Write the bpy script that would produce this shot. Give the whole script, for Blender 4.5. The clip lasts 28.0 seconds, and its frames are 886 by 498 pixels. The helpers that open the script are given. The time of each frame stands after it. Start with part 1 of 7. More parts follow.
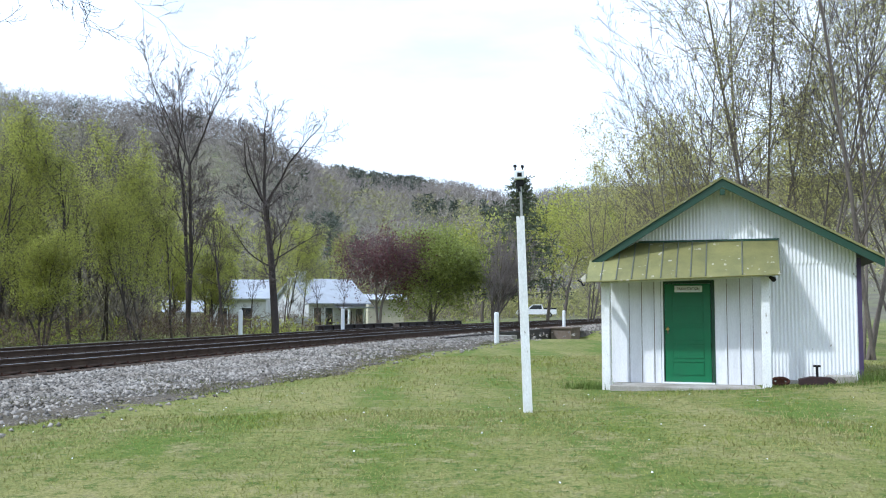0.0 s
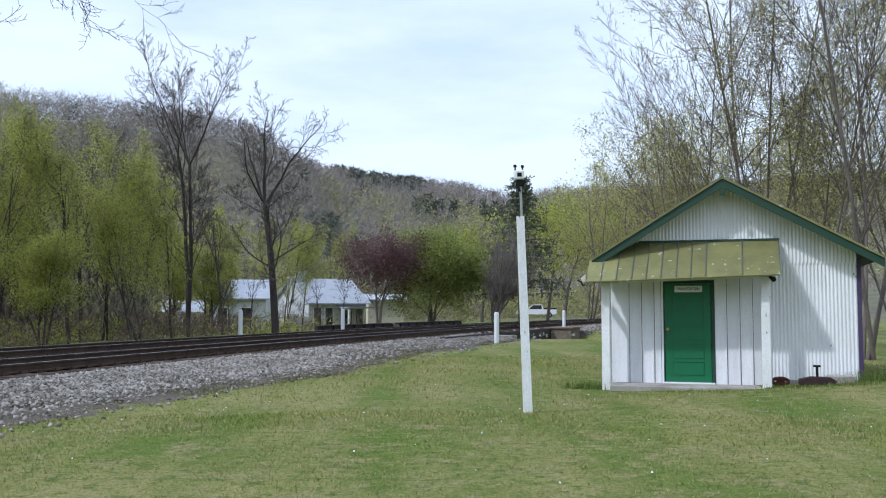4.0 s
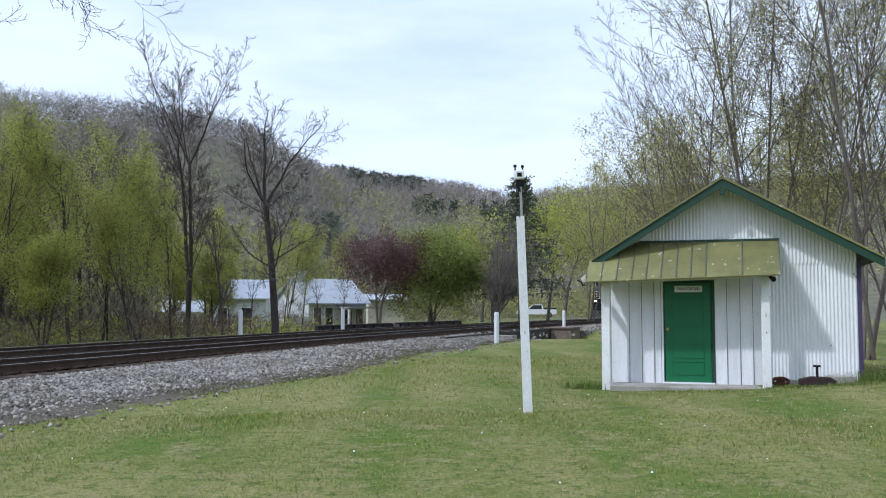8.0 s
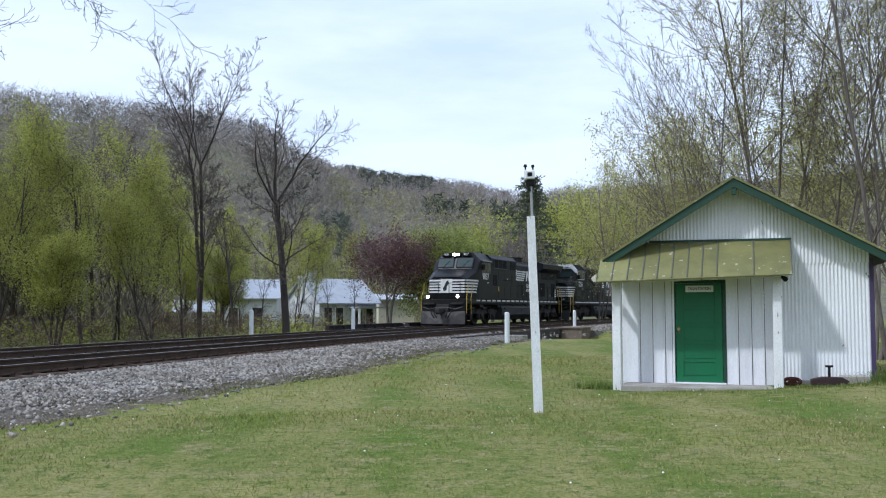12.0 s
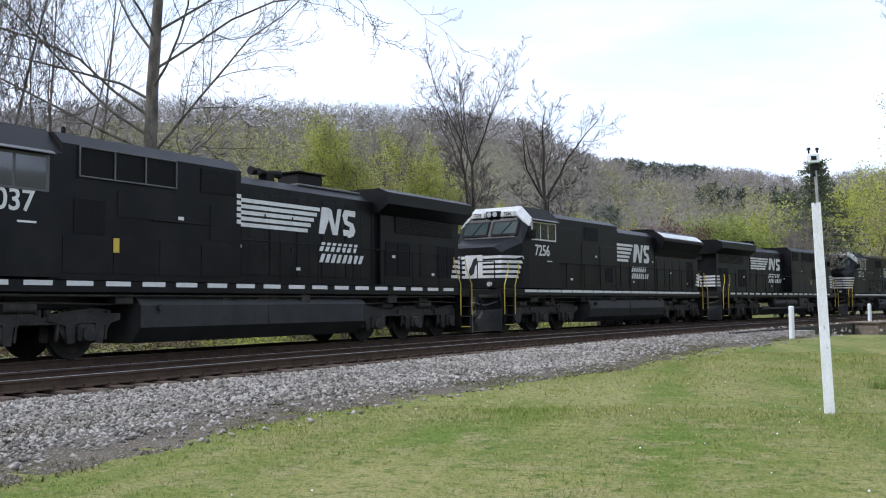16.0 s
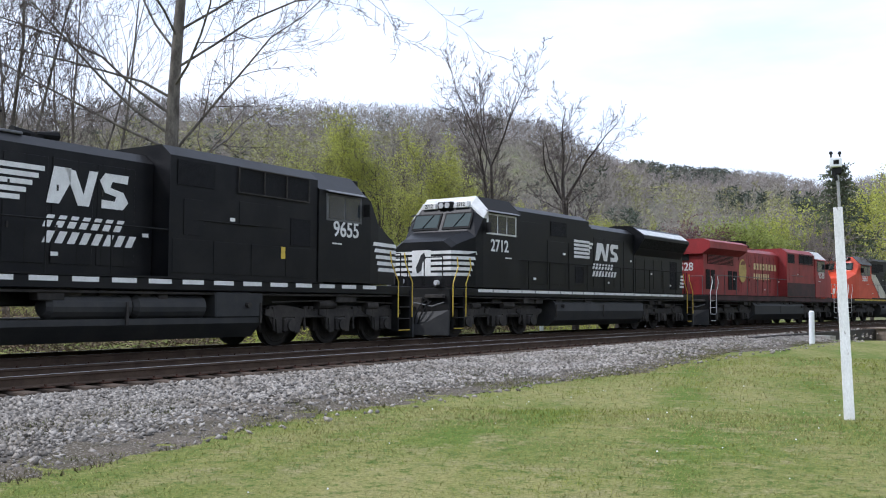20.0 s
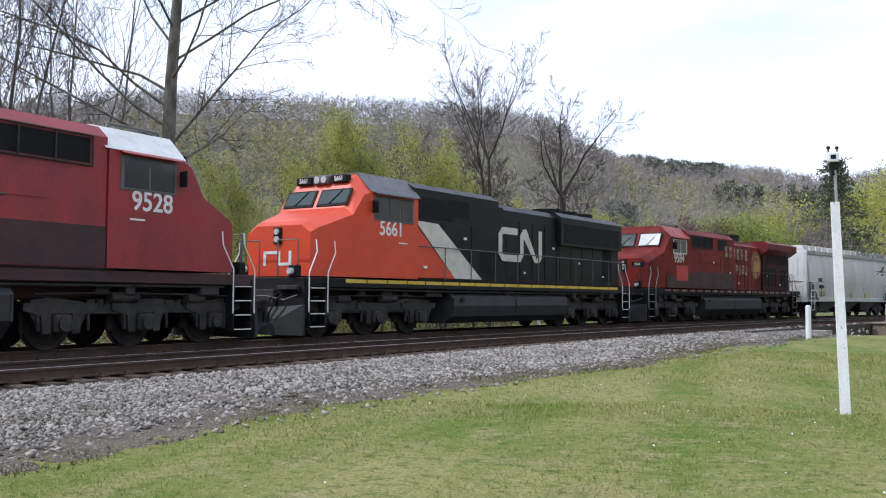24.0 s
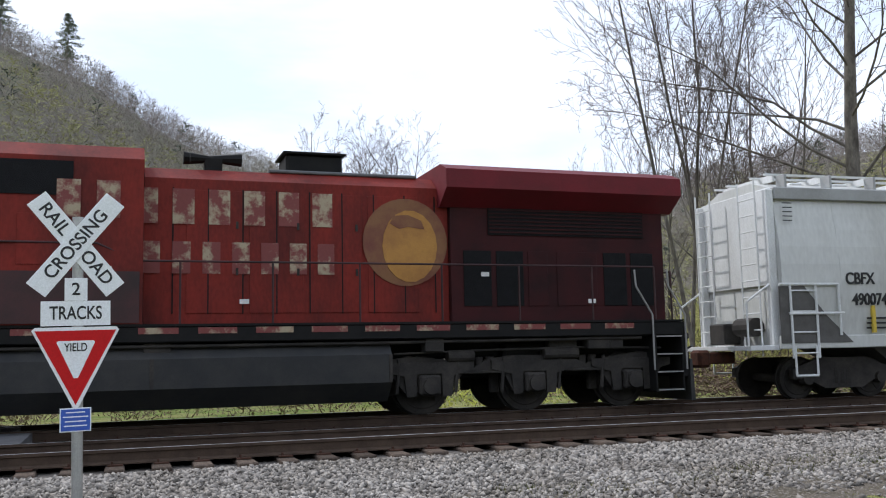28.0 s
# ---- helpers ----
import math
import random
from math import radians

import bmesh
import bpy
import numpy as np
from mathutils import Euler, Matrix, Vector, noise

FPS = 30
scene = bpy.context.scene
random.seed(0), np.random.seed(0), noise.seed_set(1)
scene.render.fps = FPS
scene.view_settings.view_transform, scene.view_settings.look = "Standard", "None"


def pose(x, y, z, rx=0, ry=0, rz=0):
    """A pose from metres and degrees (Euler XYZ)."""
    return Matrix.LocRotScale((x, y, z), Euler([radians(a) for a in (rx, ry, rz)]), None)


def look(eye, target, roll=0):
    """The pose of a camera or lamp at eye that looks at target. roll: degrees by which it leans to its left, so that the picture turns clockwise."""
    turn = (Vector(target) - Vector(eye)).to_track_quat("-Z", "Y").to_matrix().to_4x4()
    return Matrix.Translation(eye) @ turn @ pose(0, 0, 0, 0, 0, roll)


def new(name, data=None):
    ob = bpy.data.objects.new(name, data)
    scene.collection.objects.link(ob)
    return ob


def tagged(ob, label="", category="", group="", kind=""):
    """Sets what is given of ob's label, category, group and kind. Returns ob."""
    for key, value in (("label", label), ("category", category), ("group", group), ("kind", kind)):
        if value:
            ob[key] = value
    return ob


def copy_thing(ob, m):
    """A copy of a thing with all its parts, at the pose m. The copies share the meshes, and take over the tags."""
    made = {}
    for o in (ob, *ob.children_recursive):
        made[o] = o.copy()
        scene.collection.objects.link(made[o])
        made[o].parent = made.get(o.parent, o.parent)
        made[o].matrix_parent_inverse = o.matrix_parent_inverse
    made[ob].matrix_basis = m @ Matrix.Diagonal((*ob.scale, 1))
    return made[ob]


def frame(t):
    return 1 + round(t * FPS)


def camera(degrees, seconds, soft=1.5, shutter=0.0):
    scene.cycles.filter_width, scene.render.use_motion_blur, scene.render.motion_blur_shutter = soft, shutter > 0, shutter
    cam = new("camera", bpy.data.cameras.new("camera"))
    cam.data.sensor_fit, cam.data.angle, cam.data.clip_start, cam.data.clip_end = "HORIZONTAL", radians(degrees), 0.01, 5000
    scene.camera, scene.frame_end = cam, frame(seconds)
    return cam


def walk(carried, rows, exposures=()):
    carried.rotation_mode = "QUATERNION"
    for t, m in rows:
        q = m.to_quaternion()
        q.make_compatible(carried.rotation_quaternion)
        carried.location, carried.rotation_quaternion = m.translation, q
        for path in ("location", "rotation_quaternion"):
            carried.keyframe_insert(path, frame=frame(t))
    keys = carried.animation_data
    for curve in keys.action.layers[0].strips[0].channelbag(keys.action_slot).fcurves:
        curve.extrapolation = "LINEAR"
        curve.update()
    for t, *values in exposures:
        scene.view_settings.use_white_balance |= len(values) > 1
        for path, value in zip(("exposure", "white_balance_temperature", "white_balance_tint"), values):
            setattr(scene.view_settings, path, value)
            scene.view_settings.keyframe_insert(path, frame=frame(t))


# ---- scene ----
# ---- camera: it stands on one spot and pans by hand ----
EYE = Vector((0.0, 0.0, 1.55))
cam = camera(51.0, 28.0, 1.1)

# seconds, pan to the right, tilt up, lean (degrees)
PAN = [
    (0.0, 0.0, 3.62, -0.03), (11.5, 0.0, 3.62, -0.03), (12.1, -0.9, 3.61, -0.03), (12.8, -3.4, 3.57, -0.1),
    (13.5, -6.07, 3.6, -0.42), (14.0, -8.07, 3.54, -0.53), (14.5, -10.08, 3.51, -0.64), (15.0, -12.81, 3.45, -0.61),
    (15.5, -16.19, 3.33, -0.46), (16.0, -17.2, 3.35, -0.37), (16.5, -17.62, 3.36, -0.12), (17.0, -18.06, 3.46, 0.39),
    (17.5, -18.5, 3.78, 0.46), (18.0, -18.78, 3.67, 0.36), (18.5, -18.43, 3.5, 0.3), (19.0, -18.28, 3.41, 0.25),
    (19.5, -18.37, 3.43, 0.49), (20.0, -18.33, 3.38, 0.33), (20.5, -17.97, 3.37, 0.24), (21.0, -17.97, 3.32, 0.2),
    (21.5, -18.09, 3.26, 0.24), (22.0, -18.17, 3.23, 0.27), (22.5, -17.88, 3.22, 0.44), (23.5, -18.1, 3.08, 0.42),
    (24.5, -18.26, 2.96, 0.4), (25.0, -18.5, 2.9, 0.34), (25.5, -18.69, 2.86, 0.28), (26.0, -17.72, 2.92, 0.07),
    (26.5, -17.12, 3.46, -0.22), (26.8, -18.54, 3.38, -0.68), (27.0, -23.6, 3.35, -1.02), (27.3, -29.97, 3.7, -0.9),
    (27.5, -34.4, 3.94, -0.88), (27.6, -38.75, 3.94, -0.9), (27.8, -49.8, 6.4, -1.7), (28.0, -59.0, 6.4, -1.2),
]


def view(pan, tilt, lean):
    a, b = radians(pan), radians(tilt)
    return look(EYE, EYE + Vector((math.sin(a) * math.cos(b), math.cos(a) * math.cos(b), math.sin(b))), lean)


EXPOSURES = [(0.0, 0.76, 5620, 8), (1.0, 0.58, 5620, 10), (2.0, 0.38, 5620, 11), (3.0, 0.29, 5620, 11), (11.5, 0.29, 5620, 11), (15.0, 0.52, 5830, 12), (17.0, 0.59, 5880, 13), (26.5, 0.62, 5950, 14), (28.0, 0.48, 6150, 13)]
walk(cam, [(t, view(a, b, c)) for t, a, b, c in PAN], EXPOSURES)

# ---- daylight: thin bright cloud with a veiled sun ----
SUN_AZ, SUN_EL = -116.0, 47.0
world = bpy.data.worlds.new("sky")
scene.world = world
world.use_nodes = True
wn, wl = world.node_tree.nodes, world.node_tree.links
wn.clear()
out = wn.new("ShaderNodeOutputWorld")
bg = wn.new("ShaderNodeBackground")
sky = wn.new("ShaderNodeTexSky")
sky.sky_type, sky.sun_disc = "NISHITA", False
sky.sun_elevation, sky.sun_rotation = radians(SUN_EL), radians(SUN_AZ)
sky.air_density, sky.dust_density = 1.2, 2.5
coord = wn.new("ShaderNodeTexCoord")
squash = wn.new("ShaderNodeMapping")
squash.inputs["Scale"].default_value = (1.0, 1.0, 4.0)
clouds = wn.new("ShaderNodeTexNoise")
clouds.inputs["Scale"].default_value, clouds.inputs["Detail"].default_value, clouds.inputs["Roughness"].default_value = 2.6, 7.0, 0.55
ramp = wn.new("ShaderNodeValToRGB")
ramp.color_ramp.elements[0].position, ramp.color_ramp.elements[0].color = 0.32, (6.6, 7.5, 9.0, 1)
ramp.color_ramp.elements[1].position, ramp.color_ramp.elements[1].color = 0.58, (8.8, 9.4, 10.3, 1)
mixer = wn.new("ShaderNodeMixRGB")
mixer.inputs[0].default_value = 0.86
wl.new(coord.outputs["Generated"], squash.inputs[0])
wl.new(squash.outputs[0], clouds.inputs["Vector"])
wl.new(clouds.outputs["Fac"], ramp.inputs[0])
wl.new(sky.outputs[0], mixer.inputs[1])
wl.new(ramp.outputs[0], mixer.inputs[2])
wl.new(mixer.outputs[0], bg.inputs[0])
wl.new(bg.outputs[0], out.inputs[0])
bg.inputs[1].default_value = 0.1
sun = new("sun", bpy.data.lights.new("sun", "SUN"))
sun.data.energy, sun.data.angle, sun.data.color = 1.9, radians(2.0), (1.0, 0.97, 0.92)
sun_way = Vector((math.sin(radians(SUN_AZ)) * math.cos(radians(SUN_EL)), math.cos(radians(SUN_AZ)) * math.cos(radians(SUN_EL)), math.sin(radians(SUN_EL))))
sun.matrix_world = look(sun_way * 50, (0, 0, 0))


# ---- materials ----
def material(name, colour, rough=0.6, metal=0.0, second=None, scale=6.0, amount=0.5, fine=0.12, bump=0.0, bump_scale=60.0, spots=None, stretch=(1, 1, 1), pieces=0.0, islands=0.0, low=0.4, high=0.65, coat=0.0, spec=0.5):
    """A surface with a base colour, large blotches of a second colour, fine grain and relief; pieces and islands vary the shade piece by piece."""
    m = bpy.data.materials.new(name)
    m.use_nodes = True
    n, l = m.node_tree.nodes, m.node_tree.links
    b = n["Principled BSDF"]
    b.inputs["Metallic"].default_value = metal
    b.inputs["Coat Weight"].default_value, b.inputs["Specular IOR Level"].default_value = coat, spec if rough < 0.85 else min(spec, 0.12)
    tc = n.new("ShaderNodeTexCoord")
    mp = n.new("ShaderNodeMapping")
    mp.inputs["Scale"].default_value = stretch
    l.new(tc.outputs["Object"], mp.inputs[0])
    big = n.new("ShaderNodeTexNoise")
    big.inputs["Scale"].default_value, big.inputs["Detail"].default_value, big.inputs["Roughness"].default_value = scale, 6.0, 0.65
    l.new(mp.outputs[0], big.inputs["Vector"])
    cr = n.new("ShaderNodeMapRange")
    cr.inputs[1].default_value, cr.inputs[2].default_value, cr.inputs[4].default_value = low, high, amount
    l.new(big.outputs["Fac"], cr.inputs[0])
    mix = n.new("ShaderNodeMixRGB")
    mix.inputs[1].default_value = (*colour, 1)
    mix.inputs[2].default_value = (*(second or [c * 0.7 for c in colour]), 1)
    l.new(cr.outputs[0], mix.inputs[0])
    last = mix.outputs[0]
    if spots:
        sp = n.new("ShaderNodeTexNoise")
        sp.inputs["Scale"].default_value, sp.inputs["Detail"].default_value = spots[1], 5.0
        l.new(mp.outputs[0], sp.inputs["Vector"])
        sr = n.new("ShaderNodeMapRange")
        sr.inputs[1].default_value, sr.inputs[2].default_value = spots[2], spots[2] + 0.04
        l.new(sp.outputs["Fac"], sr.inputs[0])
        sm = n.new("ShaderNodeMixRGB")
        l.new(sr.outputs[0], sm.inputs[0])
        l.new(last, sm.inputs[1])
        sm.inputs[2].default_value = (*spots[0], 1)
        last = sm.outputs[0]
    gr = n.new("ShaderNodeTexNoise")
    gr.inputs["Scale"].default_value, gr.inputs["Detail"].default_value = bump_scale, 4.0
    l.new(mp.outputs[0], gr.inputs["Vector"])
    g2 = n.new("ShaderNodeMapRange")
    g2.inputs[3].default_value, g2.inputs[4].default_value = 1 - fine * 2, 1 + fine * 2
    l.new(gr.outputs["Fac"], g2.inputs[0])
    hs = n.new("ShaderNodeHueSaturation")
    l.new(last, hs.inputs["Color"])
    value = g2.outputs[0]
    if pieces or islands:
        src = n.new("ShaderNodeObjectInfo").outputs["Random"] if pieces else n.new("ShaderNodeNewGeometry").outputs["Random Per Island"]
        amt = pieces or islands
        pr = n.new("ShaderNodeMapRange")
        pr.inputs[3].default_value, pr.inputs[4].default_value = 1 - amt, 1 + amt
        l.new(src, pr.inputs[0])
        mu = n.new("ShaderNodeMath")
        mu.operation = "MULTIPLY"
        l.new(value, mu.inputs[0])
        l.new(pr.outputs[0], mu.inputs[1])
        value = mu.outputs[0]
    l.new(value, hs.inputs["Value"])
    l.new(hs.outputs[0], b.inputs["Base Color"])
    rr = n.new("ShaderNodeMapRange")
    rr.inputs[3].default_value, rr.inputs[4].default_value = max(rough - 0.12, 0.02), min(rough + 0.12, 1)
    l.new(big.outputs["Fac"], rr.inputs[0])
    l.new(rr.outputs[0], b.inputs["Roughness"])
    if bump:
        bp = n.new("ShaderNodeBump")
        bp.inputs["Strength"].default_value, bp.inputs["Distance"].default_value = min(bump, 1.0), 0.02
        l.new(gr.outputs["Fac"], bp.inputs["Height"])
        l.new(bp.outputs[0], b.inputs["Normal"])
    return m


def glowing(name, colour, strength):
    m = bpy.data.materials.new(name)
    m.use_nodes = True
    b = m.node_tree.nodes["Principled BSDF"]
    b.inputs["Base Color"].default_value = (*colour, 1)
    b.inputs["Emission Color"].default_value = (*colour, 1)
    b.inputs["Emission Strength"].default_value = strength
    return m


def leafy(name, colour, second, vary=0.35, through_leaf=0.5):
    m = material(name, colour, 0.6, second=second, scale=0.35, amount=1.0, fine=0.05, islands=vary)
    n, l = m.node_tree.nodes, m.node_tree.links
    b = n["Principled BSDF"]
    thin = n.new("ShaderNodeBsdfTranslucent")
    l.new(b.inputs["Base Color"].links[0].from_socket, thin.inputs[0])
    both = n.new("ShaderNodeMixShader")
    both.inputs[0].default_value = through_leaf
    l.new(b.outputs[0], both.inputs[1])
    l.new(thin.outputs[0], both.inputs[2])
    l.new(both.outputs[0], n["Material Output"].inputs[0])
    return m


M_BLACK = material("black_locomotive_paint", (0.0035, 0.0038, 0.0055), 0.42, second=(0.012, 0.0115, 0.0115), scale=1.1, amount=0.8, fine=0.15, bump_scale=25, spec=0.22)
M_DIRT = material("grimy_running_gear_steel", (0.026, 0.024, 0.022), 0.8, second=(0.060, 0.053, 0.046), scale=2.2, amount=0.8, fine=0.2, bump_scale=40, spec=0.22)
M_DARK = material("sooty_black_steel", (0.007, 0.007, 0.007), 0.75, second=(0.016, 0.015, 0.014), scale=3, amount=0.7, spec=0.22)
M_TANK = material("dusty_dark_fuel_tank_paint", (0.028, 0.029, 0.030), 0.6, second=(0.050, 0.048, 0.045), scale=1.5, amount=0.8, fine=0.15, spec=0.22)
M_PLOW = material("dusty_scraped_plow_steel", (0.060, 0.056, 0.055), 0.75, second=(0.115, 0.105, 0.098), scale=1.8, amount=0.9, fine=0.2, spec=0.22)
M_GRILLE = material("black_radiator_grille", (0.006, 0.006, 0.007), 0.75, bump=0.6, bump_scale=90, spec=0.22)
M_WHITE = material("white_vinyl_lettering", (0.72, 0.72, 0.70), 0.5, second=(0.50, 0.49, 0.46), scale=3, amount=0.5)
M_REDL = material("faded_locomotive_red", (0.27, 0.020, 0.022), 0.5, second=(0.16, 0.018, 0.018), scale=0.9, amount=0.9, fine=0.14, stretch=(1, 1, 0.6), bump_scale=20)
M_REDB = material("weathered_dark_red_paint", (0.195, 0.021, 0.014), 0.65, spec=0.2, second=(0.085, 0.015, 0.012), scale=0.8, amount=0.95, fine=0.16, stretch=(1, 1, 0.5), bump_scale=20)
# radiator cabin of the old red unit, darker than its hood and wing
M_REDM = material("dark_maroon_paint", (0.048, 0.011, 0.012), 0.7, spec=0.15, second=(0.022, 0.010, 0.011), scale=1.0, amount=0.9, fine=0.16)
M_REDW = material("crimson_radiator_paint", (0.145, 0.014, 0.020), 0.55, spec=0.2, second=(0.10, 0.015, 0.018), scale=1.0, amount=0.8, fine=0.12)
M_REDF = material("fresh_red_patch", (0.45, 0.03, 0.025), 0.5)
M_REDD = material("sooty_red_paint", (0.050, 0.014, 0.014), 0.7, second=(0.022, 0.013, 0.012), scale=1.2, amount=0.9)
M_ORANGE = material("orange_red_cab_paint", (0.60, 0.060, 0.018), 0.42, second=(0.46, 0.050, 0.020), scale=1.3, amount=0.7)
M_GOLD = material("worn_golden_vinyl", (0.50, 0.36, 0.10), 0.55, second=(0.30, 0.20, 0.07), scale=2.0, amount=0.7)
M_GOLDF = material("faded_golden_emblem_paint", (0.20, 0.085, 0.030), 0.6, second=(0.14, 0.035, 0.022), scale=2.5, amount=0.9)
M_PALEGOLD = material("pale_gold_vinyl", (0.62, 0.50, 0.26), 0.55, second=(0.45, 0.33, 0.16), scale=2.5, amount=0.7)
M_CREAM = material("worn_cream_lettering", (0.36, 0.29, 0.19), 0.6, second=(0.17, 0.035, 0.03), scale=3.2, amount=1.0, low=0.40, high=0.52)
M_YELLOW = material("yellow_safety_paint", (0.62, 0.44, 0.04), 0.5, second=(0.45, 0.32, 0.06), scale=5, amount=0.6)
M_RAILGREY = material("dull_handrail_steel", (0.10, 0.10, 0.10), 0.55)
M_CABWHITE = material("white_cab_roof_paint", (0.66, 0.66, 0.64), 0.45, second=(0.45, 0.44, 0.42), scale=3, amount=0.6)
M_SILVER = material("bare_grey_roof_metal", (0.11, 0.11, 0.115), 0.5, second=(0.06, 0.06, 0.06), scale=3, amount=0.6)
M_LAMP = glowing("lit_headlight", (1.0, 0.90, 0.80), 9.0)
M_LENS = material("unlit_lamp_glass", (0.5, 0.5, 0.5), 0.15)
M_HOP = material("pale_grey_hopper_paint", (0.54, 0.545, 0.52), 0.5, second=(0.43, 0.43, 0.40), scale=0.6, amount=0.9, fine=0.08, stretch=(1, 1, 0.35), bump_scale=14)
M_HOPR = material("dull_grey_hopper_roof_paint", (0.34, 0.345, 0.34), 0.55, second=(0.25, 0.25, 0.24), scale=1.2, amount=0.8)
M_HOPW = material("clean_white_hopper_paint", (0.66, 0.67, 0.66), 0.5, second=(0.52, 0.52, 0.50), scale=1.0, amount=0.8, stretch=(1, 1, 0.4))
M_HOPT = material("rust_streaked_tan_hopper_paint", (0.42, 0.38, 0.34), 0.6, second=(0.27, 0.19, 0.14), scale=0.8, amount=0.9, stretch=(1, 1, 0.25))
M_HOPB = material("pale_blue_hopper_paint", (0.34, 0.40, 0.46), 0.6, second=(0.25, 0.28, 0.32), scale=0.8, amount=0.9, stretch=(1, 1, 0.25))
M_RAIL = material("worn_rail_steel", (0.080, 0.056, 0.041), 0.85, second=(0.048, 0.034, 0.026), scale=3, amount=0.8)
M_HEAD = material("polished_rail_head", (0.42, 0.41, 0.41), 0.45, metal=0.3, second=(0.26, 0.25, 0.25))
M_TIE = material("weathered_oak_tie", (0.105, 0.080, 0.062), 0.9, second=(0.048, 0.037, 0.030), scale=4, amount=0.8, bump=0.6, bump_scale=30, stretch=(6, 1, 1), pieces=0.35)
M_PLATE = material("rusty_tie_plate", (0.075, 0.040, 0.028), 0.85)
M_BED = material("grey_ballast_fines", (0.135, 0.122, 0.110), 0.95, second=(0.075, 0.066, 0.057), scale=0.6, amount=0.9, fine=0.3, bump=1.0, bump_scale=22)
M_STONE = material("crushed_limestone", (0.282, 0.260, 0.232), 0.9, second=(0.19, 0.168, 0.142), scale=0.8, amount=0.9, fine=0.2, islands=0.55)
M_BARK = material("grey_brown_bark", (0.17, 0.145, 0.125), 0.95, second=(0.095, 0.08, 0.07), scale=2, amount=0.8, fine=0.2, bump=0.8, bump_scale=25, stretch=(1, 1, 0.3))
M_DARKBARK = material("dark_grey_bark", (0.080, 0.067, 0.060), 0.95, second=(0.05, 0.043, 0.039), scale=2, amount=0.8, fine=0.2, bump=0.8, bump_scale=25, stretch=(1, 1, 0.3))
M_TWIG = material("dark_bare_twigs", (0.135, 0.112, 0.10), 0.95, second=(0.10, 0.084, 0.077), scale=0.5, amount=0.8)
M_PALETWIG = material("olive_brown_twigs", (0.205, 0.18, 0.125), 0.95, second=(0.155, 0.135, 0.10), scale=0.5, amount=0.8)
M_GREYTWIG = material("pale_grey_twigs", (0.27, 0.235, 0.215), 0.95, second=(0.20, 0.175, 0.16), scale=0.5, amount=0.8)
M_SCRUB = leafy("olive_scrub", (0.37, 0.365, 0.13), (0.28, 0.26, 0.12), 0.35, 0.58)
M_SCRUBTWIG = material("brown_scrub_stems", (0.22, 0.19, 0.155), 0.95, second=(0.15, 0.13, 0.105), scale=0.3, amount=0.9, islands=0.4)
M_SYCBARK = material("mottled_sycamore_bark", (0.185, 0.165, 0.142), 0.9, second=(0.075, 0.066, 0.057), scale=3, amount=0.9, fine=0.2, bump=0.6, bump_scale=20, stretch=(1, 1, 0.4))
M_BUD = leafy("fresh_yellow_green_leaves", (0.44, 0.455, 0.10), (0.34, 0.35, 0.09), 0.35, 0.62)
M_BUD2 = leafy("olive_spring_buds", (0.50, 0.47, 0.17), (0.40, 0.38, 0.14), 0.35, 0.65)
M_GREEN = leafy("mid_green_leaves", (0.30, 0.34, 0.085), (0.23, 0.27, 0.065))
M_PINE = leafy("dark_conifer_needles", (0.125, 0.145, 0.085), (0.095, 0.115, 0.07))
M_PLUM = leafy("dark_red_plum_leaves", (0.125, 0.045, 0.052), (0.17, 0.10, 0.10))
M_SHED = material("chalky_white_sheet_paint", (0.80, 0.805, 0.81), 0.6, second=(0.70, 0.70, 0.70), scale=1.4, amount=0.7, fine=0.06, spots=((0.28, 0.24, 0.20), 7.0, 0.70), stretch=(1, 1, 0.5))
M_POST = material("peeling_white_post_paint", (0.82, 0.82, 0.82), 0.7, second=(0.66, 0.65, 0.62), scale=3, amount=0.7, spots=((0.28, 0.24, 0.21), 12.0, 0.65), stretch=(1, 1, 0.45))
M_BOARD = material("white_board_paint", (0.80, 0.80, 0.82), 0.6, second=(0.66, 0.66, 0.68), scale=2, amount=0.6, stretch=(3, 1, 0.4), pieces=0.06)
M_DOOR = material("bright_green_door_paint", (0.010, 0.145, 0.055), 0.45, second=(0.012, 0.115, 0.047), scale=2.5, amount=0.6, fine=0.06)
M_TRIM = material("dark_green_trim_paint", (0.010, 0.050, 0.026), 0.55, second=(0.018, 0.042, 0.025), scale=3, amount=0.6)
M_AWN = material("mossy_olive_tin_paint", (0.215, 0.205, 0.070), 0.6, second=(0.15, 0.15, 0.055), scale=2.2, amount=0.9, spots=((0.42, 0.40, 0.31), 8.0, 0.645), pieces=0.16)
M_ROOF = material("grey_green_roof_tin", (0.12, 0.13, 0.10), 0.6)
M_BRASS = material("brass_knob", (0.6, 0.42, 0.14), 0.3, metal=1.0)
# oily stones, taken nearly to black to include the train's shade
M_OILED_SHADE = material("oily_ballast_with_train_shade", (0.020, 0.018, 0.016), 0.95, second=(0.011, 0.010, 0.009), scale=1.5, amount=0.8, fine=0.3, bump=0.8, bump_scale=25)
M_CONC = material("weathered_concrete", (0.40, 0.38, 0.34), 0.9, second=(0.26, 0.235, 0.20), scale=1.3, amount=0.9, fine=0.15, bump=0.4, bump_scale=30)
M_STAIN = material("brown_stained_concrete", (0.22, 0.175, 0.14), 0.95, second=(0.14, 0.11, 0.09), scale=1.6, amount=0.9, fine=0.2)
M_GIRDER = material("black_painted_girder", (0.020, 0.018, 0.018), 0.7, second=(0.05, 0.032, 0.025), scale=2, amount=0.7)
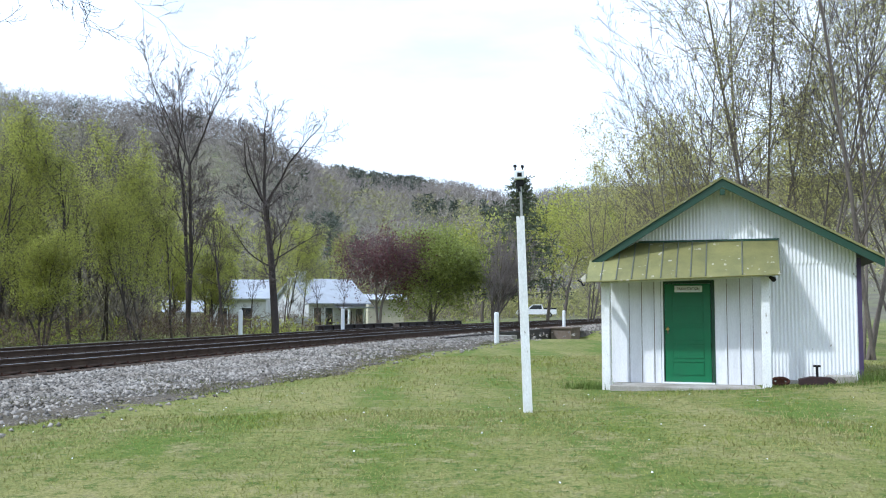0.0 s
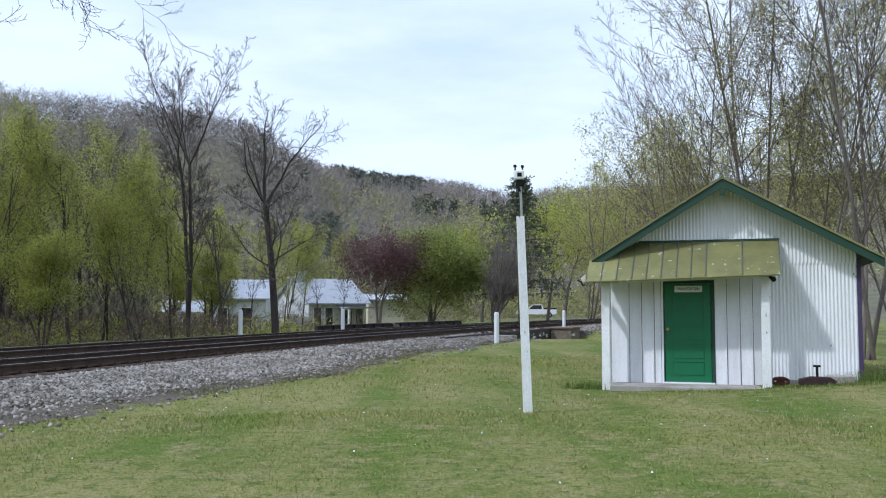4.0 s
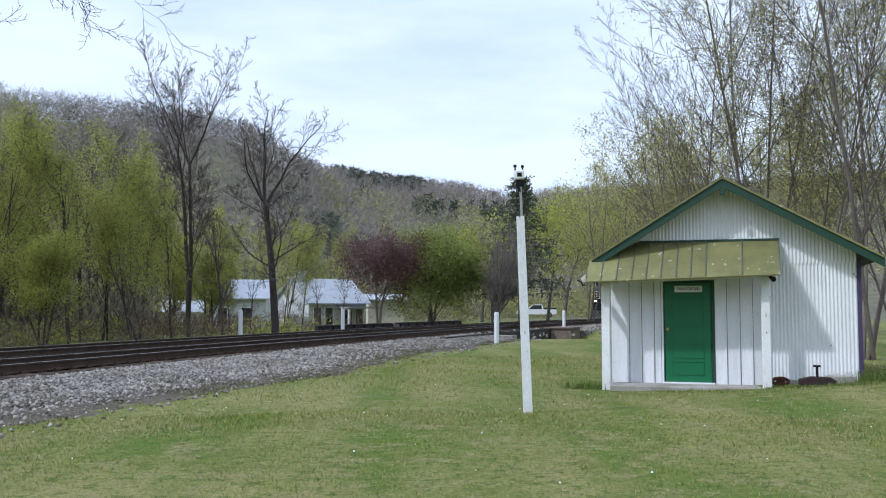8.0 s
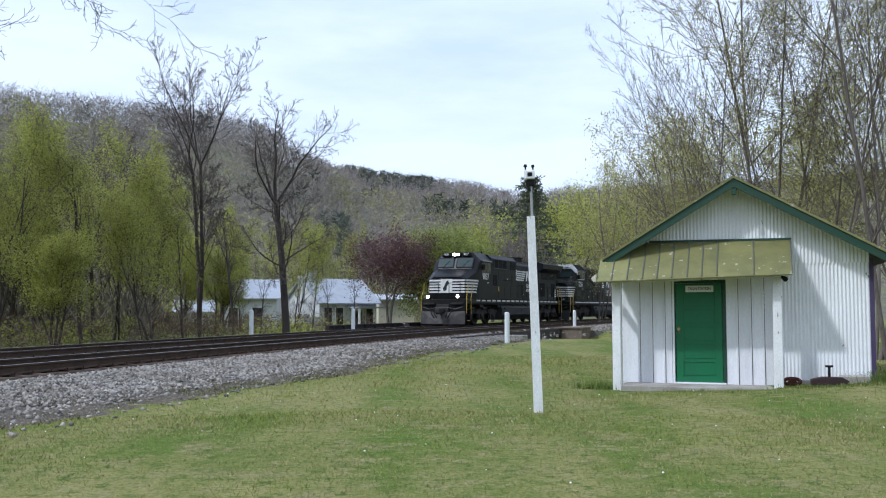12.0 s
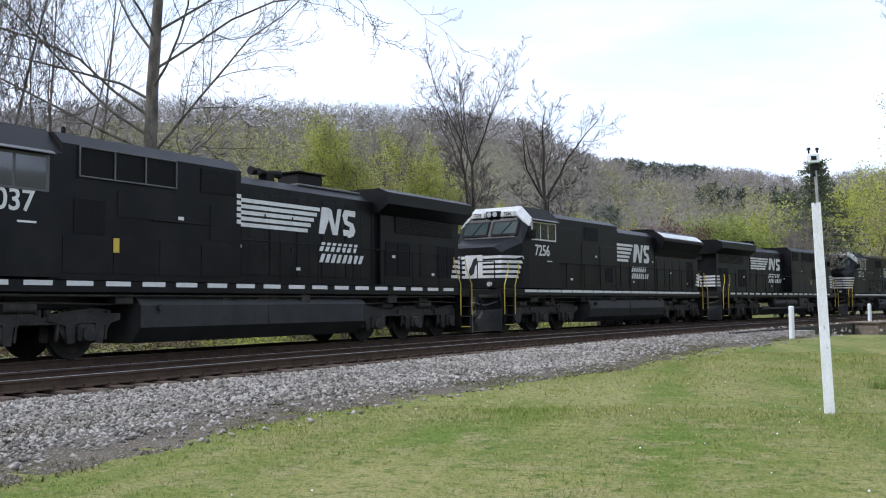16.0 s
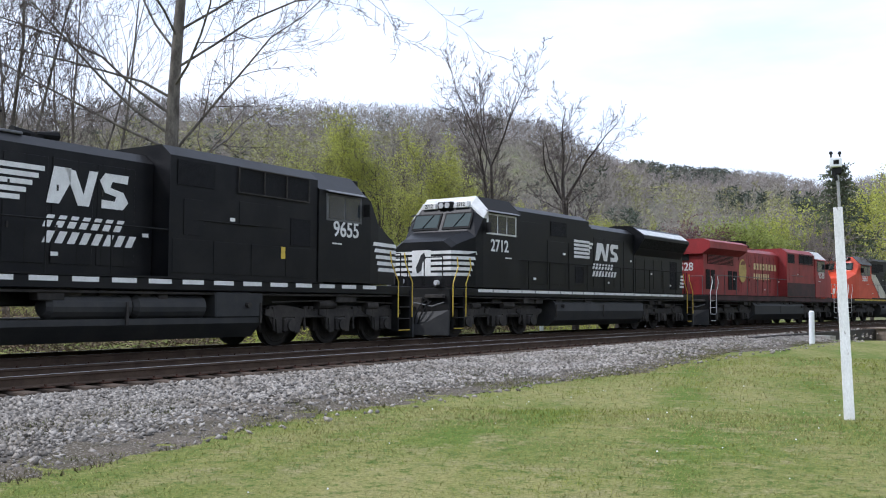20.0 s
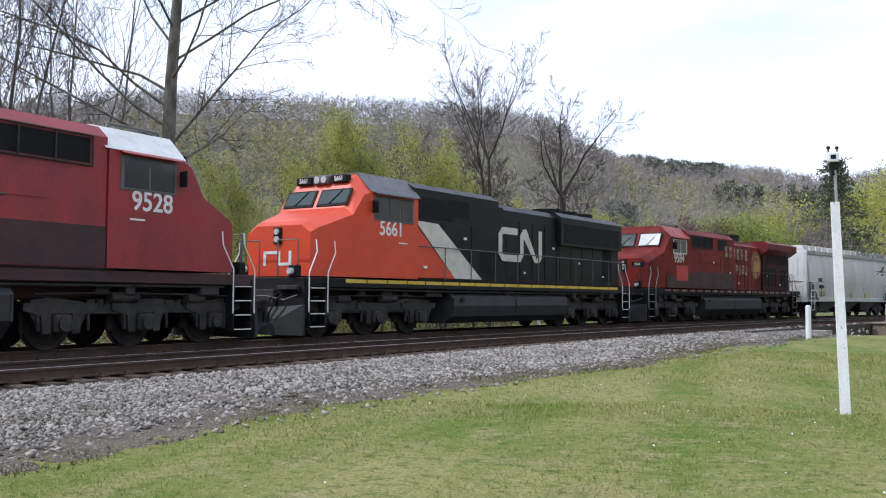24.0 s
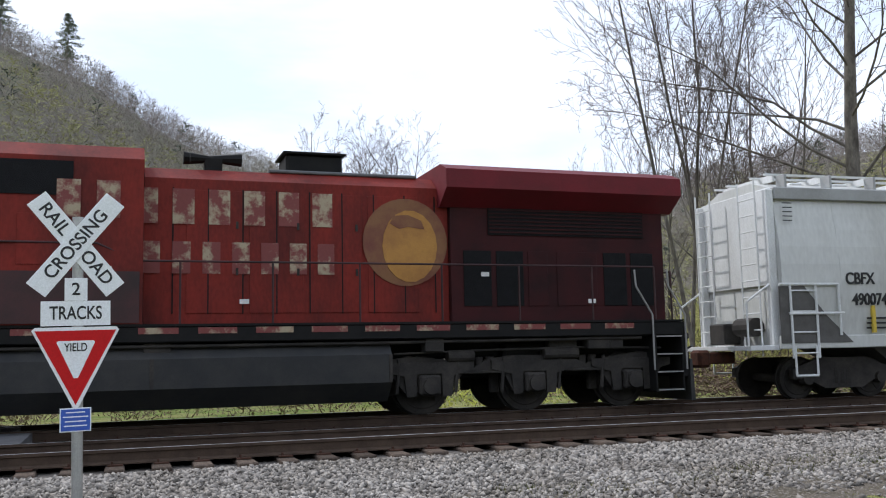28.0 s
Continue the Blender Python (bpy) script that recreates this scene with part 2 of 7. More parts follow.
M_RUST = material("rusty_iron", (0.085, 0.035, 0.022), 0.85, second=(0.045, 0.025, 0.02), scale=8, amount=0.8)
M_JACK = material("dark_red_brown_iron", (0.035, 0.014, 0.014), 0.8, second=(0.02, 0.012, 0.012), scale=8, amount=0.8)
M_SIGN = material("white_reflective_sheet", (0.80, 0.82, 0.84), 0.4, second=(0.74, 0.75, 0.76), scale=4, amount=0.4)
M_SIGNRED = material("red_reflective_sheet", (0.52, 0.010, 0.012), 0.5, second=(0.46, 0.010, 0.012), spec=0.2)
M_SIGNBLUE = material("blue_notice_sheet", (0.035, 0.10, 0.48), 0.4)
M_INK = material("black_sign_ink", (0.012, 0.012, 0.014), 0.5)
M_GALV = material("galvanised_post", (0.42, 0.42, 0.40), 0.45, metal=0.6, second=(0.3, 0.3, 0.29), scale=6)
M_HOUSE = material("white_house_siding", (0.62, 0.63, 0.63), 0.7, second=(0.47, 0.47, 0.46), scale=1, amount=0.6)
M_TIN = material("pale_tin_roof", (0.40, 0.43, 0.48), 0.4, second=(0.30, 0.31, 0.33), scale=1, amount=0.7)
M_CREAMW = material("cream_stucco", (0.60, 0.56, 0.44), 0.8)
M_TRUCK = material("white_truck_paint", (0.75, 0.76, 0.78), 0.25, coat=0.5)
M_RUBBER = material("black_rubber", (0.018, 0.018, 0.018), 0.85)
M_ROAD = material("worn_asphalt", (0.16, 0.16, 0.165), 0.9, second=(0.11, 0.11, 0.11), scale=1.2, amount=0.8, bump=0.4, bump_scale=60)
M_SOIL = material("dark_weedy_soil", (0.118, 0.098, 0.076), 0.95, second=(0.068, 0.060, 0.040), scale=1.4, amount=1.0, fine=0.45, bump=1.0, bump_scale=38, spots=((0.25, 0.225, 0.20), 34.0, 0.58))
M_DEAD = material("brown_dead_brush", (0.17, 0.12, 0.085), 0.95, second=(0.11, 0.085, 0.065), scale=1, amount=0.8, islands=0.4)
M_PURPLE = material("dark_violet_side_paint", (0.06, 0.04, 0.10), 0.7)


def glassy(name, tint, spec=0.9, coat=0.6):
    m = bpy.data.materials.new(name)
    m.use_nodes = True
    b = m.node_tree.nodes["Principled BSDF"]
    b.inputs["Base Color"].default_value, b.inputs["Roughness"].default_value = (*tint, 1), 0.06
    b.inputs["Specular IOR Level"].default_value = spec
    b.inputs["Coat Weight"].default_value = coat
    return m


M_GLASS = glassy("dark_cab_glass", (0.03, 0.035, 0.04))
M_SHADE = material("white_window_shade", (0.70, 0.70, 0.68), 0.6, second=(0.5, 0.5, 0.5), scale=4, amount=0.5)
M_PALEGLASS = glassy("greenish_windscreen_glass", (0.03, 0.05, 0.05), 0.35, 0.0)
M_WORM = material("worn_cream_white_emblem_paint", (0.58, 0.55, 0.46), 0.6, second=(0.44, 0.41, 0.34), scale=3, amount=0.7)
M_GRAB = material("dull_grey_grab_iron", (0.26, 0.25, 0.24), 0.6)
M_REDROOF = material("sun_faded_red_roof_paint", (0.36, 0.045, 0.038), 0.55, second=(0.22, 0.035, 0.03), scale=1.2, amount=0.8)


# ---- mesh building ----
class Shape:
    """Vertices and faces gathered into one mesh."""

    def __init__(self):
        self.v, self.f = [], []

    def add(self, vs, fs):
        k = len(self.v)
        self.v += [tuple(p) for p in vs]
        self.f += [tuple(i + k for i in f) for f in fs]
        return self

    def box(self, x0, x1, y0, y1, z0, z1, bev=0.0, m=None):
        c, h = ((x0 + x1) / 2, (y0 + y1) / 2, (z0 + z1) / 2), (abs(x1 - x0) / 2, abs(y1 - y0) / 2, abs(z1 - z0) / 2)
        b = min(bev, h[0] * 0.49, h[1] * 0.49, h[2] * 0.49)
        if b <= 0:
            vs = [(c[0] + sx * h[0], c[1] + sy * h[1], c[2] + sz * h[2]) for sx in (-1, 1) for sy in (-1, 1) for sz in (-1, 1)]
            fs = [(0, 1, 3, 2), (4, 6, 7, 5), (0, 4, 5, 1), (2, 3, 7, 6), (0, 2, 6, 4), (1, 5, 7, 3)]
        else:
            vs, at = [], {}
            for sx in (-1, 1):
                for sy in (-1, 1):
                    for sz in (-1, 1):
                        for a in range(3):
                            at[sx, sy, sz, a] = len(vs)
                            vs.append(tuple(c[i] + (sx, sy, sz)[i] * (h[i] - (0 if i == a else b)) for i in range(3)))
            fs = []
            for a in range(3):
                u, w = [i for i in range(3) if i != a]
                for s in (-1, 1):
                    q = []
                    for p, r in ((-1, -1), (1, -1), (1, 1), (-1, 1)):
                        k = [0, 0, 0]
                        k[a], k[u], k[w] = s, p, r
                        q.append(at[(*k, a)])
                    fs.append(tuple(q))
                for p in (-1, 1):
                    for r in (-1, 1):
                        e = []
                        for s, t in ((-1, u), (1, u), (1, w), (-1, w)):
                            k = [0, 0, 0]
                            k[a], k[u], k[w] = s, p, r
                            e.append(at[(*k, t)])
                        fs.append(tuple(e))
            for sx in (-1, 1):
                for sy in (-1, 1):
                    for sz in (-1, 1):
                        fs.append(tuple(at[sx, sy, sz, a] for a in range(3)))
        if m:
            vs = [m @ Vector(p) for p in vs]
        return self.add(vs, fs)

    def prism(self, poly, axis, a, b):
        """A polygon of (u, w) pairs drawn out along an axis from a to b; u, w are the other two axes in order."""
        n = len(poly)
        o = [i for i in range(3) if i != axis]
        vs = []
        for d in (a, b):
            for u, w in poly:
                k = [0, 0, 0]
                k[axis], k[o[0]], k[o[1]] = d, u, w
                vs.append(tuple(k))
        fs = [tuple(range(n)), tuple(range(2 * n - 1, n - 1, -1))] + [(i, n + i, n + (i + 1) % n, (i + 1) % n) for i in range(n)]
        return self.add(vs, fs)

    def loft(self, rings):
        n = len(rings[0])
        vs = [p for r in rings for p in r]
        fs = [tuple(range(n)), tuple(range(len(vs) - 1, len(vs) - n - 1, -1))]
        for k in range(len(rings) - 1):
            fs += [(k * n + i, (k + 1) * n + i, (k + 1) * n + (i + 1) % n, k * n + (i + 1) % n) for i in range(n)]
        return self.add(vs, fs)

    def rod(self, p, q, r, r2=None, n=8):
        p, q = Vector(p), Vector(q)
        d = (q - p).normalized()
        u = d.orthogonal().normalized()
        w = d.cross(u)
        r2 = r if r2 is None else r2
        vs = [p + (u * math.cos(a) + w * math.sin(a)) * r for a in [2 * math.pi * i / n for i in range(n)]]
        vs += [q + (u * math.cos(a) + w * math.sin(a)) * r2 for a in [2 * math.pi * i / n for i in range(n)]]
        fs = [tuple(range(n - 1, -1, -1)), tuple(range(n, 2 * n))] + [(i, (i + 1) % n, n + (i + 1) % n, n + i) for i in range(n)]
        return self.add(vs, fs)

    def pipe(self, points, r, n=6):
        for a, b in zip(points, points[1:]):
            self.rod(a, b, r, n=n)
        return self

    def mesh(self, name, mat, smooth=False):
        me = bpy.data.meshes.new(name)
        me.from_pydata(self.v, [], self.f)
        bm = bmesh.new()
        bm.from_mesh(me)
        bmesh.ops.recalc_face_normals(bm, faces=bm.faces)
        bm.to_mesh(me)
        bm.free()
        me.materials.append(mat)
        if smooth:
            me.shade_smooth()
        return me


def part(name, shape, mat, parent=None, label="", smooth=False):
    """One mesh object, under a thing or a part."""
    me = shape.mesh(name, mat, smooth) if isinstance(shape, Shape) else shape
    ob = new(name, me)
    ob.parent = parent
    return tagged(ob, label)


def thing(name, label, category, group="", m=None, kind=""):
    ob = new(name)
    ob.empty_display_size = 0.2
    if m is not None:
        ob.matrix_basis = m
    return tagged(ob, label, category, group, kind)


def fast_mesh(name, verts, faces, mat, smooth=False):
    """A mesh from numpy arrays, all faces with the same number of corners."""
    me = bpy.data.meshes.new(name)
    verts, faces = np.asarray(verts, dtype=np.float32), np.asarray(faces, dtype=np.int32)
    k = faces.shape[1]
    me.vertices.add(len(verts))
    me.vertices.foreach_set("co", verts.ravel())
    me.loops.add(faces.size)
    me.loops.foreach_set("vertex_index", faces.ravel())
    me.polygons.add(len(faces))
    me.polygons.foreach_set("loop_start", np.arange(0, faces.size, k, dtype=np.int32))
    me.update(calc_edges=True)
    me.validate()
    me.materials.append(mat)
    if smooth:
        me.shade_smooth()
    return me


def lettering(name, text, size, mat, parent, m, depth=0.004, squeeze=1.0, label=""):
    """Raised characters in the built-in font, centred on m's origin in its xy plane."""
    cu = bpy.data.curves.new(name, "FONT")
    cu.body, cu.size, cu.extrude, cu.align_x, cu.align_y = text, size, depth, "CENTER", "CENTER"
    cu.offset = size * 0.014
    tmp = new(name, cu)
    me = bpy.data.meshes.new_from_object(tmp.evaluated_get(bpy.context.evaluated_depsgraph_get()))
    bpy.data.objects.remove(tmp)
    me.materials.clear()
    me.materials.append(mat)
    ob = new(name, me)
    ob.parent = parent
    ob.matrix_basis = m @ Matrix.Diagonal((squeeze, 1, 1, 1))
    return tagged(ob, label)
# ---- the line of the railway: a long curve, far end to the right ----
def line_x(y):
    """The train's track, east-west place against distance; straight past the ends of the curve."""
    k = min(max(y, -8.0), 84.0)
    x = 0.0017366 * k * k + 0.1968 * k - 16.589
    return x + (y - k) * (0.0034732 * k + 0.1968)


_ys = np.linspace(-160, 320, 2401)
_xs = np.array([line_x(v) for v in _ys])
_ss = np.concatenate([[0], np.cumsum(np.hypot(np.diff(_xs), np.diff(_ys)))])
_ss -= np.interp(0.0, _ys, _ss)
CENTRE = -0.9  # the centre of the train's track against that line
RAIL_TOP = 0.45
SPACING = 4.0


def along(s, off=0.0, z=0.0):
    """The point s metres along the railway, off metres from the train's track towards the viewer."""
    x, y = np.interp(s, _ss, _xs), np.interp(s, _ss, _ys)
    d = Vector((np.interp(s + 0.5, _ss, _xs) - np.interp(s - 0.5, _ss, _xs), np.interp(s + 0.5, _ss, _ys) - np.interp(s - 0.5, _ss, _ys))).normalized()
    k = off + CENTRE
    return Vector((x + d.y * k, y - d.x * k, z))


def along_all(s, off):
    """The same for many places at once, as two arrays of x and y."""
    k = off + CENTRE
    dx, dy = np.interp(s + 0.5, _ss, _xs) - np.interp(s - 0.5, _ss, _xs), np.interp(s + 0.5, _ss, _ys) - np.interp(s - 0.5, _ss, _ys)
    d = np.hypot(dx, dy)
    return np.interp(s, _ss, _xs) + dy / d * k, np.interp(s, _ss, _ys) - dx / d * k


def heading(s):
    """Degrees about z that turn the x axis down the line, towards rising s."""
    a, b = along(s - 0.5), along(s + 0.5)
    return math.degrees(math.atan2(b.y - a.y, b.x - a.x))


# ---- the ground: lawn, valley floor and wooded hills in one sheet ----
RIDGE = [(-180, 9), (-110, 18), (-95, 20), (-84.5, 18.8), (-79.8, 17.0), (-75.4, 14.4), (-72, 12.9), (-66, 11.0), (-55, 9.6), (-48, 10.0), (-41.6, 11.0),
         (-36, 12.2), (-27, 12.2), (-19.6, 11.9), (-13.1, 11.5), (-11.5, 10.8), (-7.8, 8.7), (-6.4, 8.4), (-2.9, 7.9), (1.25, 7.5), (4, 6.9), (9, 7.1), (30, 7.5), (90, 9), (180, 9)]
_ra, _re = np.array([r[0] for r in RIDGE], float), np.array([r[1] for r in RIDGE], float)


def ridge_range(az):
    return 430 + 420 / (1 + math.exp(-(az + 7.5) * 1.6))


def ground_z(x, y):
    r, az = math.hypot(x, y), math.degrees(math.atan2(x, y))
    top = ridge_range(az)
    k = min(max((r - 150) / (top - 150), 0), 1)
    k = k * k * (3 - 2 * k) * 0.55 + k * 0.45
    peak = math.tan(radians(float(np.interp(az, _ra, _re)))) * top - 10.0
    n = noise.noise(Vector((x * 0.006, y * 0.006, 3.0))) * 14 * k * (1 - k) * 2.2
    back = max(0, r - top) * 0.12
    near = 0.20 * math.exp(-((x - 9.2) / 2.4) ** 2 - ((y - 17.3) / 4.0) ** 2) - 0.10 * math.exp(-((x - 3.0) ** 2 + (y - 18.6) ** 2) / 5.0) + 0.05 * noise.noise(Vector((x * 0.13, y * 0.13, 0))) if r < 70 else 0.0
    # the road cut below the bridge
    across, out = (x + 1.12) * 0.363 + (y - 55.91) * 0.932, (x + 1.12) * 0.932 - (y - 55.91) * 0.363
    cut = 1.5 * min(max((across + 6.0) / 2.5, 0), 1) * min(max((8.0 - across) / 1.6, 0), 1) * min(max((out - 5.2) / 1.2, 0), 1) * min(max((17 - out) / 6, 0), 1)
    return k * peak + n - back * k + near - cut


def make_ground():
    rings = [0.0] + [1.2 * 1.085 ** i for i in range(36)] + [22 * 1.032 ** i for i in range(1, 45)] + [89 * 1.07 ** i for i in range(1, 38)] + [1400, 2200, 3200, 4600]
    na = 540
    vs, fs = [(0.0, 0.0, ground_z(0, 0.01))], []
    for r in rings[1:]:
        for i in range(na):
            a = 2 * math.pi * i / na
            x, y = r * math.sin(a), r * math.cos(a)
            vs.append((x, y, ground_z(x, y)))
    for i in range(na):
        fs.append((0, 1 + i, 1 + (i + 1) % na))
    me = bpy.data.meshes.new("ground")
    for k in range(len(rings) - 2):
        for i in range(na):
            j = (i + 1) % na
            fs.append((1 + k * na + i, 1 + (k + 1) * na + i, 1 + (k + 1) * na + j, 1 + k * na + j))
    me.from_pydata(vs, [], fs)
    me.shade_smooth()
    # lawn with worn, yellowed patches; leaf litter under the woods
    m = bpy.data.materials.new("spring_lawn_and_leaf_litter")
    m.use_nodes = True
    n, l = m.node_tree.nodes, m.node_tree.links
    b = n["Principled BSDF"]
    b.inputs["Roughness"].default_value, b.inputs["Specular IOR Level"].default_value = 0.95, 0.08
    tc = n.new("ShaderNodeTexCoord")

    def noisy(scale, detail=6.0, rough=0.6):
        t = n.new("ShaderNodeTexNoise")
        t.inputs["Scale"].default_value, t.inputs["Detail"].default_value, t.inputs["Roughness"].default_value = scale, detail, rough
        l.new(tc.outputs["Object"], t.inputs["Vector"])
        return t.outputs["Fac"]

    def ranged(src, a, z, lo=0.0, hi=1.0):
        t = n.new("ShaderNodeMapRange")
        t.inputs[1].default_value, t.inputs[2].default_value, t.inputs[3].default_value, t.inputs[4].default_value = a, z, lo, hi
        l.new(src, t.inputs[0])
        return t.outputs[0]

    def mixed(f, c1, c2):
        t = n.new("ShaderNodeMixRGB")
        l.new(f, t.inputs[0])
        for k, c in ((1, c1), (2, c2)):
            if isinstance(c, tuple):
                t.inputs[k].default_value = (*c, 1)
            else:
                l.new(c, t.inputs[k])
        return t.outputs[0]

    lawn = mixed(ranged(noisy(0.35), 0.38, 0.62), (0.130, 0.172, 0.034), (0.20, 0.212, 0.062))
    drawn = n.new("ShaderNodeMapping")
    drawn.inputs["Rotation"].default_value, drawn.inputs["Scale"].default_value = (0, 0, radians(24)), (0.42, 0.10, 1.0)
    l.new(tc.outputs["Object"], drawn.inputs[0])
    swath = n.new("ShaderNodeTexNoise")
    swath.inputs["Scale"].default_value, swath.inputs["Detail"].default_value = 1.6, 5.0
    l.new(drawn.outputs[0], swath.inputs["Vector"])
    lawn = mixed(ranged(swath.outputs["Fac"], 0.44, 0.62), lawn, (0.29, 0.265, 0.105))
    lawn = mixed(ranged(swath.outputs["Fac"], 0.46, 0.36), lawn, (0.125, 0.178, 0.034))
    lawn = mixed(ranged(noisy(1.3, 8, 0.7), 0.50, 0.66), lawn, (0.275, 0.24, 0.115))
    lawn = mixed(ranged(noisy(2.6, 9, 0.8), 0.54, 0.66), lawn, (0.33, 0.29, 0.15))
    lawn = mixed(ranged(noisy(5.0, 8, 0.78), 0.50, 0.64), lawn, (0.070, 0.122, 0.020))
    lawn = mixed(ranged(noisy(22.0, 6, 0.75), 0.42, 0.66, 0.0, 0.62), lawn, (0.042, 0.072, 0.016))
    litter = mixed(ranged(noisy(0.02), 0.4, 0.62), (0.16, 0.145, 0.12), (0.17, 0.18, 0.09))
    litter = mixed(ranged(noisy(0.25, 8), 0.4, 0.65), litter, (0.115, 0.10, 0.088))
    pos = n.new("ShaderNodeSeparateXYZ")
    l.new(tc.outputs["Object"], pos.inputs[0])
    length = n.new("ShaderNodeVectorMath")
    length.operation = "LENGTH"
    l.new(tc.outputs["Object"], length.inputs[0])
    l.new(mixed(ranged(length.outputs["Value"], 95.0, 150.0), lawn, litter), b.inputs["Base Color"])
    bp = n.new("ShaderNodeBump")
    bp.inputs["Strength"].default_value, bp.inputs["Distance"].default_value = 0.7, 0.03
    l.new(noisy(30.0, 6, 0.7), bp.inputs["Height"])
    l.new(bp.outputs[0], b.inputs["Normal"])
    me.materials.append(m)
    return tagged(new("ground", me), "spring lawn of green and yellowed grass running out to wooded hills", "ground", kind="structure")


make_ground()


# ---- roadbed, stones, ties and rails ----
def toe(s):
    """How far the stones reach towards the viewer."""
    t = 9.5 - 0.030 * min(max(s, 0), 48) + 0.35 * math.sin(s * 0.31) + 0.2 * math.sin(s * 0.83)
    gap = min(max((s - 51.0) / 2.0, 0), 1) * min(max((66.5 - s) / 0.8, 0), 1)
    return t + (5.85 - t) * gap


def bed_z(s, o):
    t = toe(s)
    if o < -1.9:
        return 0.235 - min((-1.9 - o) * 0.12, 0.26)
    if o < 1.5:
        return 0.235
    if o < 5.45:
        return 0.195 + 0.04 * max(1 - (o - 1.5), 0)
    k = min((o - 5.45) / (t - 5.45), 1.0)
    return 0.205 - 0.195 * (k ** 0.8)


def make_bed():
    offs = [-5.5, -4, -3, -2.4, -1.9, -1, 0, 1, 2, 3, 4, 5, 5.55, 5.9, 6.3, 6.8, 7.4, 8.0, 8.6, 9.1]
    ss = np.arange(-70, 190, 0.7)
    vs, fs = [], []
    for s in ss:
        t = toe(s)
        for o in offs:
            o2 = o if o <= 5.55 else 5.55 + (o - 5.55) / 3.55 * (t - 5.55)
            p = along(s, o2)
            z = bed_z(s, o2) + 0.03 * noise.noise(Vector((p.x * 1.3, p.y * 1.3, 0)))
            vs.append((p.x, p.y, max(z, -0.02) if o < 9.1 else -0.06 - (1.4 if 51.5 < s < 67 else 0)))
    k = len(offs)
    for i in range(len(ss) - 1):
        for j in range(k - 1):
            fs.append((i * k + j, i * k + j + 1, (i + 1) * k + j + 1, (i + 1) * k + j))
    ob = new("roadbed", fast_mesh("roadbed", vs, fs, M_BED, True))
    tagged(ob, "raised railway roadbed of grey crushed stone", "railway bed", kind="structure")


def make_stones():
    """Loose crushed stones, thick near the viewer and thinner far off."""
    rng = np.random.default_rng(5)
    octa = np.array([(1, 0, 0), (-1, 0, 0), (0, 1, 0), (0, -1, 0), (0, 0, 1), (0, 0, -1)], float)
    tri = np.array([(0, 2, 4), (2, 1, 4), (1, 3, 4), (3, 0, 4), (2, 0, 5), (1, 2, 5), (3, 1, 5), (0, 3, 5)])
    allv, allf, count = [], [], 0
    for s0, s1, dens, size in ((-14, 14, 430, 0.035), (14, 30, 260, 0.042), (30, 50, 110, 0.056), (50, 100, 20, 0.080)):
        n = int((s1 - s0) * 4.2 * dens)
        s, o = rng.uniform(s0, s1, n), 5.33 + rng.random(n) ** 1.12 * 4.3
        n2 = int((s1 - s0) * 1.6 * dens * 0.5)
        s, o = np.concatenate([s, rng.uniform(s0, s1, n2)]), np.concatenate([o, rng.uniform(1.5, 2.6, n2)])
        grid = np.arange(s0, s1 + 0.5, 0.1)
        t = np.interp(s, grid, [toe(g) for g in grid])
        keep = rng.random(len(s)) >= np.clip((o - t + 1.5) / 1.5, 0, 0.96)
        s, o = s[keep], o[keep]
        x, y = along_all(s, o)
        P = np.stack([x, y, [bed_z(a, b) + 0.012 for a, b in zip(s, o)]], -1)
        k = len(P)
        sc = size * rng.uniform(0.55, 1.35, (k, 1, 1)) * rng.uniform(0.55, 1.35, (k, 1, 3)) * np.array((1.1, 1.0, 0.75))
        v = octa[None] * sc + rng.normal(0, 0.25, (k, 6, 3)) * sc * 0.8
        a = rng.uniform(0, 6.283, k)
        b = rng.uniform(-0.7, 0.7, k)
        ca, sa, cb, sb = np.cos(a)[:, None], np.sin(a)[:, None], np.cos(b)[:, None], np.sin(b)[:, None]
        x, y, z = v[..., 0] * cb - v[..., 2] * sb, v[..., 1], v[..., 0] * sb + v[..., 2] * cb
        w = np.stack([x * ca - y * sa, x * sa + y * ca, z], -1) + P[:, None, :]
        allv.append(w.reshape(-1, 3))
        allf.append((tri[None] + (np.arange(k) * 6)[:, None, None] + count).reshape(-1, 3))
        count += k * 6
    ob = new("ballast_stones", fast_mesh("ballast_stones", np.concatenate(allv), np.concatenate(allf), M_STONE))
    tagged(ob, "loose angular grey limestone ballast heaped beside the rails", "gravel", kind="stuff")


make_bed()
make_stones()


def oily_shade_strip(off):
    """Dark, greasy stones between and beside the rails, with train shade in the colour."""
    vs, ss = [], np.arange(-70, 190, 1.0)
    for s in ss:
        # wider on the train's track, where the colour also paints its shadow
        vs += [along(s, off - (1.5 if off < 1 else 1.35), 0.272), along(s, off + (2.64 if off < 1 else 0.675), 0.272)]
    ob = new("oily_shaded_ballast", fast_mesh("oily_shaded_ballast", vs, [(2 * i, 2 * i + 1, 2 * i + 3, 2 * i + 2) for i in range(len(ss) - 1)], M_OILED_SHADE))
    tagged(ob, "oily stones between and beside the rails, coloured darker for the train's shade", "railway bed", kind="structure")


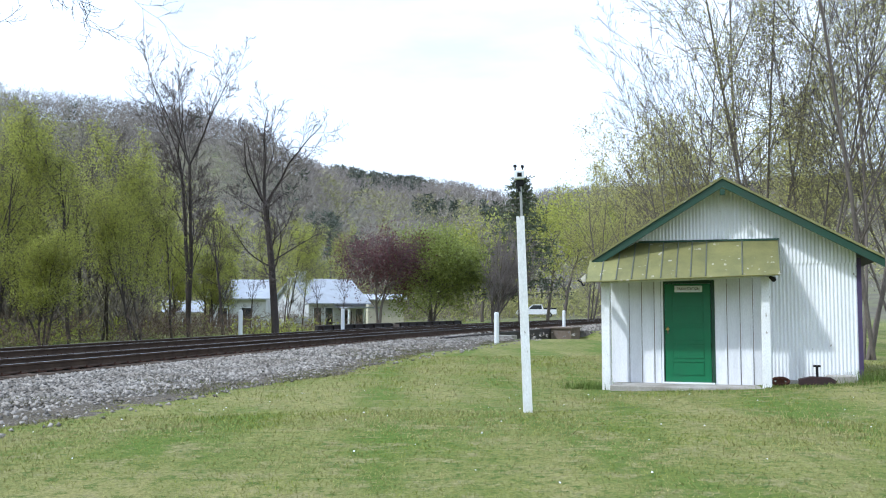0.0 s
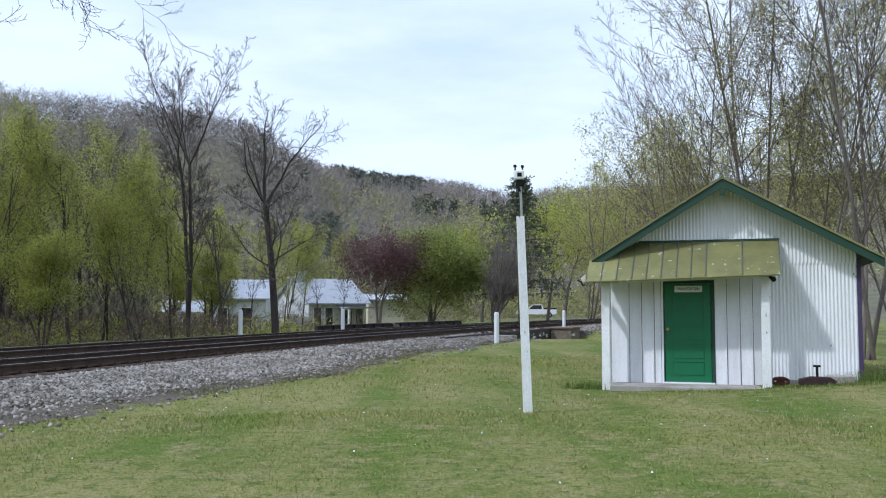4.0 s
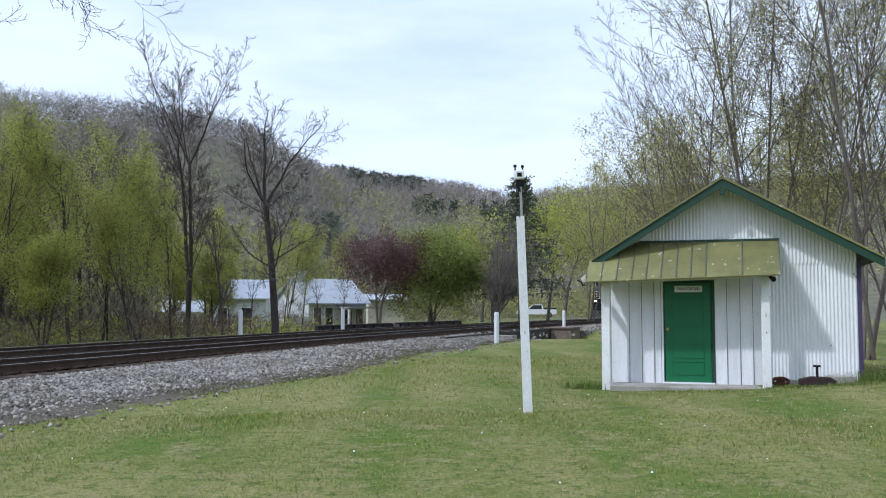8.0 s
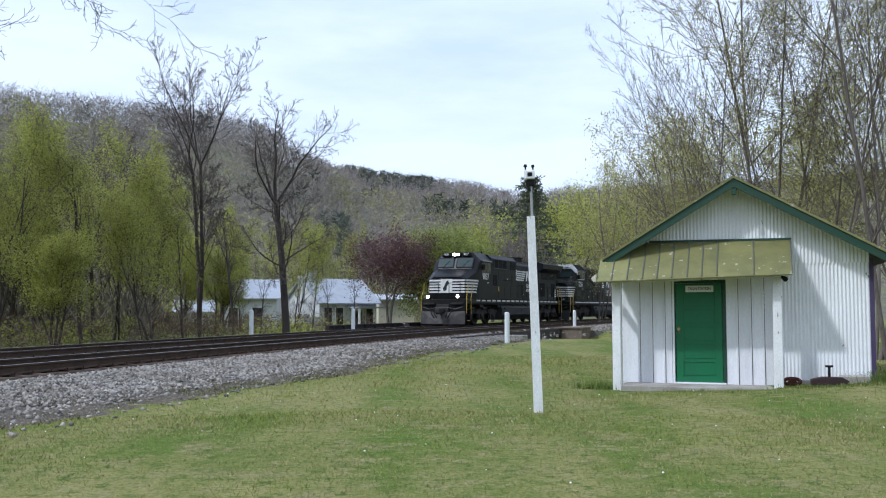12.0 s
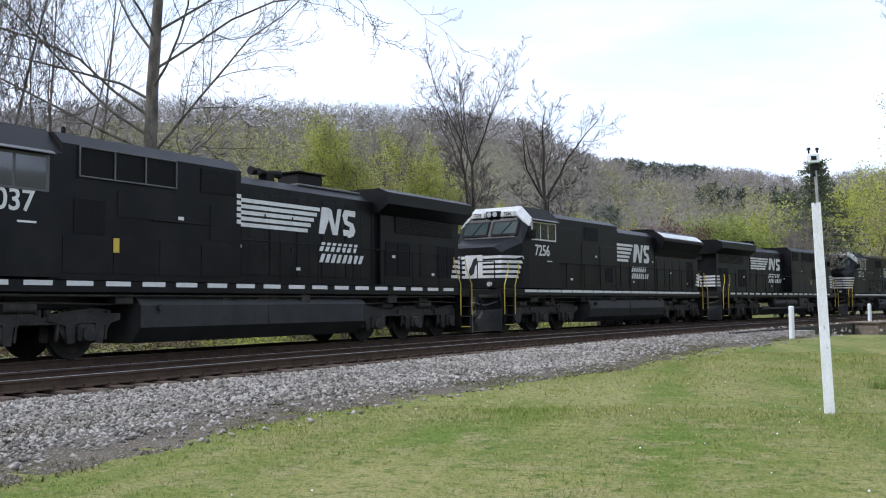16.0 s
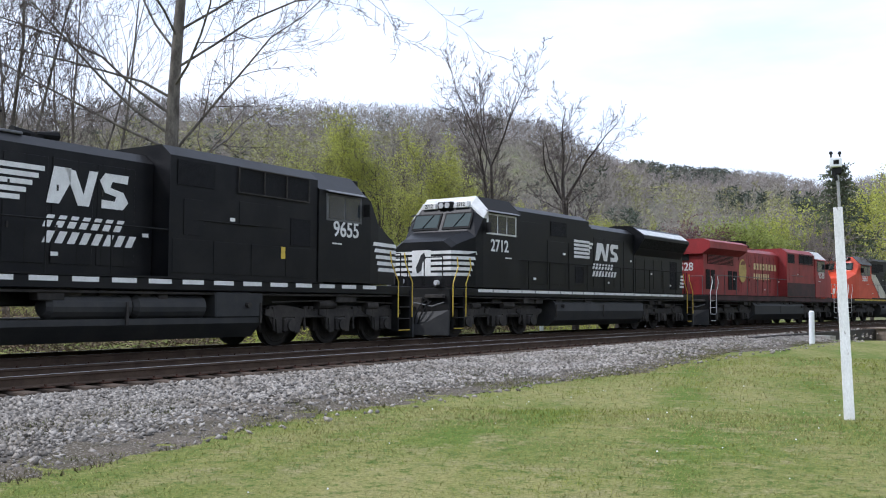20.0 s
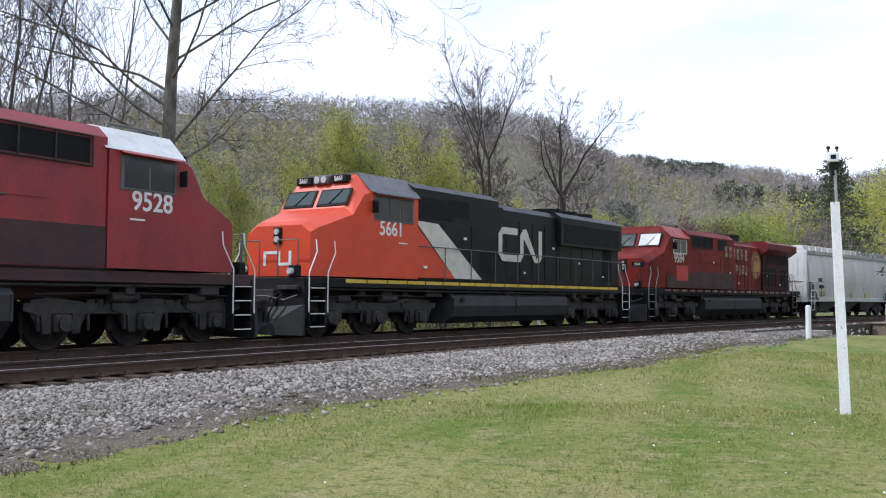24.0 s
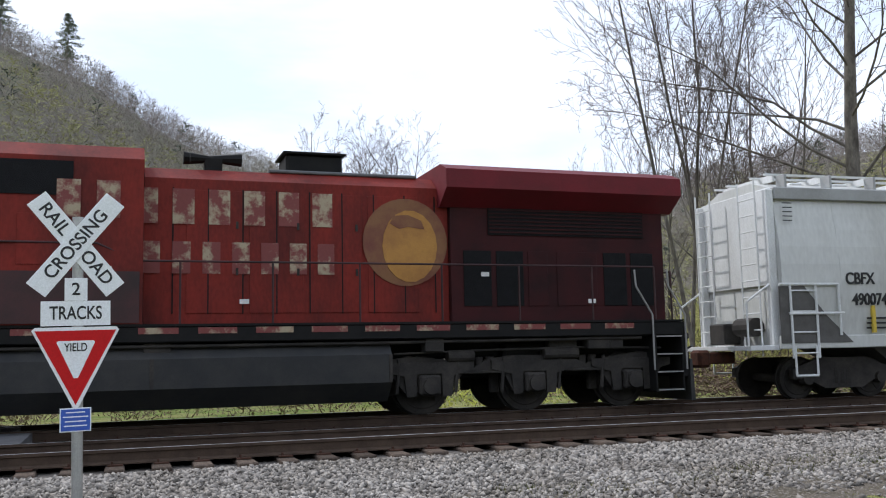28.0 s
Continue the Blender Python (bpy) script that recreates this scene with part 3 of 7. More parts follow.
def soil_edge():
    """Dark weedy soil between the stones and the lawn."""
    vs, ss, offs = [], np.arange(-16, 49, 0.14), (-1.9, -1.5, -1.1, -0.7, -0.35, 0.0, 0.3, 0.55)
    last = len(offs) - 1
    for s in ss:
        w0 = noise.noise(Vector((s * 0.45, 2.0, 1.0))) * 1.1 + noise.noise(Vector((s * 1.9, 2.0, 5.0))) * 0.3
        w1 = noise.noise(Vector((s * 0.5, 9.0, 1.0))) * 0.4 + noise.noise(Vector((s * 2.3, 9.0, 5.0))) * 0.2
        for k, o in enumerate(offs):
            off = toe(s) + o + w0 * (1 - k / last) + w1 * k / last
            p = along(s, off)
            rough = 0.03 * noise.noise(Vector((p.x * 1.3, p.y * 1.3, 0)))
            z = max(bed_z(s, min(off, toe(s))) + rough, ground_z(p.x, p.y))
            vs.append((p.x, p.y, z + (0.004 + 0.035 * noise.noise(Vector((p.x * 2.6, p.y * 2.6, 0))) + 0.02 * noise.noise(Vector((p.x * 9, p.y * 9, 0))) if 0 < k < last else -0.05)))
    k = len(offs)
    fs = [(i * k + j, i * k + j + 1, (i + 1) * k + j + 1, (i + 1) * k + j) for i in range(len(ss) - 1) for j in range(k - 1)]
    tagged(new("soil_edge", fast_mesh("soil_edge", vs, fs, M_SOIL, True)), "dark weedy soil along the foot of the ballast", "soil", kind="structure")


soil_edge()
oily_shade_strip(0.0)
oily_shade_strip(SPACING)


def make_track(off, label):
    t = thing("railway_track", label, "railway track", "parallel tracks")
    ss = np.arange(-70, 190, 1.0)
    prof = [(-0.07, -0.18), (0.07, -0.18), (0.07, -0.165), (0.012, -0.14), (0.012, -0.045), (0.036, -0.035), (0.036, -0.004), (0.028, 0.0), (-0.028, 0.0), (-0.036, -0.004), (-0.036, -0.035), (-0.012, -0.045), (-0.012, -0.14), (-0.07, -0.165)]
    for side in (-0.7525, 0.7525):
        rings = []
        for s in ss:
            rings.append([along(s, off + side + u, RAIL_TOP + w) for u, w in prof])
        part("rail", Shape().loft(rings), M_RAIL, t, "brown rusted rail with a bright worn top")
        strip = Shape()
        vs = []
        for s in ss:
            vs += [along(s, off + side - 0.032, RAIL_TOP + 0.003), along(s, off + side + 0.032, RAIL_TOP + 0.003)]
        strip.add(vs, [(2 * i, 2 * i + 1, 2 * i + 3, 2 * i + 2) for i in range(len(ss) - 1)])
        part("rail_head", strip, M_HEAD, t, "polished steel running surface")
    return t


TRACK_FAR = make_track(0.0, "rusty steel rails on oak ties that carry the train")
TRACK_NEAR = make_track(SPACING, "empty rusty steel rails on weathered oak ties in grey ballast")


def make_ties(track, off, s0, s1):
    me = Shape().box(-0.115, 0.115, -1.3, 1.3, -0.18, 0.0, 0.015).mesh("tie", M_TIE)
    plates = Shape()
    rng = random.Random(int(off * 10) + 3)
    s = s0
    while s < s1:
        ob = new("tie", me)
        ob.parent = track
        p = along(s, off, RAIL_TOP - 0.19)
        ob.matrix_basis = pose(p.x, p.y, p.z - rng.uniform(0, 0.012), 0, 0, heading(s) + rng.uniform(-1.2, 1.2))
        m = pose(p.x, p.y, p.z + 0.004, 0, 0, heading(s))
        for side in (-0.7525, 0.7525):
            plates.box(-0.09, 0.09, side - 0.18, side + 0.18, -0.004, 0.014, 0, m)
            for k in (-0.11, 0.11):
                plates.box(-0.05, -0.025, side + k - 0.015, side + k + 0.015, 0.014, 0.05, 0, m)
        s += 0.52 + rng.uniform(-0.03, 0.03)
    tagged(part("tie_hardware", plates, M_PLATE, track), kind="stuff")


make_ties(TRACK_NEAR, SPACING, -16.0, 90.0)
make_ties(TRACK_FAR, 0.0, -16.0, 60.0)
# where the shed stands
SHED = Matrix.Translation((3.277, 18.7, 0.0)) @ Matrix.Rotation(radians(-18), 4, "Z")
SHED_INV = SHED.inverted()


# ---- trees and growth ----
def tubes(segs, sides):
    """Tapered prisms round segments of (p, q, r0, r1)."""
    a = np.array([(*s[0], *s[1], s[2], s[3]) for s in segs], float)
    p, q, r0, r1 = a[:, :3], a[:, 3:6], a[:, 6], a[:, 7]
    d = q - p
    d /= np.linalg.norm(d, axis=1, keepdims=True) + 1e-9
    ref = np.where(np.abs(d[:, 2:3]) > 0.9, np.array([[1.0, 0, 0]]), np.array([[0, 0, 1.0]]))
    u = np.cross(d, ref)
    u /= np.linalg.norm(u, axis=1, keepdims=True)
    w = np.cross(d, u)
    k = np.arange(sides) * 2 * np.pi / sides
    ring = u[:, None, :] * np.cos(k)[None, :, None] + w[:, None, :] * np.sin(k)[None, :, None]
    v = np.concatenate([p[:, None] + ring * r0[:, None, None], q[:, None] + ring * r1[:, None, None]], 1)
    i = np.arange(sides)
    j = (i + 1) % sides
    f = np.stack([i, j, j + sides, i + sides], -1)[None] + (np.arange(len(a)) * 2 * sides)[:, None, None]
    return v.reshape(-1, 3), f.reshape(-1, 4)


def grow(seed, height, radius, stems=1, lean=0.1, first=0.3, levels=4, spread=0.75, up=0.25, kids=(4, 5, 5, 4), shrink=0.55, thin=0.010, droop=0.0, crook=0.16, wide=None, taper=0.46, taper0=None, crook0=None, fork=0.0, leaders=5, flare=0.45, lead_kids=12):
    """A tree's limbs as segments, and its twig tips."""
    rng = random.Random(seed)
    segs, tips = [], []

    def turn(d, amount):
        o = d.orthogonal().normalized()
        o.rotate(Matrix.Rotation(rng.uniform(0, 6.283), 3, d))
        return (d + o * amount).normalized()

    def limb(p, d, length, r, level):
        n = max(3, 7 - level) if level < levels else 2
        step, pts = length / n, [(p.copy(), d.copy(), r)]
        for i in range(n):
            d = turn(d, rng.uniform(0, crook * (1 + 0.35 * level) if level or crook0 is None else crook0))
            d = (d + Vector((0, 0, (up if level else 0.15) * 0.22 - droop * level * 0.08))).normalized()
            q = p + d * step
            rr = max(r * (1 - 0.78 * (i + 1) / n) if level else r * (1 - (0.35 if fork else 0.8) * ((i + 1) / n) ** 1.2), thin * 0.8)
            segs.append((tuple(p), tuple(q), max(pts[-1][2], thin), max(rr, thin * 0.7), level))
            p = q
            pts.append((p.copy(), d.copy(), rr))
        if level >= levels:
            tips.append(tuple(p))
            tips.append(tuple((pts[1][0])))
            return
        m = lead_kids if fork and level == 1 and r > 0.3 * radius else kids[min(level, len(kids) - 1)]
        m = max(2, int(round(m * rng.uniform(0.75, 1.25))))
        lo = first if level == 0 else 0.2
        for i in range(m):
            f = lo + (1 - lo) * (i + rng.uniform(0.2, 0.9)) / m
            k = min(int(f * n), n - 1)
            g = f * n - k
            bp = pts[k][0].lerp(pts[k + 1][0], g)
            bd = turn(pts[k][1], (wide if wide and level == 0 else spread) * rng.uniform(0.7, 1.4))
            sh = shrink * (1.15 - 0.5 * (f - lo) / (1 - lo) if level == 0 else 1.0 - 0.35 * f) * rng.uniform(0.75, 1.2)
            limb(bp, bd, length * sh, max(pts[k][2] * (taper0 if taper0 and level == 0 else taper), thin), level + 1)
        if fork and level == 0:
            turn0 = rng.uniform(0, 6.283)
            for i in range(leaders):
                a = turn0 + (i + rng.uniform(-0.25, 0.25)) * 6.283 / leaders
                tilt = flare * rng.uniform(0.55, 1.25) * (0.3 if i == 0 else 1.0)
                bd = (d + Vector((math.cos(a), math.sin(a), 0)) * tilt).normalized()
                limb(p, bd, length * (1 - fork) / fork * rng.uniform(0.8, 1.05), max(pts[-1][2] * rng.uniform(0.45, 0.62), 0.31 * radius), 1)

    for s in range(stems):
        d = turn(Vector((0, 0, 1)), lean * (1 + 0.8 * (stems > 1)))
        off = Vector((rng.uniform(-1, 1), rng.uniform(-1, 1), 0)) * (0.35 * (stems > 1))
        limb(off + Vector((0, 0, -0.15)), d, (fork or 1.0) * height * rng.uniform(0.88, 1.0), radius * (1 if stems == 1 else rng.uniform(0.6, 0.9)), 0)
    return segs, tips


def leaf_mesh(name, tips, per, spread, size, mat, seed):
    """Small folded leaves scattered round the twig tips."""
    rng = np.random.default_rng(seed)
    t = np.repeat(np.array(tips), per, axis=0)
    n = len(t)
    c = t + rng.normal(0, spread, (n, 3))
    a = rng.normal(0, 1, (n, 3))
    a /= np.linalg.norm(a, axis=1, keepdims=True)
    b = np.cross(a, rng.normal(0, 1, (n, 3)))
    b /= np.linalg.norm(b, axis=1, keepdims=True)
    s = (size * rng.uniform(0.5, 1.4, (n, 1)))
    nrm = np.cross(a, b)
    v = np.stack([c - a * s, c + b * s * 0.45 + nrm * s * 0.15, c + a * s, c - b * s * 0.45 + nrm * s * 0.15], 1).reshape(-1, 3)
    f = np.arange(n * 4).reshape(n, 4)
    return fast_mesh(name, v, f, mat)


def make_tree(name, label, seed, bark, leaf=None, per=2, scatter=0.25, size=0.10, group="", category="tree", twig=None, **kw):
    """A tree: trunk with its main limbs, the bare twigs, and a crown of small leaves where it has them."""
    segs, tips = grow(seed, **kw)
    t = thing(name, label, category, group)
    v, f = tubes([s[:4] for s in segs if s[4] <= 1], 7)
    part("trunk", fast_mesh("trunk", v, f, bark, True), None, t)
    fine = [s[:4] for s in segs if s[4] > 1]
    v, f = tubes(fine, 3)
    tagged(part("branchwork", fast_mesh("branchwork", v, f, twig or M_TWIG), None, t), kind="stuff")
    if leaf:
        part("crown", leaf_mesh("crown", tips, per, scatter, size, leaf, seed), None, t)
    return t


def at_az(az, r, z=0.0, spin=0.0, scale=1.0):
    a = radians(az)
    x, y = r * math.sin(a), r * math.cos(a)
    return Matrix.Translation((x, y, ground_z(x, y) + z)) @ Matrix.Rotation(radians(spin), 4, "Z") @ Matrix.Diagonal((scale, scale, scale, 1))


def place(tree, az, r, spin=0.0, scale=1.0):
    tree.matrix_basis = at_az(az, r, 0, spin, scale)
    return tree


def again(tree, az, r, spin, scale, label=""):
    ob = copy_thing(tree, Matrix.Identity(4))
    ob.matrix_basis = at_az(az, r, 0, spin, scale)
    return tagged(ob, label)


# the sycamore and its neighbours beyond the rails
place(make_tree("sycamore_tree", "tall bare sycamore with pale mottled bark beyond the tracks", 24, M_SYCBARK, height=25.0, radius=0.36, lean=0.02, first=0.27, levels=4, spread=0.85, up=0.22, kids=(26, 12, 7, 4), shrink=0.43, thin=0.010, crook=0.30, crook0=0.05, wide=1.7, taper=0.50, taper0=0.23), -35.0, 41, 40)
stemmed = place(make_tree("bare_tree", "slim many-stemmed bare tree beyond the tracks", 33, M_SYCBARK, height=24.0, radius=0.125, stems=5, lean=0.075, first=0.22, levels=4, spread=0.65, up=0.5, kids=(18, 8, 5, 3), shrink=0.30, thin=0.009, crook0=0.12, taper0=0.34, group="bare trees beyond the tracks"), -43.8, 44, 10)
again(stemmed, -39.8, 50, 130, 0.86)
again(stemmed, -48.0, 62, 220, 0.62)
tall = place(make_tree("bare_tree", "tall bare twin-stemmed tree beyond the tracks", 47, M_DARKBARK, height=15.9, radius=0.15, stems=2, lean=0.04, first=0.35, levels=4, spread=0.85, up=0.40, wide=0.9, kids=(12, 9, 7, 4), shrink=0.38, thin=0.010, crook0=0.07, taper0=0.26, fork=0.60, leaders=4, flare=0.58, lead_kids=14, crook=0.24, group="bare trees beyond the tracks"), -15.2, 51, 0)
place(make_tree("bare_tree", "bare spreading tree standing before the white house", 52, M_DARKBARK, height=12.3, radius=0.20, lean=0.02, first=0.4, levels=4, spread=1.0, up=0.3, wide=1.5, kids=(13, 8, 6, 4), shrink=0.46, thin=0.010, crook0=0.08, taper0=0.26, fork=0.60, leaders=5, flare=0.66, lead_kids=13, crook=0.26, group="bare trees beyond the tracks"), -10.2, 48, 90)
small = place(make_tree("bare_tree", "small bare fine-twigged tree beyond the tracks", 61, M_DARKBARK, height=15.5, radius=0.16, lean=0.05, first=0.3, levels=4, spread=0.9, up=0.28, crook=0.22, wide=0.9, kids=(8, 8, 6, 4), shrink=0.40, thin=0.007, crook0=0.07, taper0=0.34, fork=0.52, leaders=4, flare=0.5, lead_kids=14, group="bare trees beyond the tracks"), -60.6, 50, 0)
for az, r, sp, sc in ((-62.9, 57, 70, 1.0), (-66.3, 50, 140, 1.0), (-56.0, 60, 200, 0.85), (-52.8, 55, 300, 0.72), (-69.8, 58, 30, 0.75), (-73.5, 54, 260, 0.7), (-28.5, 62, 150, 0.62), (-20.8, 68, 45, 1.0), (-77, 60, 100, 0.6), (-58.3, 70, 15, 0.9), (-64.6, 66, 250, 0.95),
                      (-25.6, 47, 190, 0.66), (-23.0, 51, 20, 0.72), (-21.2, 46, 280, 0.6), (-18.0, 50, 120, 0.6), (-13.3, 56, 330, 0.55), (-27.4, 50, 75, 0.7), (-37.6, 60, 10, 0.72), (-45.5, 70, 110, 0.8)):
    again(small, az, r, sp, sc)
for az, r, sp, sc in ((-12.9, 62, 5, 0.36), (-11.7, 58, 95, 0.30), (-8.6, 63, 185, 0.36), (-7.6, 66, 275, 0.30), (-13.9, 60, 45, 0.42), (-9.7, 64, 135, 0.34), (-6.1, 66, 225, 0.30)):
    again(small, az, r, sp, sc, "small bare bushy tree before the white houses")
again(tall, -19.4, 74, 80, 0.95)
again(tall, -31.0, 70, 200, 0.72)

# the budding thicket beyond the tracks
thick = [make_tree("sapling", "slender sapling with fresh yellow-green leaves beyond the tracks", 70 + k, M_DARKBARK, M_BUD, 4, 0.28, 0.066, "budding thicket", height=h, radius=0.11, stems=st, lean=0.13, first=0.18, levels=4, spread=0.7, up=0.45, kids=(9, 6, 5, 3), shrink=0.44, thin=0.007, taper0=0.4) for k, (h, st) in enumerate(((11.5, 2), (9.5, 3), (10.5, 1), (6.5, 4)))]
spots = [(-26.3, 43, 1.0), (-24.0, 47, 1.05), (-21.8, 42, 0.95), (-23.2, 40, 0.7), (-20.0, 48, 0.9), (-18.2, 44, 0.75), (-16.2, 47, 0.72), (-28.5, 46, 0.95), (-30.4, 43, 0.8), (-33.0, 50, 0.85), (-37.0, 47, 0.75),
         (-25.2, 55, 1.1), (-22.4, 57, 1.1), (-19.2, 58, 1.05), (-27.6, 56, 1.05), (-31.8, 60, 0.9), (-35.5, 60, 0.75), (-39.0, 45, 0.6), (-42.5, 50, 0.55), (-46.0, 46, 0.5), (-50.0, 49, 0.5), (-54.0, 46, 0.45), (-58.0, 50, 0.45), (-63.0, 47, 0.45), (-68.0, 52, 0.45), (-8.4, 96, 1.05), (-6.4, 100, 1.0), (-14.2, 60, 0.8), (-9.6, 62, 0.62), (-12.4, 88, 1.1), (-10.4, 92, 1.0), (-16.4, 64, 1.0)]
for i, (az, r, sc) in enumerate(spots):
    sc *= 0.84 if az > -24 else 0.72
    again(thick[i % 4], az, r, i * 77, sc) if i >= 4 else place(thick[i], az, r, i * 50, sc)

# the tall budding trees behind the shed
big = place(make_tree("budding_tree", "tall bare tree with scant olive buds behind the shed", 81, M_BARK, M_BUD2, 1, 0.15, 0.030, "trees behind the shed", height=19.5, radius=0.095, stems=4, lean=0.13, first=0.15, levels=4, spread=0.6, up=0.4, wide=0.8, kids=(12, 7, 5, 3), shrink=0.36, thin=0.008, crook0=0.06, taper0=0.42), 18.9, 38, 0)
again(big, 24.4, 31, 120, 0.95)
willow = place(make_tree("budding_tree", "many-stemmed tree with hanging yellow-olive twigs behind the shed", 86, M_BARK, M_BUD2, 2, 0.22, 0.036, "trees behind the shed", twig=M_PALETWIG, height=13.5, radius=0.075, stems=6, lean=0.2, first=0.2, levels=4, spread=0.55, up=0.3, kids=(10, 7, 5, 3), shrink=0.42, thin=0.007, droop=0.5, taper0=0.38, crook0=0.07), 21.7, 34, 40)
again(willow, 26.6, 36, 200, 1.05)
again(big, 14.6, 46, 205, 0.78)
mid = place(make_tree("budding_tree", "rounded tree with fresh olive-green buds beyond the shed", 90, M_BARK, M_BUD2, 3, 0.3, 0.075, "trees behind the shed", twig=M_PALETWIG, height=12.0, radius=0.13, stems=3, lean=0.14, first=0.15, levels=4, spread=0.75, up=0.4, kids=(9, 6, 4, 3), shrink=0.46, thin=0.010, taper0=0.4), 12.2, 58, 0)
for az, r, sp, sc in ((10.2, 72, 60, 0.95), (14.4, 52, 130, 0.92), (16.5, 60, 220, 1.0), (8.9, 84, 300, 0.85), (19.5, 62, 20, 1.0), (23.5, 55, 170, 1.0)):
    again(mid, az, r, sp, sc)

for az, r, sp, sc in ((-23.2, 112, 40, 1.25), (-20.6, 120, 140, 1.2), (-25.6, 122, 240, 1.1), (-29.5, 108, 80, 0.9), (-17.6, 118, 320, 1.0), (-36.0, 100, 200, 0.9), (-40.5, 96, 20, 0.95)):
    again(mid, az, r, sp, sc, "rounded tree with olive-green buds at the foot of the hill")

# planted trees by the houses
def round_tree(name, label, seed, leaf, az, r, height, per=10, size=0.2, spread=0.55, radius=0.2, stems=1, first=0.22):
    return place(make_tree(name, label, seed, M_BARK, leaf, per, spread, size, "trees by the houses", height=height, radius=radius, stems=stems, lean=0.06, first=first, levels=3, spread=0.95, up=0.25, kids=(9, 6, 4), shrink=0.62, thin=0.015), az, r, seed * 13)


round_tree("plum_tree", "dark red-leaved plum tree in front of the white house", 101, M_PLUM, -4.2, 72, 5.4, 12, 0.085, 0.42, 0.17, 2, 0.28)
round_tree("leafy_tree", "dense round tree in fresh green leaf by the road", 102, M_GREEN, -0.7, 76, 5.8, 30, 0.105, 0.5, 0.15, 3, 0.12)
round_tree("leafy_tree", "green tree beyond the bridge", 103, M_BUD, 7.4, 96, 9.0, 12, 0.18, 0.7)
round_tree("leafy_tree", "broad yellow-green tree beyond the road", 106, M_BUD, 6.4, 104, 10.5, 14, 0.16, 0.8)
round_tree("leafy_tree", "young yellow-green tree behind the houses", 104, M_BUD, 2.4, 100, 8.5, 10, 0.17, 0.7)
place(make_tree("bare_tree", "grey bare bushy tree beside the road", 105, M_BARK, None, group="trees by the houses", twig=M_GREYTWIG, height=6.6, radius=0.12, stems=6, lean=0.2, first=0.12, levels=3, spread=0.55, up=0.5, kids=(13, 9, 6), shrink=0.45, thin=0.012), 3.0, 74, 0)


def conifer(az, r, height, seed):
    """A sparse conifer: a straight trunk with drooping tiers of needled boughs."""
    rng = random.Random(seed)
    t = thing("conifer_tree", "dark sparse conifer with drooping boughs", "tree")
    part("trunk", Shape().rod((0, 0, -0.2), (0, 0, height), 0.28, 0.03, 9), M_BARK, t)
    tips, segs = [], []
    z = height * 0.2
    while z < height * 0.97:
        reach = (1 - z / height) ** 0.8 * height * 0.42 + 0.3
        for k in range(6):
            a = rng.uniform(0, 6.283)
            L = reach * rng.uniform(0.65, 1.1)
            p = Vector((0, 0, z))
            d = Vector((math.cos(a), math.sin(a), 0.15))
            for i in range(6):
                q = p + d * (L / 6)
                d.z -= 0.07
                segs.append((tuple(p), tuple(q), 0.03, 0.02))
                for j in range(3):
                    tips.append(tuple(q + Vector((rng.uniform(-0.3, 0.3), rng.uniform(-0.3, 0.3), rng.uniform(-0.25, 0.05)))))
                p = q
        z += height * 0.045
    v, f = tubes(segs, 3)
    tagged(part("crown", fast_mesh("boughs", v, f, M_TWIG), None, t), kind="stuff")
    part("crown", leaf_mesh("crown", tips, 4, 0.13 * height / 12.5, 0.13 * height / 12.5, M_PINE, seed), None, t)
    t.matrix_basis = at_az(az, r)
    return t


conifer(4.8, 78, 12.8, 7)
conifer(-81.4, 412, 27, 8)
conifer(-85.0, 405, 25, 9)


def shards(name, label, pts, per, heights, wide, width, mat, seed, upright=0.8):
    """Far woods: each tree a sheaf of thin upright slivers."""
    rng = np.random.default_rng(seed)
    n = len(pts)
    P = np.repeat(pts, per, axis=0)
    H = np.repeat(heights, per)
    u = rng.random(n * per) ** 0.8
    ang, rad = rng.uniform(0, 6.283, n * per), np.sqrt(rng.random(n * per)) * wide * np.sin(np.pi * (0.12 + 0.8 * u)) * H / 12
    c = P + np.stack([np.cos(ang) * rad, np.sin(ang) * rad, u * H], -1)
    d = np.stack([np.cos(ang) * (1 - upright), np.sin(ang) * (1 - upright), np.full(n * per, upright)], -1) + rng.normal(0, 0.28, (n * per, 3))
    d /= np.linalg.norm(d, axis=1, keepdims=True)
    s = np.cross(d, rng.normal(0, 1, (n * per, 3)))
    s /= np.linalg.norm(s, axis=1, keepdims=True)
    L = (H * rng.uniform(0.12, 0.3, n * per))[:, None]
    w = width * rng.uniform(0.5, 1.5, (n * per, 1)) * np.clip(np.hypot(P[:, :1], P[:, 1:2]) / 380, 0.3, 1.6)
    v = np.stack([c - s * w, c + s * w, c + d * L], 1).reshape(-1, 3)
    f = np.arange(n * per * 3).reshape(-1, 3)
    return tagged(new(name, fast_mesh(name, v, f, mat)), label, "woods", kind="stuff")


M_FARWOOD = material("grey_brown_bare_woods", (0.275, 0.242, 0.228), 0.95, second=(0.245, 0.225, 0.165), scale=0.012, amount=1.0, fine=0.1, bump_scale=0.1, islands=0.32)
M_FARGREEN = material("far_budding_woods", (0.34, 0.335, 0.135), 0.95, second=(0.285, 0.27, 0.145), scale=0.02, amount=1.0, islands=0.35, bump_scale=0.1)
M_FARPINE = material("far_dark_conifers", (0.085, 0.10, 0.075), 0.95, second=(0.07, 0.082, 0.06), scale=0.02, amount=1.0, islands=0.3, bump_scale=0.1)


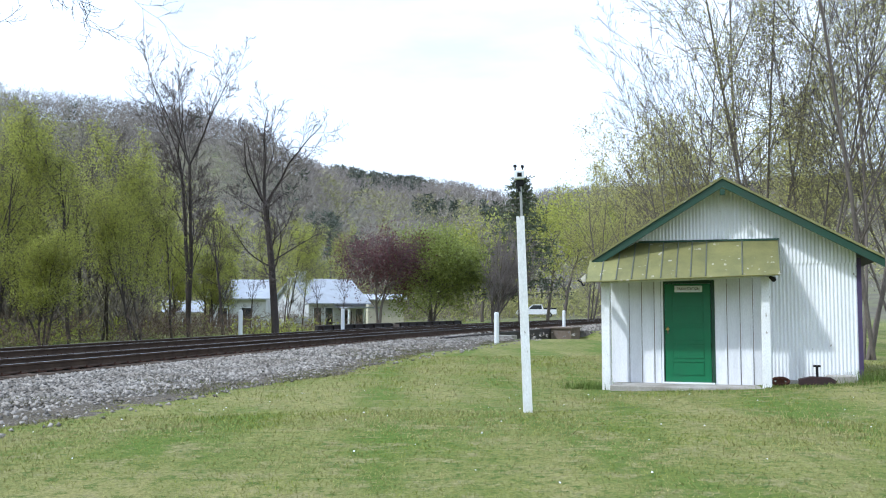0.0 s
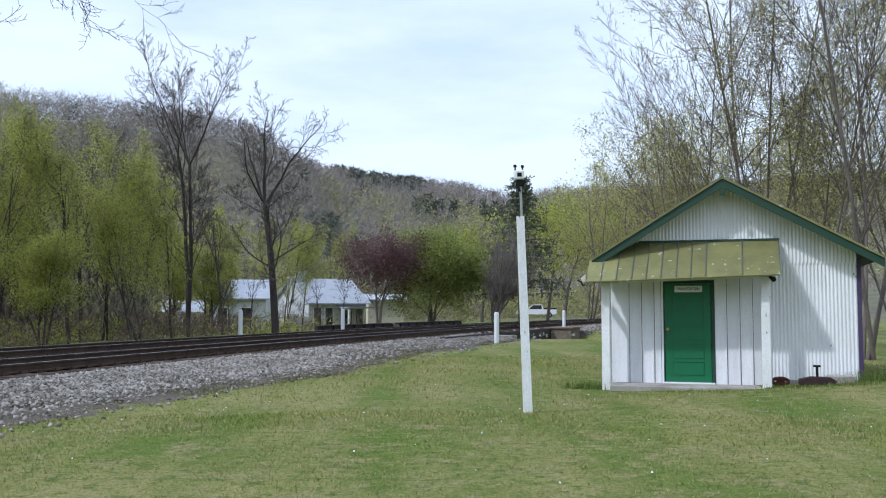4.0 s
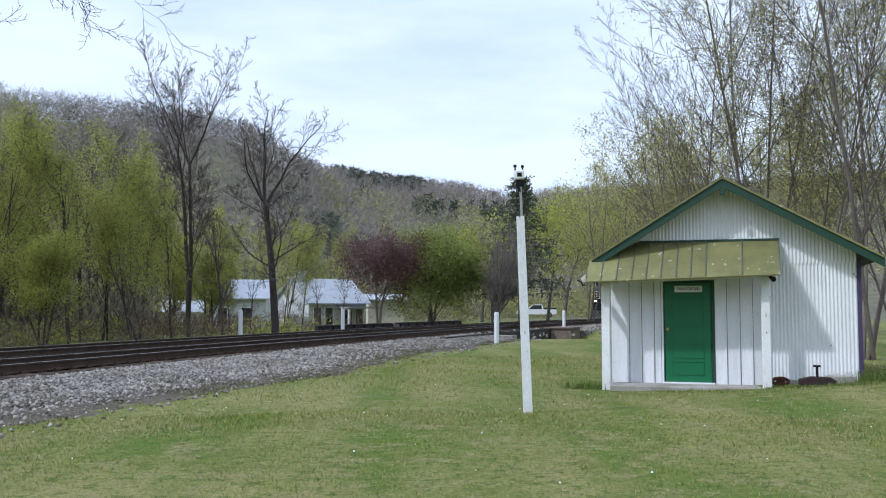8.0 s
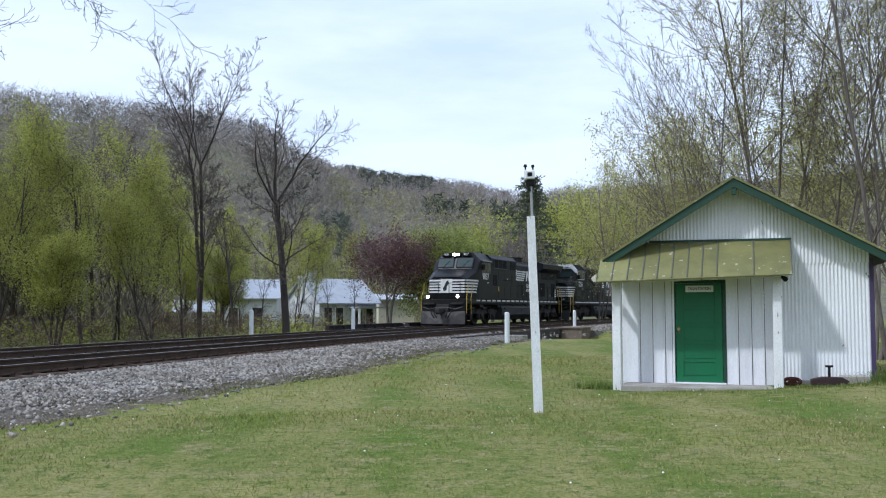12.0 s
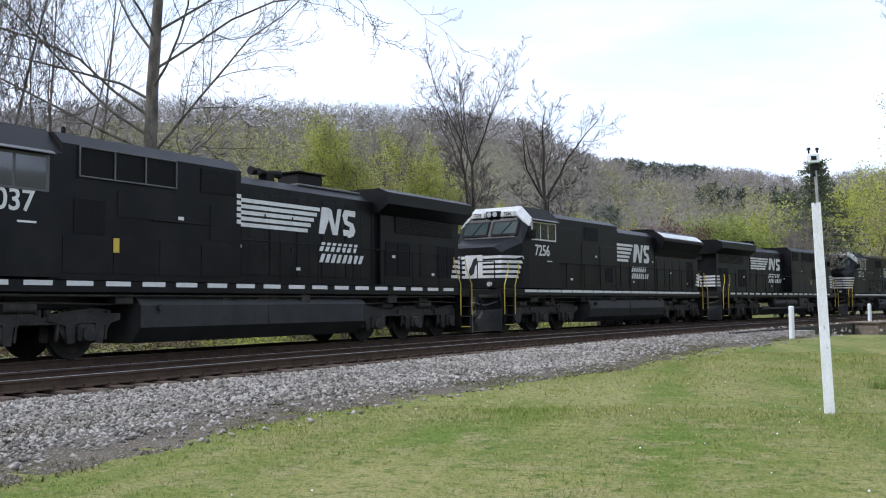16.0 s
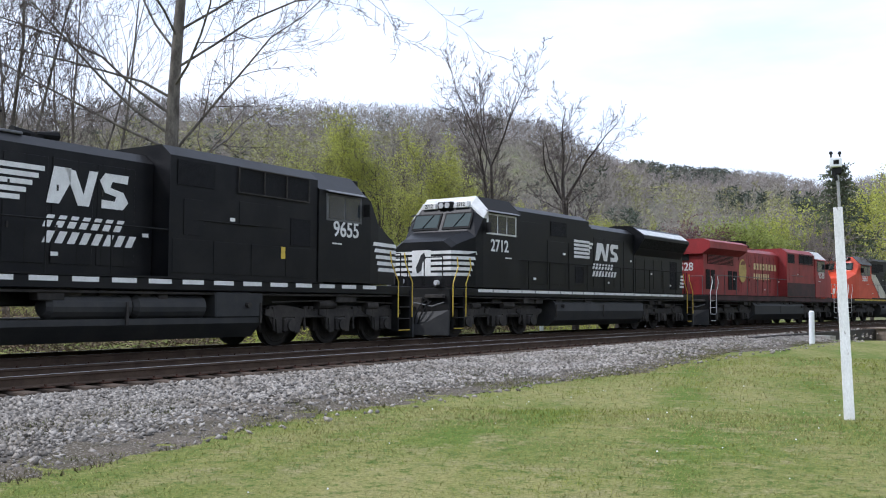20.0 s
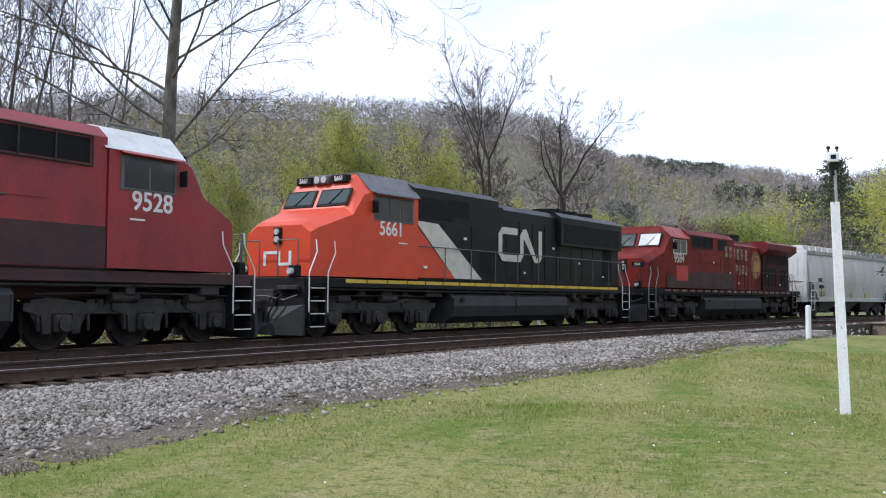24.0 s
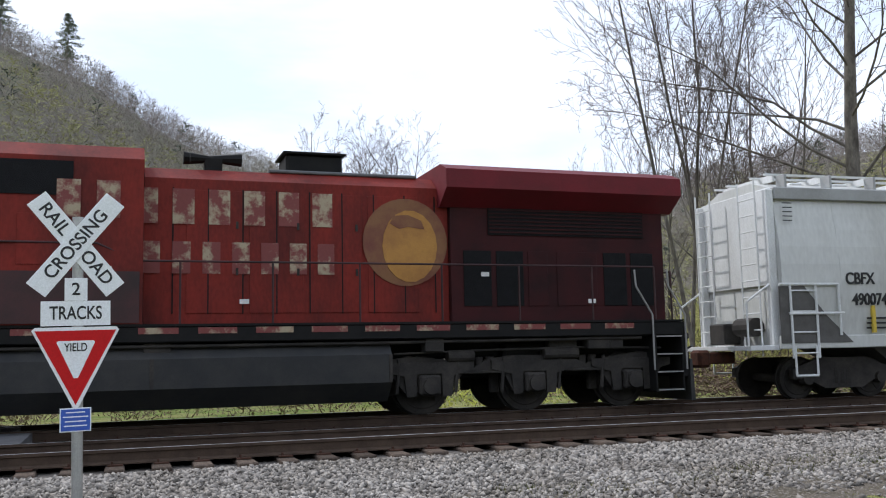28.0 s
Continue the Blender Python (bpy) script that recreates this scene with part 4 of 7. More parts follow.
def hill_woods():
    rng = np.random.default_rng(17)
    bare, green, pine = [], [], []
    def put(az, r):
        x, y = r * math.sin(radians(az)), r * math.cos(radians(az))
        p = (x, y, ground_z(x, y) - 0.5)
        top = ridge_range(az)
        k = (r - 120) / (top - 120)
        patch = noise.noise(Vector((x * 0.010, y * 0.010, 9)))
        g = 0.50 - 0.70 * k + 0.55 * patch
        q = rng.random()
        if q < g * 0.75:
            green.append(p)
        elif az > -8 and noise.noise(Vector((x * 0.008, y * 0.008, 21))) > 0.22 and rng.random() < 0.55 or rng.random() < 0.012:
            pine.append(p)
        else:
            bare.append(p)
    for _ in range(9500):
        az = rng.uniform(-92, -6)
        top = ridge_range(az)
        put(az, math.sqrt(rng.uniform(150 ** 2, (top + 25) ** 2)))
    for _ in range(7000):
        az = rng.uniform(-9, 32)
        put(az, math.sqrt(rng.uniform(170 ** 2, 880 ** 2)))
    for group, per, hs, wide, width, mat, nm, lb, up in ((bare, 42, (6, 13), 3.6, 0.08, M_FARWOOD, "bare_hill_woods", "grey-brown bare woods covering the hills", 0.5),
                                                         (green, 60, (6, 11), 3.6, 0.17, M_FARGREEN, "budding_hill_woods", "yellow-green budding trees on the lower hillsides", 0.3),
                                                         (pine, 50, (8, 13), 2.0, 0.26, M_FARPINE, "conifer_hill_woods", "dark conifers scattered over the far ridge", 0.35)):
        p = np.array(group)
        shards(nm, lb, p, per, rng.uniform(hs[0], hs[1], len(p)), wide, width, mat, 3, up)


hill_woods()


def undergrowth():
    """Brush and weeds along the far edge of the railway, and a heap of dead branches."""
    rng = np.random.default_rng(9)
    green, dry = [], []
    for k in range(3200):
        s, o = rng.uniform(-18, 62), -rng.uniform(5.0, 22)
        p = along(s, o)
        (green if noise.noise(Vector((p.x * 0.2, p.y * 0.2, 6))) > 0.28 else dry).append((p.x, p.y, ground_z(p.x, p.y)))
    green, dry = np.array(green), np.array(dry)
    shards("brush", "low green weeds along the railway edge", green, 26, rng.uniform(0.25, 1.1, len(green)), 7.0, 0.12, M_BUD, 4, 0.4)
    shards("dry_brush", "dry brown stalks and brambles along the railway edge", dry, 30, rng.uniform(0.3, 1.5, len(dry)), 7.0, 0.05, M_DEAD, 6, 0.45)
    scrub, stems = [], []
    for k in range(4200):
        az = rng.uniform(-78, -12.5) if k < 3000 else rng.uniform(-14, 16)
        r = math.sqrt(rng.uniform(45 ** 2, 150 ** 2)) if k < 3000 else math.sqrt(rng.uniform(98 ** 2, 175 ** 2))
        if az > -17 and r < 88 or 3.8 < az < 8.6 and r < 138:
            continue
        x, y = r * math.sin(radians(az)), r * math.cos(radians(az))
        if x > line_x(y) - 7.5:
            continue
        (scrub if noise.noise(Vector((x * 0.05, y * 0.05, 2))) > -0.02 else stems).append((x, y, ground_z(x, y) - 0.1))
    scrub, stems = np.array(scrub), np.array(stems)
    shards("scrub", "olive-green scrub and saplings filling the valley floor", scrub, 60, rng.uniform(1.6, 4.6, len(scrub)), 7.0, 0.26, M_SCRUB, 14, 0.45)
    shards("scrub_stems", "bare brown brush filling the valley floor", stems, 70, rng.uniform(1.6, 4.6, len(stems)), 7.0, 0.12, M_SCRUBTWIG, 15, 0.75)
    pts2 = []
    for _ in range(260):
        s, o = rng.uniform(16, 27), -rng.uniform(5.2, 8.0)
        p = along(s, o)
        pts2.append((p.x, p.y, 0.0))
    pts2 = np.array(pts2)
    shards("dead_branches", "heap of brown dead branches beside the rails", pts2, 24, rng.uniform(0.5, 1.3, len(pts2)), 9.0, 0.07, M_DEAD, 5, 0.15)


undergrowth()


def lawn_blades():
    """Short grass standing on the lawn in front of the viewer, with pale clover heads."""
    rng = np.random.default_rng(12)
    edge_s = np.arange(-30, 60, 0.25)
    edge_x = [along(s, toe(s) + 0.1).x for s in edge_s]
    def field(n, r0, r1, a0, a1):
        out = []
        for _ in range(n):
            r, az = math.sqrt(rng.uniform(r0 * r0, r1 * r1)), radians(rng.uniform(a0, a1))
            x, y = r * math.sin(az), r * math.cos(az)
            d = x - np.interp(y * 1.02, edge_s, edge_x)
            if d < -0.25 + 0.35 * noise.noise(Vector((x, y, 4))):
                continue
            inside = SHED_INV @ Vector((x, y, 0))
            if -0.1 < inside.x < 4.85 and inside.y > -0.2 + 0.5 * (inside.x > 3.1):
                continue
            out.append((x, y, ground_z(x, y) - 0.004))
        return np.array(out)
    p = np.concatenate([field(70000, 6.2, 14, -58, 29), field(45000, 14, 30, -30, 29)])
    n = len(p)
    a = rng.uniform(0, 6.283, n)
    far = np.hypot(p[:, 0], p[:, 1]) / 12
    patch = np.array([noise.noise(Vector((q[0] * 0.5, q[1] * 0.5, 2))) for q in p])
    h = rng.uniform(0.016, 0.044, n) * (1 + 0.7 * np.clip(patch, -0.6, 1)) * np.clip(far, 0.8, 1.4)
    w = 0.0055 * np.clip(far, 0.8, 2.2)
    s = np.stack([np.cos(a) * w, np.sin(a) * w, np.zeros(n)], -1)
    tip = p + np.stack([rng.normal(0, 0.024, n), rng.normal(0, 0.024, n), h], -1)
    v = np.stack([p - s, p + s, tip], 1).reshape(-1, 3)
    m = material("young_grass_blades", (0.205, 0.230, 0.050), 0.8, second=(0.30, 0.272, 0.118), scale=0.55, amount=1.0, islands=0.3, low=0.40, high=0.58, spec=0.05)
    tagged(new("grass", fast_mesh("grass", v, np.arange(n * 3).reshape(-1, 3), m)), "short spring grass, bright green with straw-coloured patches", "grass", kind="stuff")
    w = []
    ws, wo = rng.uniform(-14, 46, 45000), rng.uniform(-1.9, 0.5, 45000)
    wt = np.interp(ws, edge_s, [toe(s) for s in edge_s])
    for s, o, t, x, y in zip(ws, wo, wt, *along_all(ws, wt + wo)):
        if noise.noise(Vector((x * 0.55, y * 0.55, 11))) + 0.35 * noise.noise(Vector((x * 2.2, y * 2.2, 3))) < 0.02 - 0.12 * o:
            continue
        w.append((x, y, max(bed_z(s, min(t + o, t)), ground_z(x, y))))
    w = np.array(w)
    n2 = len(w)
    a2 = rng.uniform(0, 6.283, n2)
    sd = np.stack([np.cos(a2) * 0.008, np.sin(a2) * 0.008, np.zeros(n2)], -1)
    tp = w + np.stack([rng.normal(0, 0.03, n2), rng.normal(0, 0.03, n2), rng.uniform(0.02, 0.075, n2)], -1)
    mw = material("dull_weeds", (0.105, 0.115, 0.045), 0.9, second=(0.155, 0.125, 0.08), scale=0.9, amount=1.0, islands=0.45)
    tagged(new("weeds", fast_mesh("weeds", np.stack([w - sd, w + sd, tp], 1).reshape(-1, 3), np.arange(n2 * 3).reshape(-1, 3), mw)), "dull green and brown weeds along the foot of the ballast", "weeds", kind="stuff")
    q = field(70, 7, 19, -40, 28)
    sh = Shape()
    for x, y, z in q:
        k = rng.uniform(0.006, 0.014)
        sh.rod((x, y, z + 0.03), (x, y, z + 0.03 + k), k, k * 0.5, 6)
    tagged(new("clover_heads", sh.mesh("clover_heads", M_SIGN)), "small white clover heads dotted over the lawn", "flowers", kind="stuff")


lawn_blades()
# ---- rolling stock; x points to the unit's front, z = 0 is the rail top ----
WHEELS, WHEEL_MESH = {}, {}


def wheelset(parent, x, r, axle=True):
    """Two wheels on an axle, that turns as one; built round its own axle."""
    sh = Shape()
    for y in (-0.7525, 0.7525):
        o = 1 if y > 0 else -1
        sh.rod((0, y - o * 0.09, 0), (0, y - o * 0.055, 0), r + 0.03, n=28)
        sh.rod((0, y - o * 0.055, 0), (0, y + o * 0.06, 0), r, n=28)
        sh.rod((0, y + o * 0.06, 0), (0, y + o * 0.075, 0), r * 0.82, r * 0.78, n=28)
        sh.rod((0, y + o * 0.06, 0), (0, y + o * 0.14, 0), r * 0.32, r * 0.28, n=14)
        for k in range(3):
            a = k * 2.094
            sh.box(-0.05, 0.05, y + o * 0.075 - 0.01, y + o * 0.075 + 0.012, r * 0.38, r * 0.68, 0, Matrix.Rotation(a, 4, "Y"))
    sh.rod((0, -0.75, 0), (0, 0.75, 0), 0.09, n=10)
    if r not in WHEEL_MESH:
        WHEEL_MESH[r] = sh.mesh("wheelset", M_DIRT)
    ob = new("wheelset", WHEEL_MESH[r])
    ob.parent = parent
    ob.matrix_basis = pose(x, 0, r)
    return ob



def bogie6(unit, cx, style):
    """A three-axle truck: side frames, springs, brake gear, journal boxes and wheelsets."""
    b = new("truck", Shape().box(-2.3, 2.3, -0.6, 0.6, 0.62, 0.95, 0.05).box(-0.5, 0.5, -1.0, 1.0, 0.85, 1.25, 0.05).mesh("truck", M_DARK))
    b.parent = unit
    b.matrix_basis = pose(cx, 0, 0)
    if style == "ge":
        prof = [(-2.75, 0.78), (-2.7, 1.0), (-2.3, 1.06), (-1.6, 0.98), (-1.1, 0.86), (-0.7, 1.02), (0.4, 1.04), (0.9, 0.98), (1.2, 0.82), (1.7, 0.98), (2.4, 1.06), (2.75, 1.0), (2.78, 0.78),
                (2.5, 0.42), (1.65, 0.42), (1.4, 0.72), (0.6, 0.74), (0.42, 0.40), (-0.42, 0.40), (-0.6, 0.72), (-1.4, 0.74), (-1.6, 0.42), (-2.5, 0.42)]
    else:
        prof = [(-2.8, 0.74), (-2.7, 1.02), (-1.5, 1.1), (-0.9, 0.95), (0.9, 0.95), (1.5, 1.1), (2.7, 1.02), (2.8, 0.74), (2.45, 0.36), (1.65, 0.36), (1.5, 0.66), (0.5, 0.66), (0.38, 0.36), (-0.38, 0.36), (-0.5, 0.66), (-1.5, 0.66), (-1.65, 0.36), (-2.45, 0.36)]
    for y in (-1, 1):
        part("side_frame", Shape().prism(prof, 1, y * 1.06, y * 1.2), M_DIRT, b)
        for x in (-2.05, 0.0, 2.05):
            part("pedestal_arch", Shape().prism([(x - 0.42, 0.34), (x - 0.24, 0.34), (x - 0.24, 0.74), (x + 0.24, 0.74), (x + 0.24, 0.34), (x + 0.42, 0.34), (x + 0.46, 0.70), (x + 0.85, 0.80), (x + 0.85, 0.94), (x - 0.85, 0.94), (x - 0.85, 0.80), (x - 0.46, 0.70)], 1, y * 1.202, y * 1.26), M_DIRT, b)
            part("journal_box", Shape().box(x - 0.2, x + 0.2, y * 1.16, y * 1.34, 0.36, 0.72, 0.04).rod((x, y * 1.2, 0.53), (x, y * 1.40, 0.53), 0.15, n=12), M_DIRT, b)
        for x in (-1.05, 1.05):
            sp = Shape().box(x - 0.42, x + 0.42, y * 1.02, y * 1.24, 0.72, 0.77, 0.01)
            for k in (-0.22, 0.0, 0.22):
                sp.rod((x + k, y * 1.1, 0.76), (x + k, y * 1.1, 1.02), 0.085, n=9)
            part("spring_nest", sp, M_DIRT, b)
        br = Shape()
        for x in (-2.6, -1.45, -0.55, 0.6, 1.5, 2.6):
            br.rod((x, y * 1.24, 1.0), (x + 0.05, y * 1.22, 0.4), 0.035)
            br.box(x - 0.06, x + 0.12, y * 0.72, y * 0.84, 0.35, 0.75, 0.02)
        br.rod((-0.9, y * 1.22, 1.06), (-0.2, y * 1.22, 1.06), 0.11, n=12).rod((1.2, y * 1.22, 1.04), (1.7, y * 1.22, 1.04), 0.11, n=12)
        br.pipe([(-2.7, y * 1.27, 1.12), (-1.0, y * 1.27, 1.16), (1.0, y * 1.27, 1.14), (2.7, y * 1.27, 1.1)], 0.02)
        part("brake_rigging", br, M_DIRT, b)
    for x in (-2.05, 0.0, 2.05):
        WHEELS.setdefault(unit, []).append((wheelset(b, x, 0.53), x, 0.53))
    return b


def ring_at(x, hw, z0, z1, ch, dy):
    """A hood's cross-section: half width, foot, top and the chamfer at the top edges."""
    return [(x, -hw, z0), (x, hw, z0), (x, hw, z1 - ch), (x, hw - dy, z1), (x, -hw + dy, z1), (x, -hw, z1 - ch)]


def plate(x0, x1, z0, z1, y, t=0.006, slant=0.0):
    """A thin sheet on a side, from x0 to x1, leaning by slant at its foot."""
    s = 1 if y > 0 else -1
    return Shape().prism([(x0 + slant, z0), (x1 + slant, z0), (x1, z1), (x0, z1)], 1, y, y + s * t)


# flag start and end, emblem start and end, their foot and top, then the two rows of blocks in the same way
LIVERY = {
    "9037": (0.95, -2.75, -2.7, -4.35, 3.05, 3.82, -2.7, -4.7, 2.26, 2.82),
    "7256": (0.03, -1.90, -1.9, -3.75, 2.96, 3.84, -1.7, -3.60, 2.20, 2.76),
    "9655": (-4.75, -1.9, -1.85, 0.1, 3.05, 3.81, -1.95, 0.3, 2.26, 2.82),
    "2712": (1.80, -0.50, -0.70, -2.85, 2.95, 3.72, -0.40, -2.65, 2.28, 2.82),
}


def name_blocks(unit, x0, x1, z0, z1, n, mat, at_y, lean=0.0):
    """A company's name as n plain slanted blocks from x0 to x1."""
    w = (x1 - x0) / n
    d = 1 if w > 0 else -1
    for k in range(n):
        a, b = x0 + (k + 0.1) * w, x0 + (k + 0.70) * w
        y = at_y((a + b) / 2)
        part("name_block", Shape().prism([(a, z0), (b, z0), (b + d * lean, z1), (a + d * lean, z1)], 1, y, y + (0.006 if y > 0 else -0.006)), mat, unit)


def steps(unit, x, side, inward, rail_mat):
    """The stairwell at a corner with its treads and grab irons."""
    y0, y1 = side * 1.0, side * 1.5
    for d in (-0.3, 0.3):
        part("step_plate", Shape().box(x + d - 0.02, x + d + 0.02, min(y0, y1), max(y0, y1), 0.28, 1.5, 0.01), M_DARK, unit)
    for k in range(4):
        z = 0.3 + k * 0.34
        st = part("step", Shape().box(x - 0.28, x + 0.28, side * 1.18, side * 1.5, z, z + 0.035, 0.01), M_DARK, unit)
        part("step_edge", Shape().box(x - 0.28, x + 0.28, side * 1.502, side * 1.515, z + 0.006, z + 0.03), rail_mat if rail_mat is not M_YELLOW or k == 0 else M_DIRT, st)
    for d in (-0.36, 0.36):
        part("grab_iron", Shape().pipe([(x + d, side * 1.53, 0.7), (x + d, side * 1.53, 1.75), (x + d - inward * 0.32, side * 1.5, 2.3), (x + d - inward * 0.32, side * 1.46, 2.62)], 0.019), rail_mat, unit)


def numbers(unit, text, x, z, y, size, mat):
    s = 1 if y > 0 else -1
    lettering("road_number", text, size, mat, unit, Matrix.Translation((x, y, z)) @ Matrix.Rotation(math.pi if s > 0 else 0, 4, "Z") @ Matrix.Rotation(math.pi / 2, 4, "X"), 0.006, 0.97)


def front_number(unit, text, x, y, z, size, mat, back=False):
    lettering("board_number", text, size, mat, unit, Matrix.Translation((x, y, z)) @ Matrix.Rotation(-math.pi / 2 if back else math.pi / 2, 4, "Z") @ Matrix.Rotation(math.pi / 2, 4, "X"), 0.005, 0.9)


def locomotive(label, kind, paint, number, side, lit=False):
    """A six-axle freight diesel with a wide nose. kind: ge or emd; paint: a scheme; side: the side that is seen (1 left, -1 right)."""
    u = thing("locomotive", label, "locomotive", "engines of the train")
    body, cab, hood, roofm, rails, stripes = paint["body"], paint["cab"], paint["hood"], paint["roof"], paint["rails"], paint["sill"]
    ge = kind == "ge"
    worn = paint.get("emblem") == "old"
    shoulder = (-0.07 if worn else 0.8) if ge else 0.5
    # frame, pilots, couplers
    part("underframe", Shape().box(-10.15, 10.15, -1.48, 1.48, 1.36, 1.62, 0.02).box(-9.9, 9.9, -0.7, 0.7, 1.0, 1.37, 0.03), paint["frame"], u)
    part("walkway", Shape().box(-10.1, 6.0, -1.5, 1.5, 1.622, 1.66), M_DARK, u)
    for e in (1, -1):
        part("pilot", Shape().box(e * 10.06, e * 10.2, -1.45, 1.45, 0.55, 1.62, 0.02), M_DARK, u)
        sh = Shape()
        for s in (-1, 1):
            a = [(e * 10.21, 0, 0.10), (e * 10.75, 0, 0.10), (e * 10.3, s * 1.48, 0.10), (e * 10.21, s * 1.48, 0.10)]
            b = [(e * 10.21, 0, 0.80), (e * 10.42, 0, 0.80), (e * 10.26, s * 1.48, 0.90), (e * 10.21, s * 1.48, 0.90)]
            sh.loft([a, b])
        part("snowplow", sh, M_PLOW if lit else M_TANK, u)
        part("coupler", Shape().box(e * 10.2, e * 10.75, -0.16, 0.16, 0.78, 1.02, 0.03).box(e * 10.7, e * 11.1, -0.2, 0.2, 0.70, 1.08, 0.08), M_DIRT, u)
        part("coupler_pocket", Shape().box(e * 10.2, e * 10.3, -0.42, 0.42, 0.72, 1.30, 0.03).box(e * 10.2, e * 10.34, -1.3, -0.55, 1.28, 1.40, 0.02).box(e * 10.2, e * 10.34, 0.55, 1.3, 1.28, 1.40, 0.02), M_DIRT, u)
        part("cut_lever", Shape().pipe([(e * 10.36, -1.35, 1.15), (e * 10.40, -0.9, 1.02), (e * 10.44, -0.3, 1.12), (e * 10.44, 0.3, 1.12), (e * 10.40, 0.9, 1.02), (e * 10.36, 1.35, 1.15)], 0.022), M_RAILGREY, u)
        for k in (-0.75, -0.5, 0.5, 0.75):
            part("air_hose", Shape().pipe([(e * 10.2, k, 1.2), (e * 10.5, k, 1.05), (e * 10.62, k * 0.8, 0.7), (e * 10.55, k * 0.6, 0.45)], 0.028), M_RUBBER, u)
        for s in (-1, 1):
            steps(u, e * 9.75, s, e, paint["grab"])
    # white or yellow marks along the sill
    for k in range(21):
        x = -9.0 + k * 0.93
        w = 0.62 if stripes[1] == "dash" else 0.88
        if x + w < 9.1:
            part("sill_mark", plate(x, x + w, 1.50, 1.60, side * 1.482), stripes[0], u)
    # fuel tank and air tanks
    tx0, tx1 = (-4.2, 3.75) if ge else (-4.5, 3.4)
    prof = [(-1.3, 1.3), (-1.48, 1.1), (-1.48, 0.62), (-1.15, 0.28), (1.15, 0.28), (1.48, 0.62), (1.48, 1.1), (1.3, 1.3)] if ge else \
        [(-1.25, 1.28), (-1.42, 1.15), (-1.48, 0.85), (-1.38, 0.5), (-1.1, 0.28), (1.1, 0.28), (1.38, 0.5), (1.48, 0.85), (1.42, 1.15), (1.25, 1.28)]
    if paint.get("tanks"):
        part("fuel_tank", Shape().prism([(a * 0.97, min(b, 0.75)) for a, b in prof], 0, tx0, tx1), M_TANK, u)
        for x in (-1.8, 0.25):
            part("air_reservoir", Shape().rod((x - 0.1, side * 1.15, 1.0), (x + 1.75, side * 1.15, 1.0), 0.27, n=16).rod((x - 0.2, side * 1.15, 1.0), (x - 0.1, side * 1.15, 1.0), 0.18, 0.27, n=16), M_TANK, u, smooth=False)
        part("battery_box", Shape().box(2.25, 3.8, side * 1.0, side * 1.46, 0.75, 1.34, 0.03), M_TANK, u)
    else:
        part("fuel_tank", Shape().prism(prof, 0, tx0, tx1), M_TANK, u)
    for x in (tx0 + 0.02, (tx0 + tx1) / 2, tx1 - 0.04):
        part("tank_strap", Shape().box(x - 0.03, x + 0.03, side * 1.46, side * 1.492, 0.62, 1.1), M_DIRT, u)
    part("fuel_filler", Shape().rod((tx1 - 0.5, side * 1.44, 1.05), (tx1 - 0.5, side * 1.56, 1.05), 0.07), M_DIRT, u)
    und = Shape()
    rng = random.Random(int(number))
    for k in range(16):
        x = rng.uniform(-9, 9)
        und.box(x, x + rng.uniform(0.2, 0.6), side * 1.1, side * rng.uniform(1.25, 1.45), 1.12, 1.36, 0.02)
    und.pipe([(-9.2, side * 1.4, 1.32), (-4, side * 1.4, 1.30), (4, side * 1.4, 1.30), (9.2, side * 1.4, 1.32)], 0.03)
    part("underframe_piping", und, M_DIRT, u)
    bx = 7.0
    for e in (-1, 1):
        bogie6(u, e * bx, "ge" if ge else "emd")

    # cab with a wide nose
    if ge:
        nose = [(9.62, 3.02, 1.25), (9.45, 3.12, 1.32), (8.42, 3.56, 1.5)]
        wtop, rtop, rear = (8.0, 4.36), (7.75, 4.63), 5.75
    elif paint.get("worm"):
        nose = [(9.75, 3.05, 1.2), (9.55, 3.18, 1.28), (8.35, 3.62, 1.5)]
        wtop, rtop, rear = (7.95, 4.40), (7.6, 4.68), 5.4
    else:
        nose = [(9.75, 3.16, 1.2), (9.55, 3.28, 1.28), (8.80, 3.56, 1.5)]
        wtop, rtop, rear = (8.40, 4.46), (8.05, 4.78), 6.1
    rise = 0.17 if not ge and not paint.get("worm") else 0.0
    rings = []
    for x, zt, hw in nose:
        rings.append([(x, -hw, 1.66), (x, hw, 1.66), (x, hw, zt - 0.22), (x, hw - 0.35, zt), (x, -hw + 0.35, zt), (x, -hw, zt - 0.22)])
    rings.append([(wtop[0], -1.54, 1.66), (wtop[0], 1.54, 1.66), (wtop[0], 1.54, 3.98), (wtop[0], 1.05, wtop[1]), (wtop[0], -1.05, wtop[1]), (wtop[0], -1.54, 3.98)])
    for x in (rtop[0], rear):
        rings.append([(x, -1.54, 1.66), (x, 1.54, 1.66), (x, 1.54, 4.1 + rise), (x, 1.0, rtop[1]), (x, -1.0, rtop[1]), (x, -1.54, 4.1 + rise)])
    part("cab", Shape().loft(rings), cab, u)
    if roofm:
        part("cab_roof", Shape().loft([[(x, -1.56, 4.11 + rise), (x, -1.02, rtop[1] + 0.012), (x, 1.02, rtop[1] + 0.012), (x, 1.56, 4.11 + rise), (x, 1.0, rtop[1] - 0.05), (x, -1.0, rtop[1] - 0.05)] for x in (rtop[0] + 0.06, rear - 0.1)]), roofm, u)
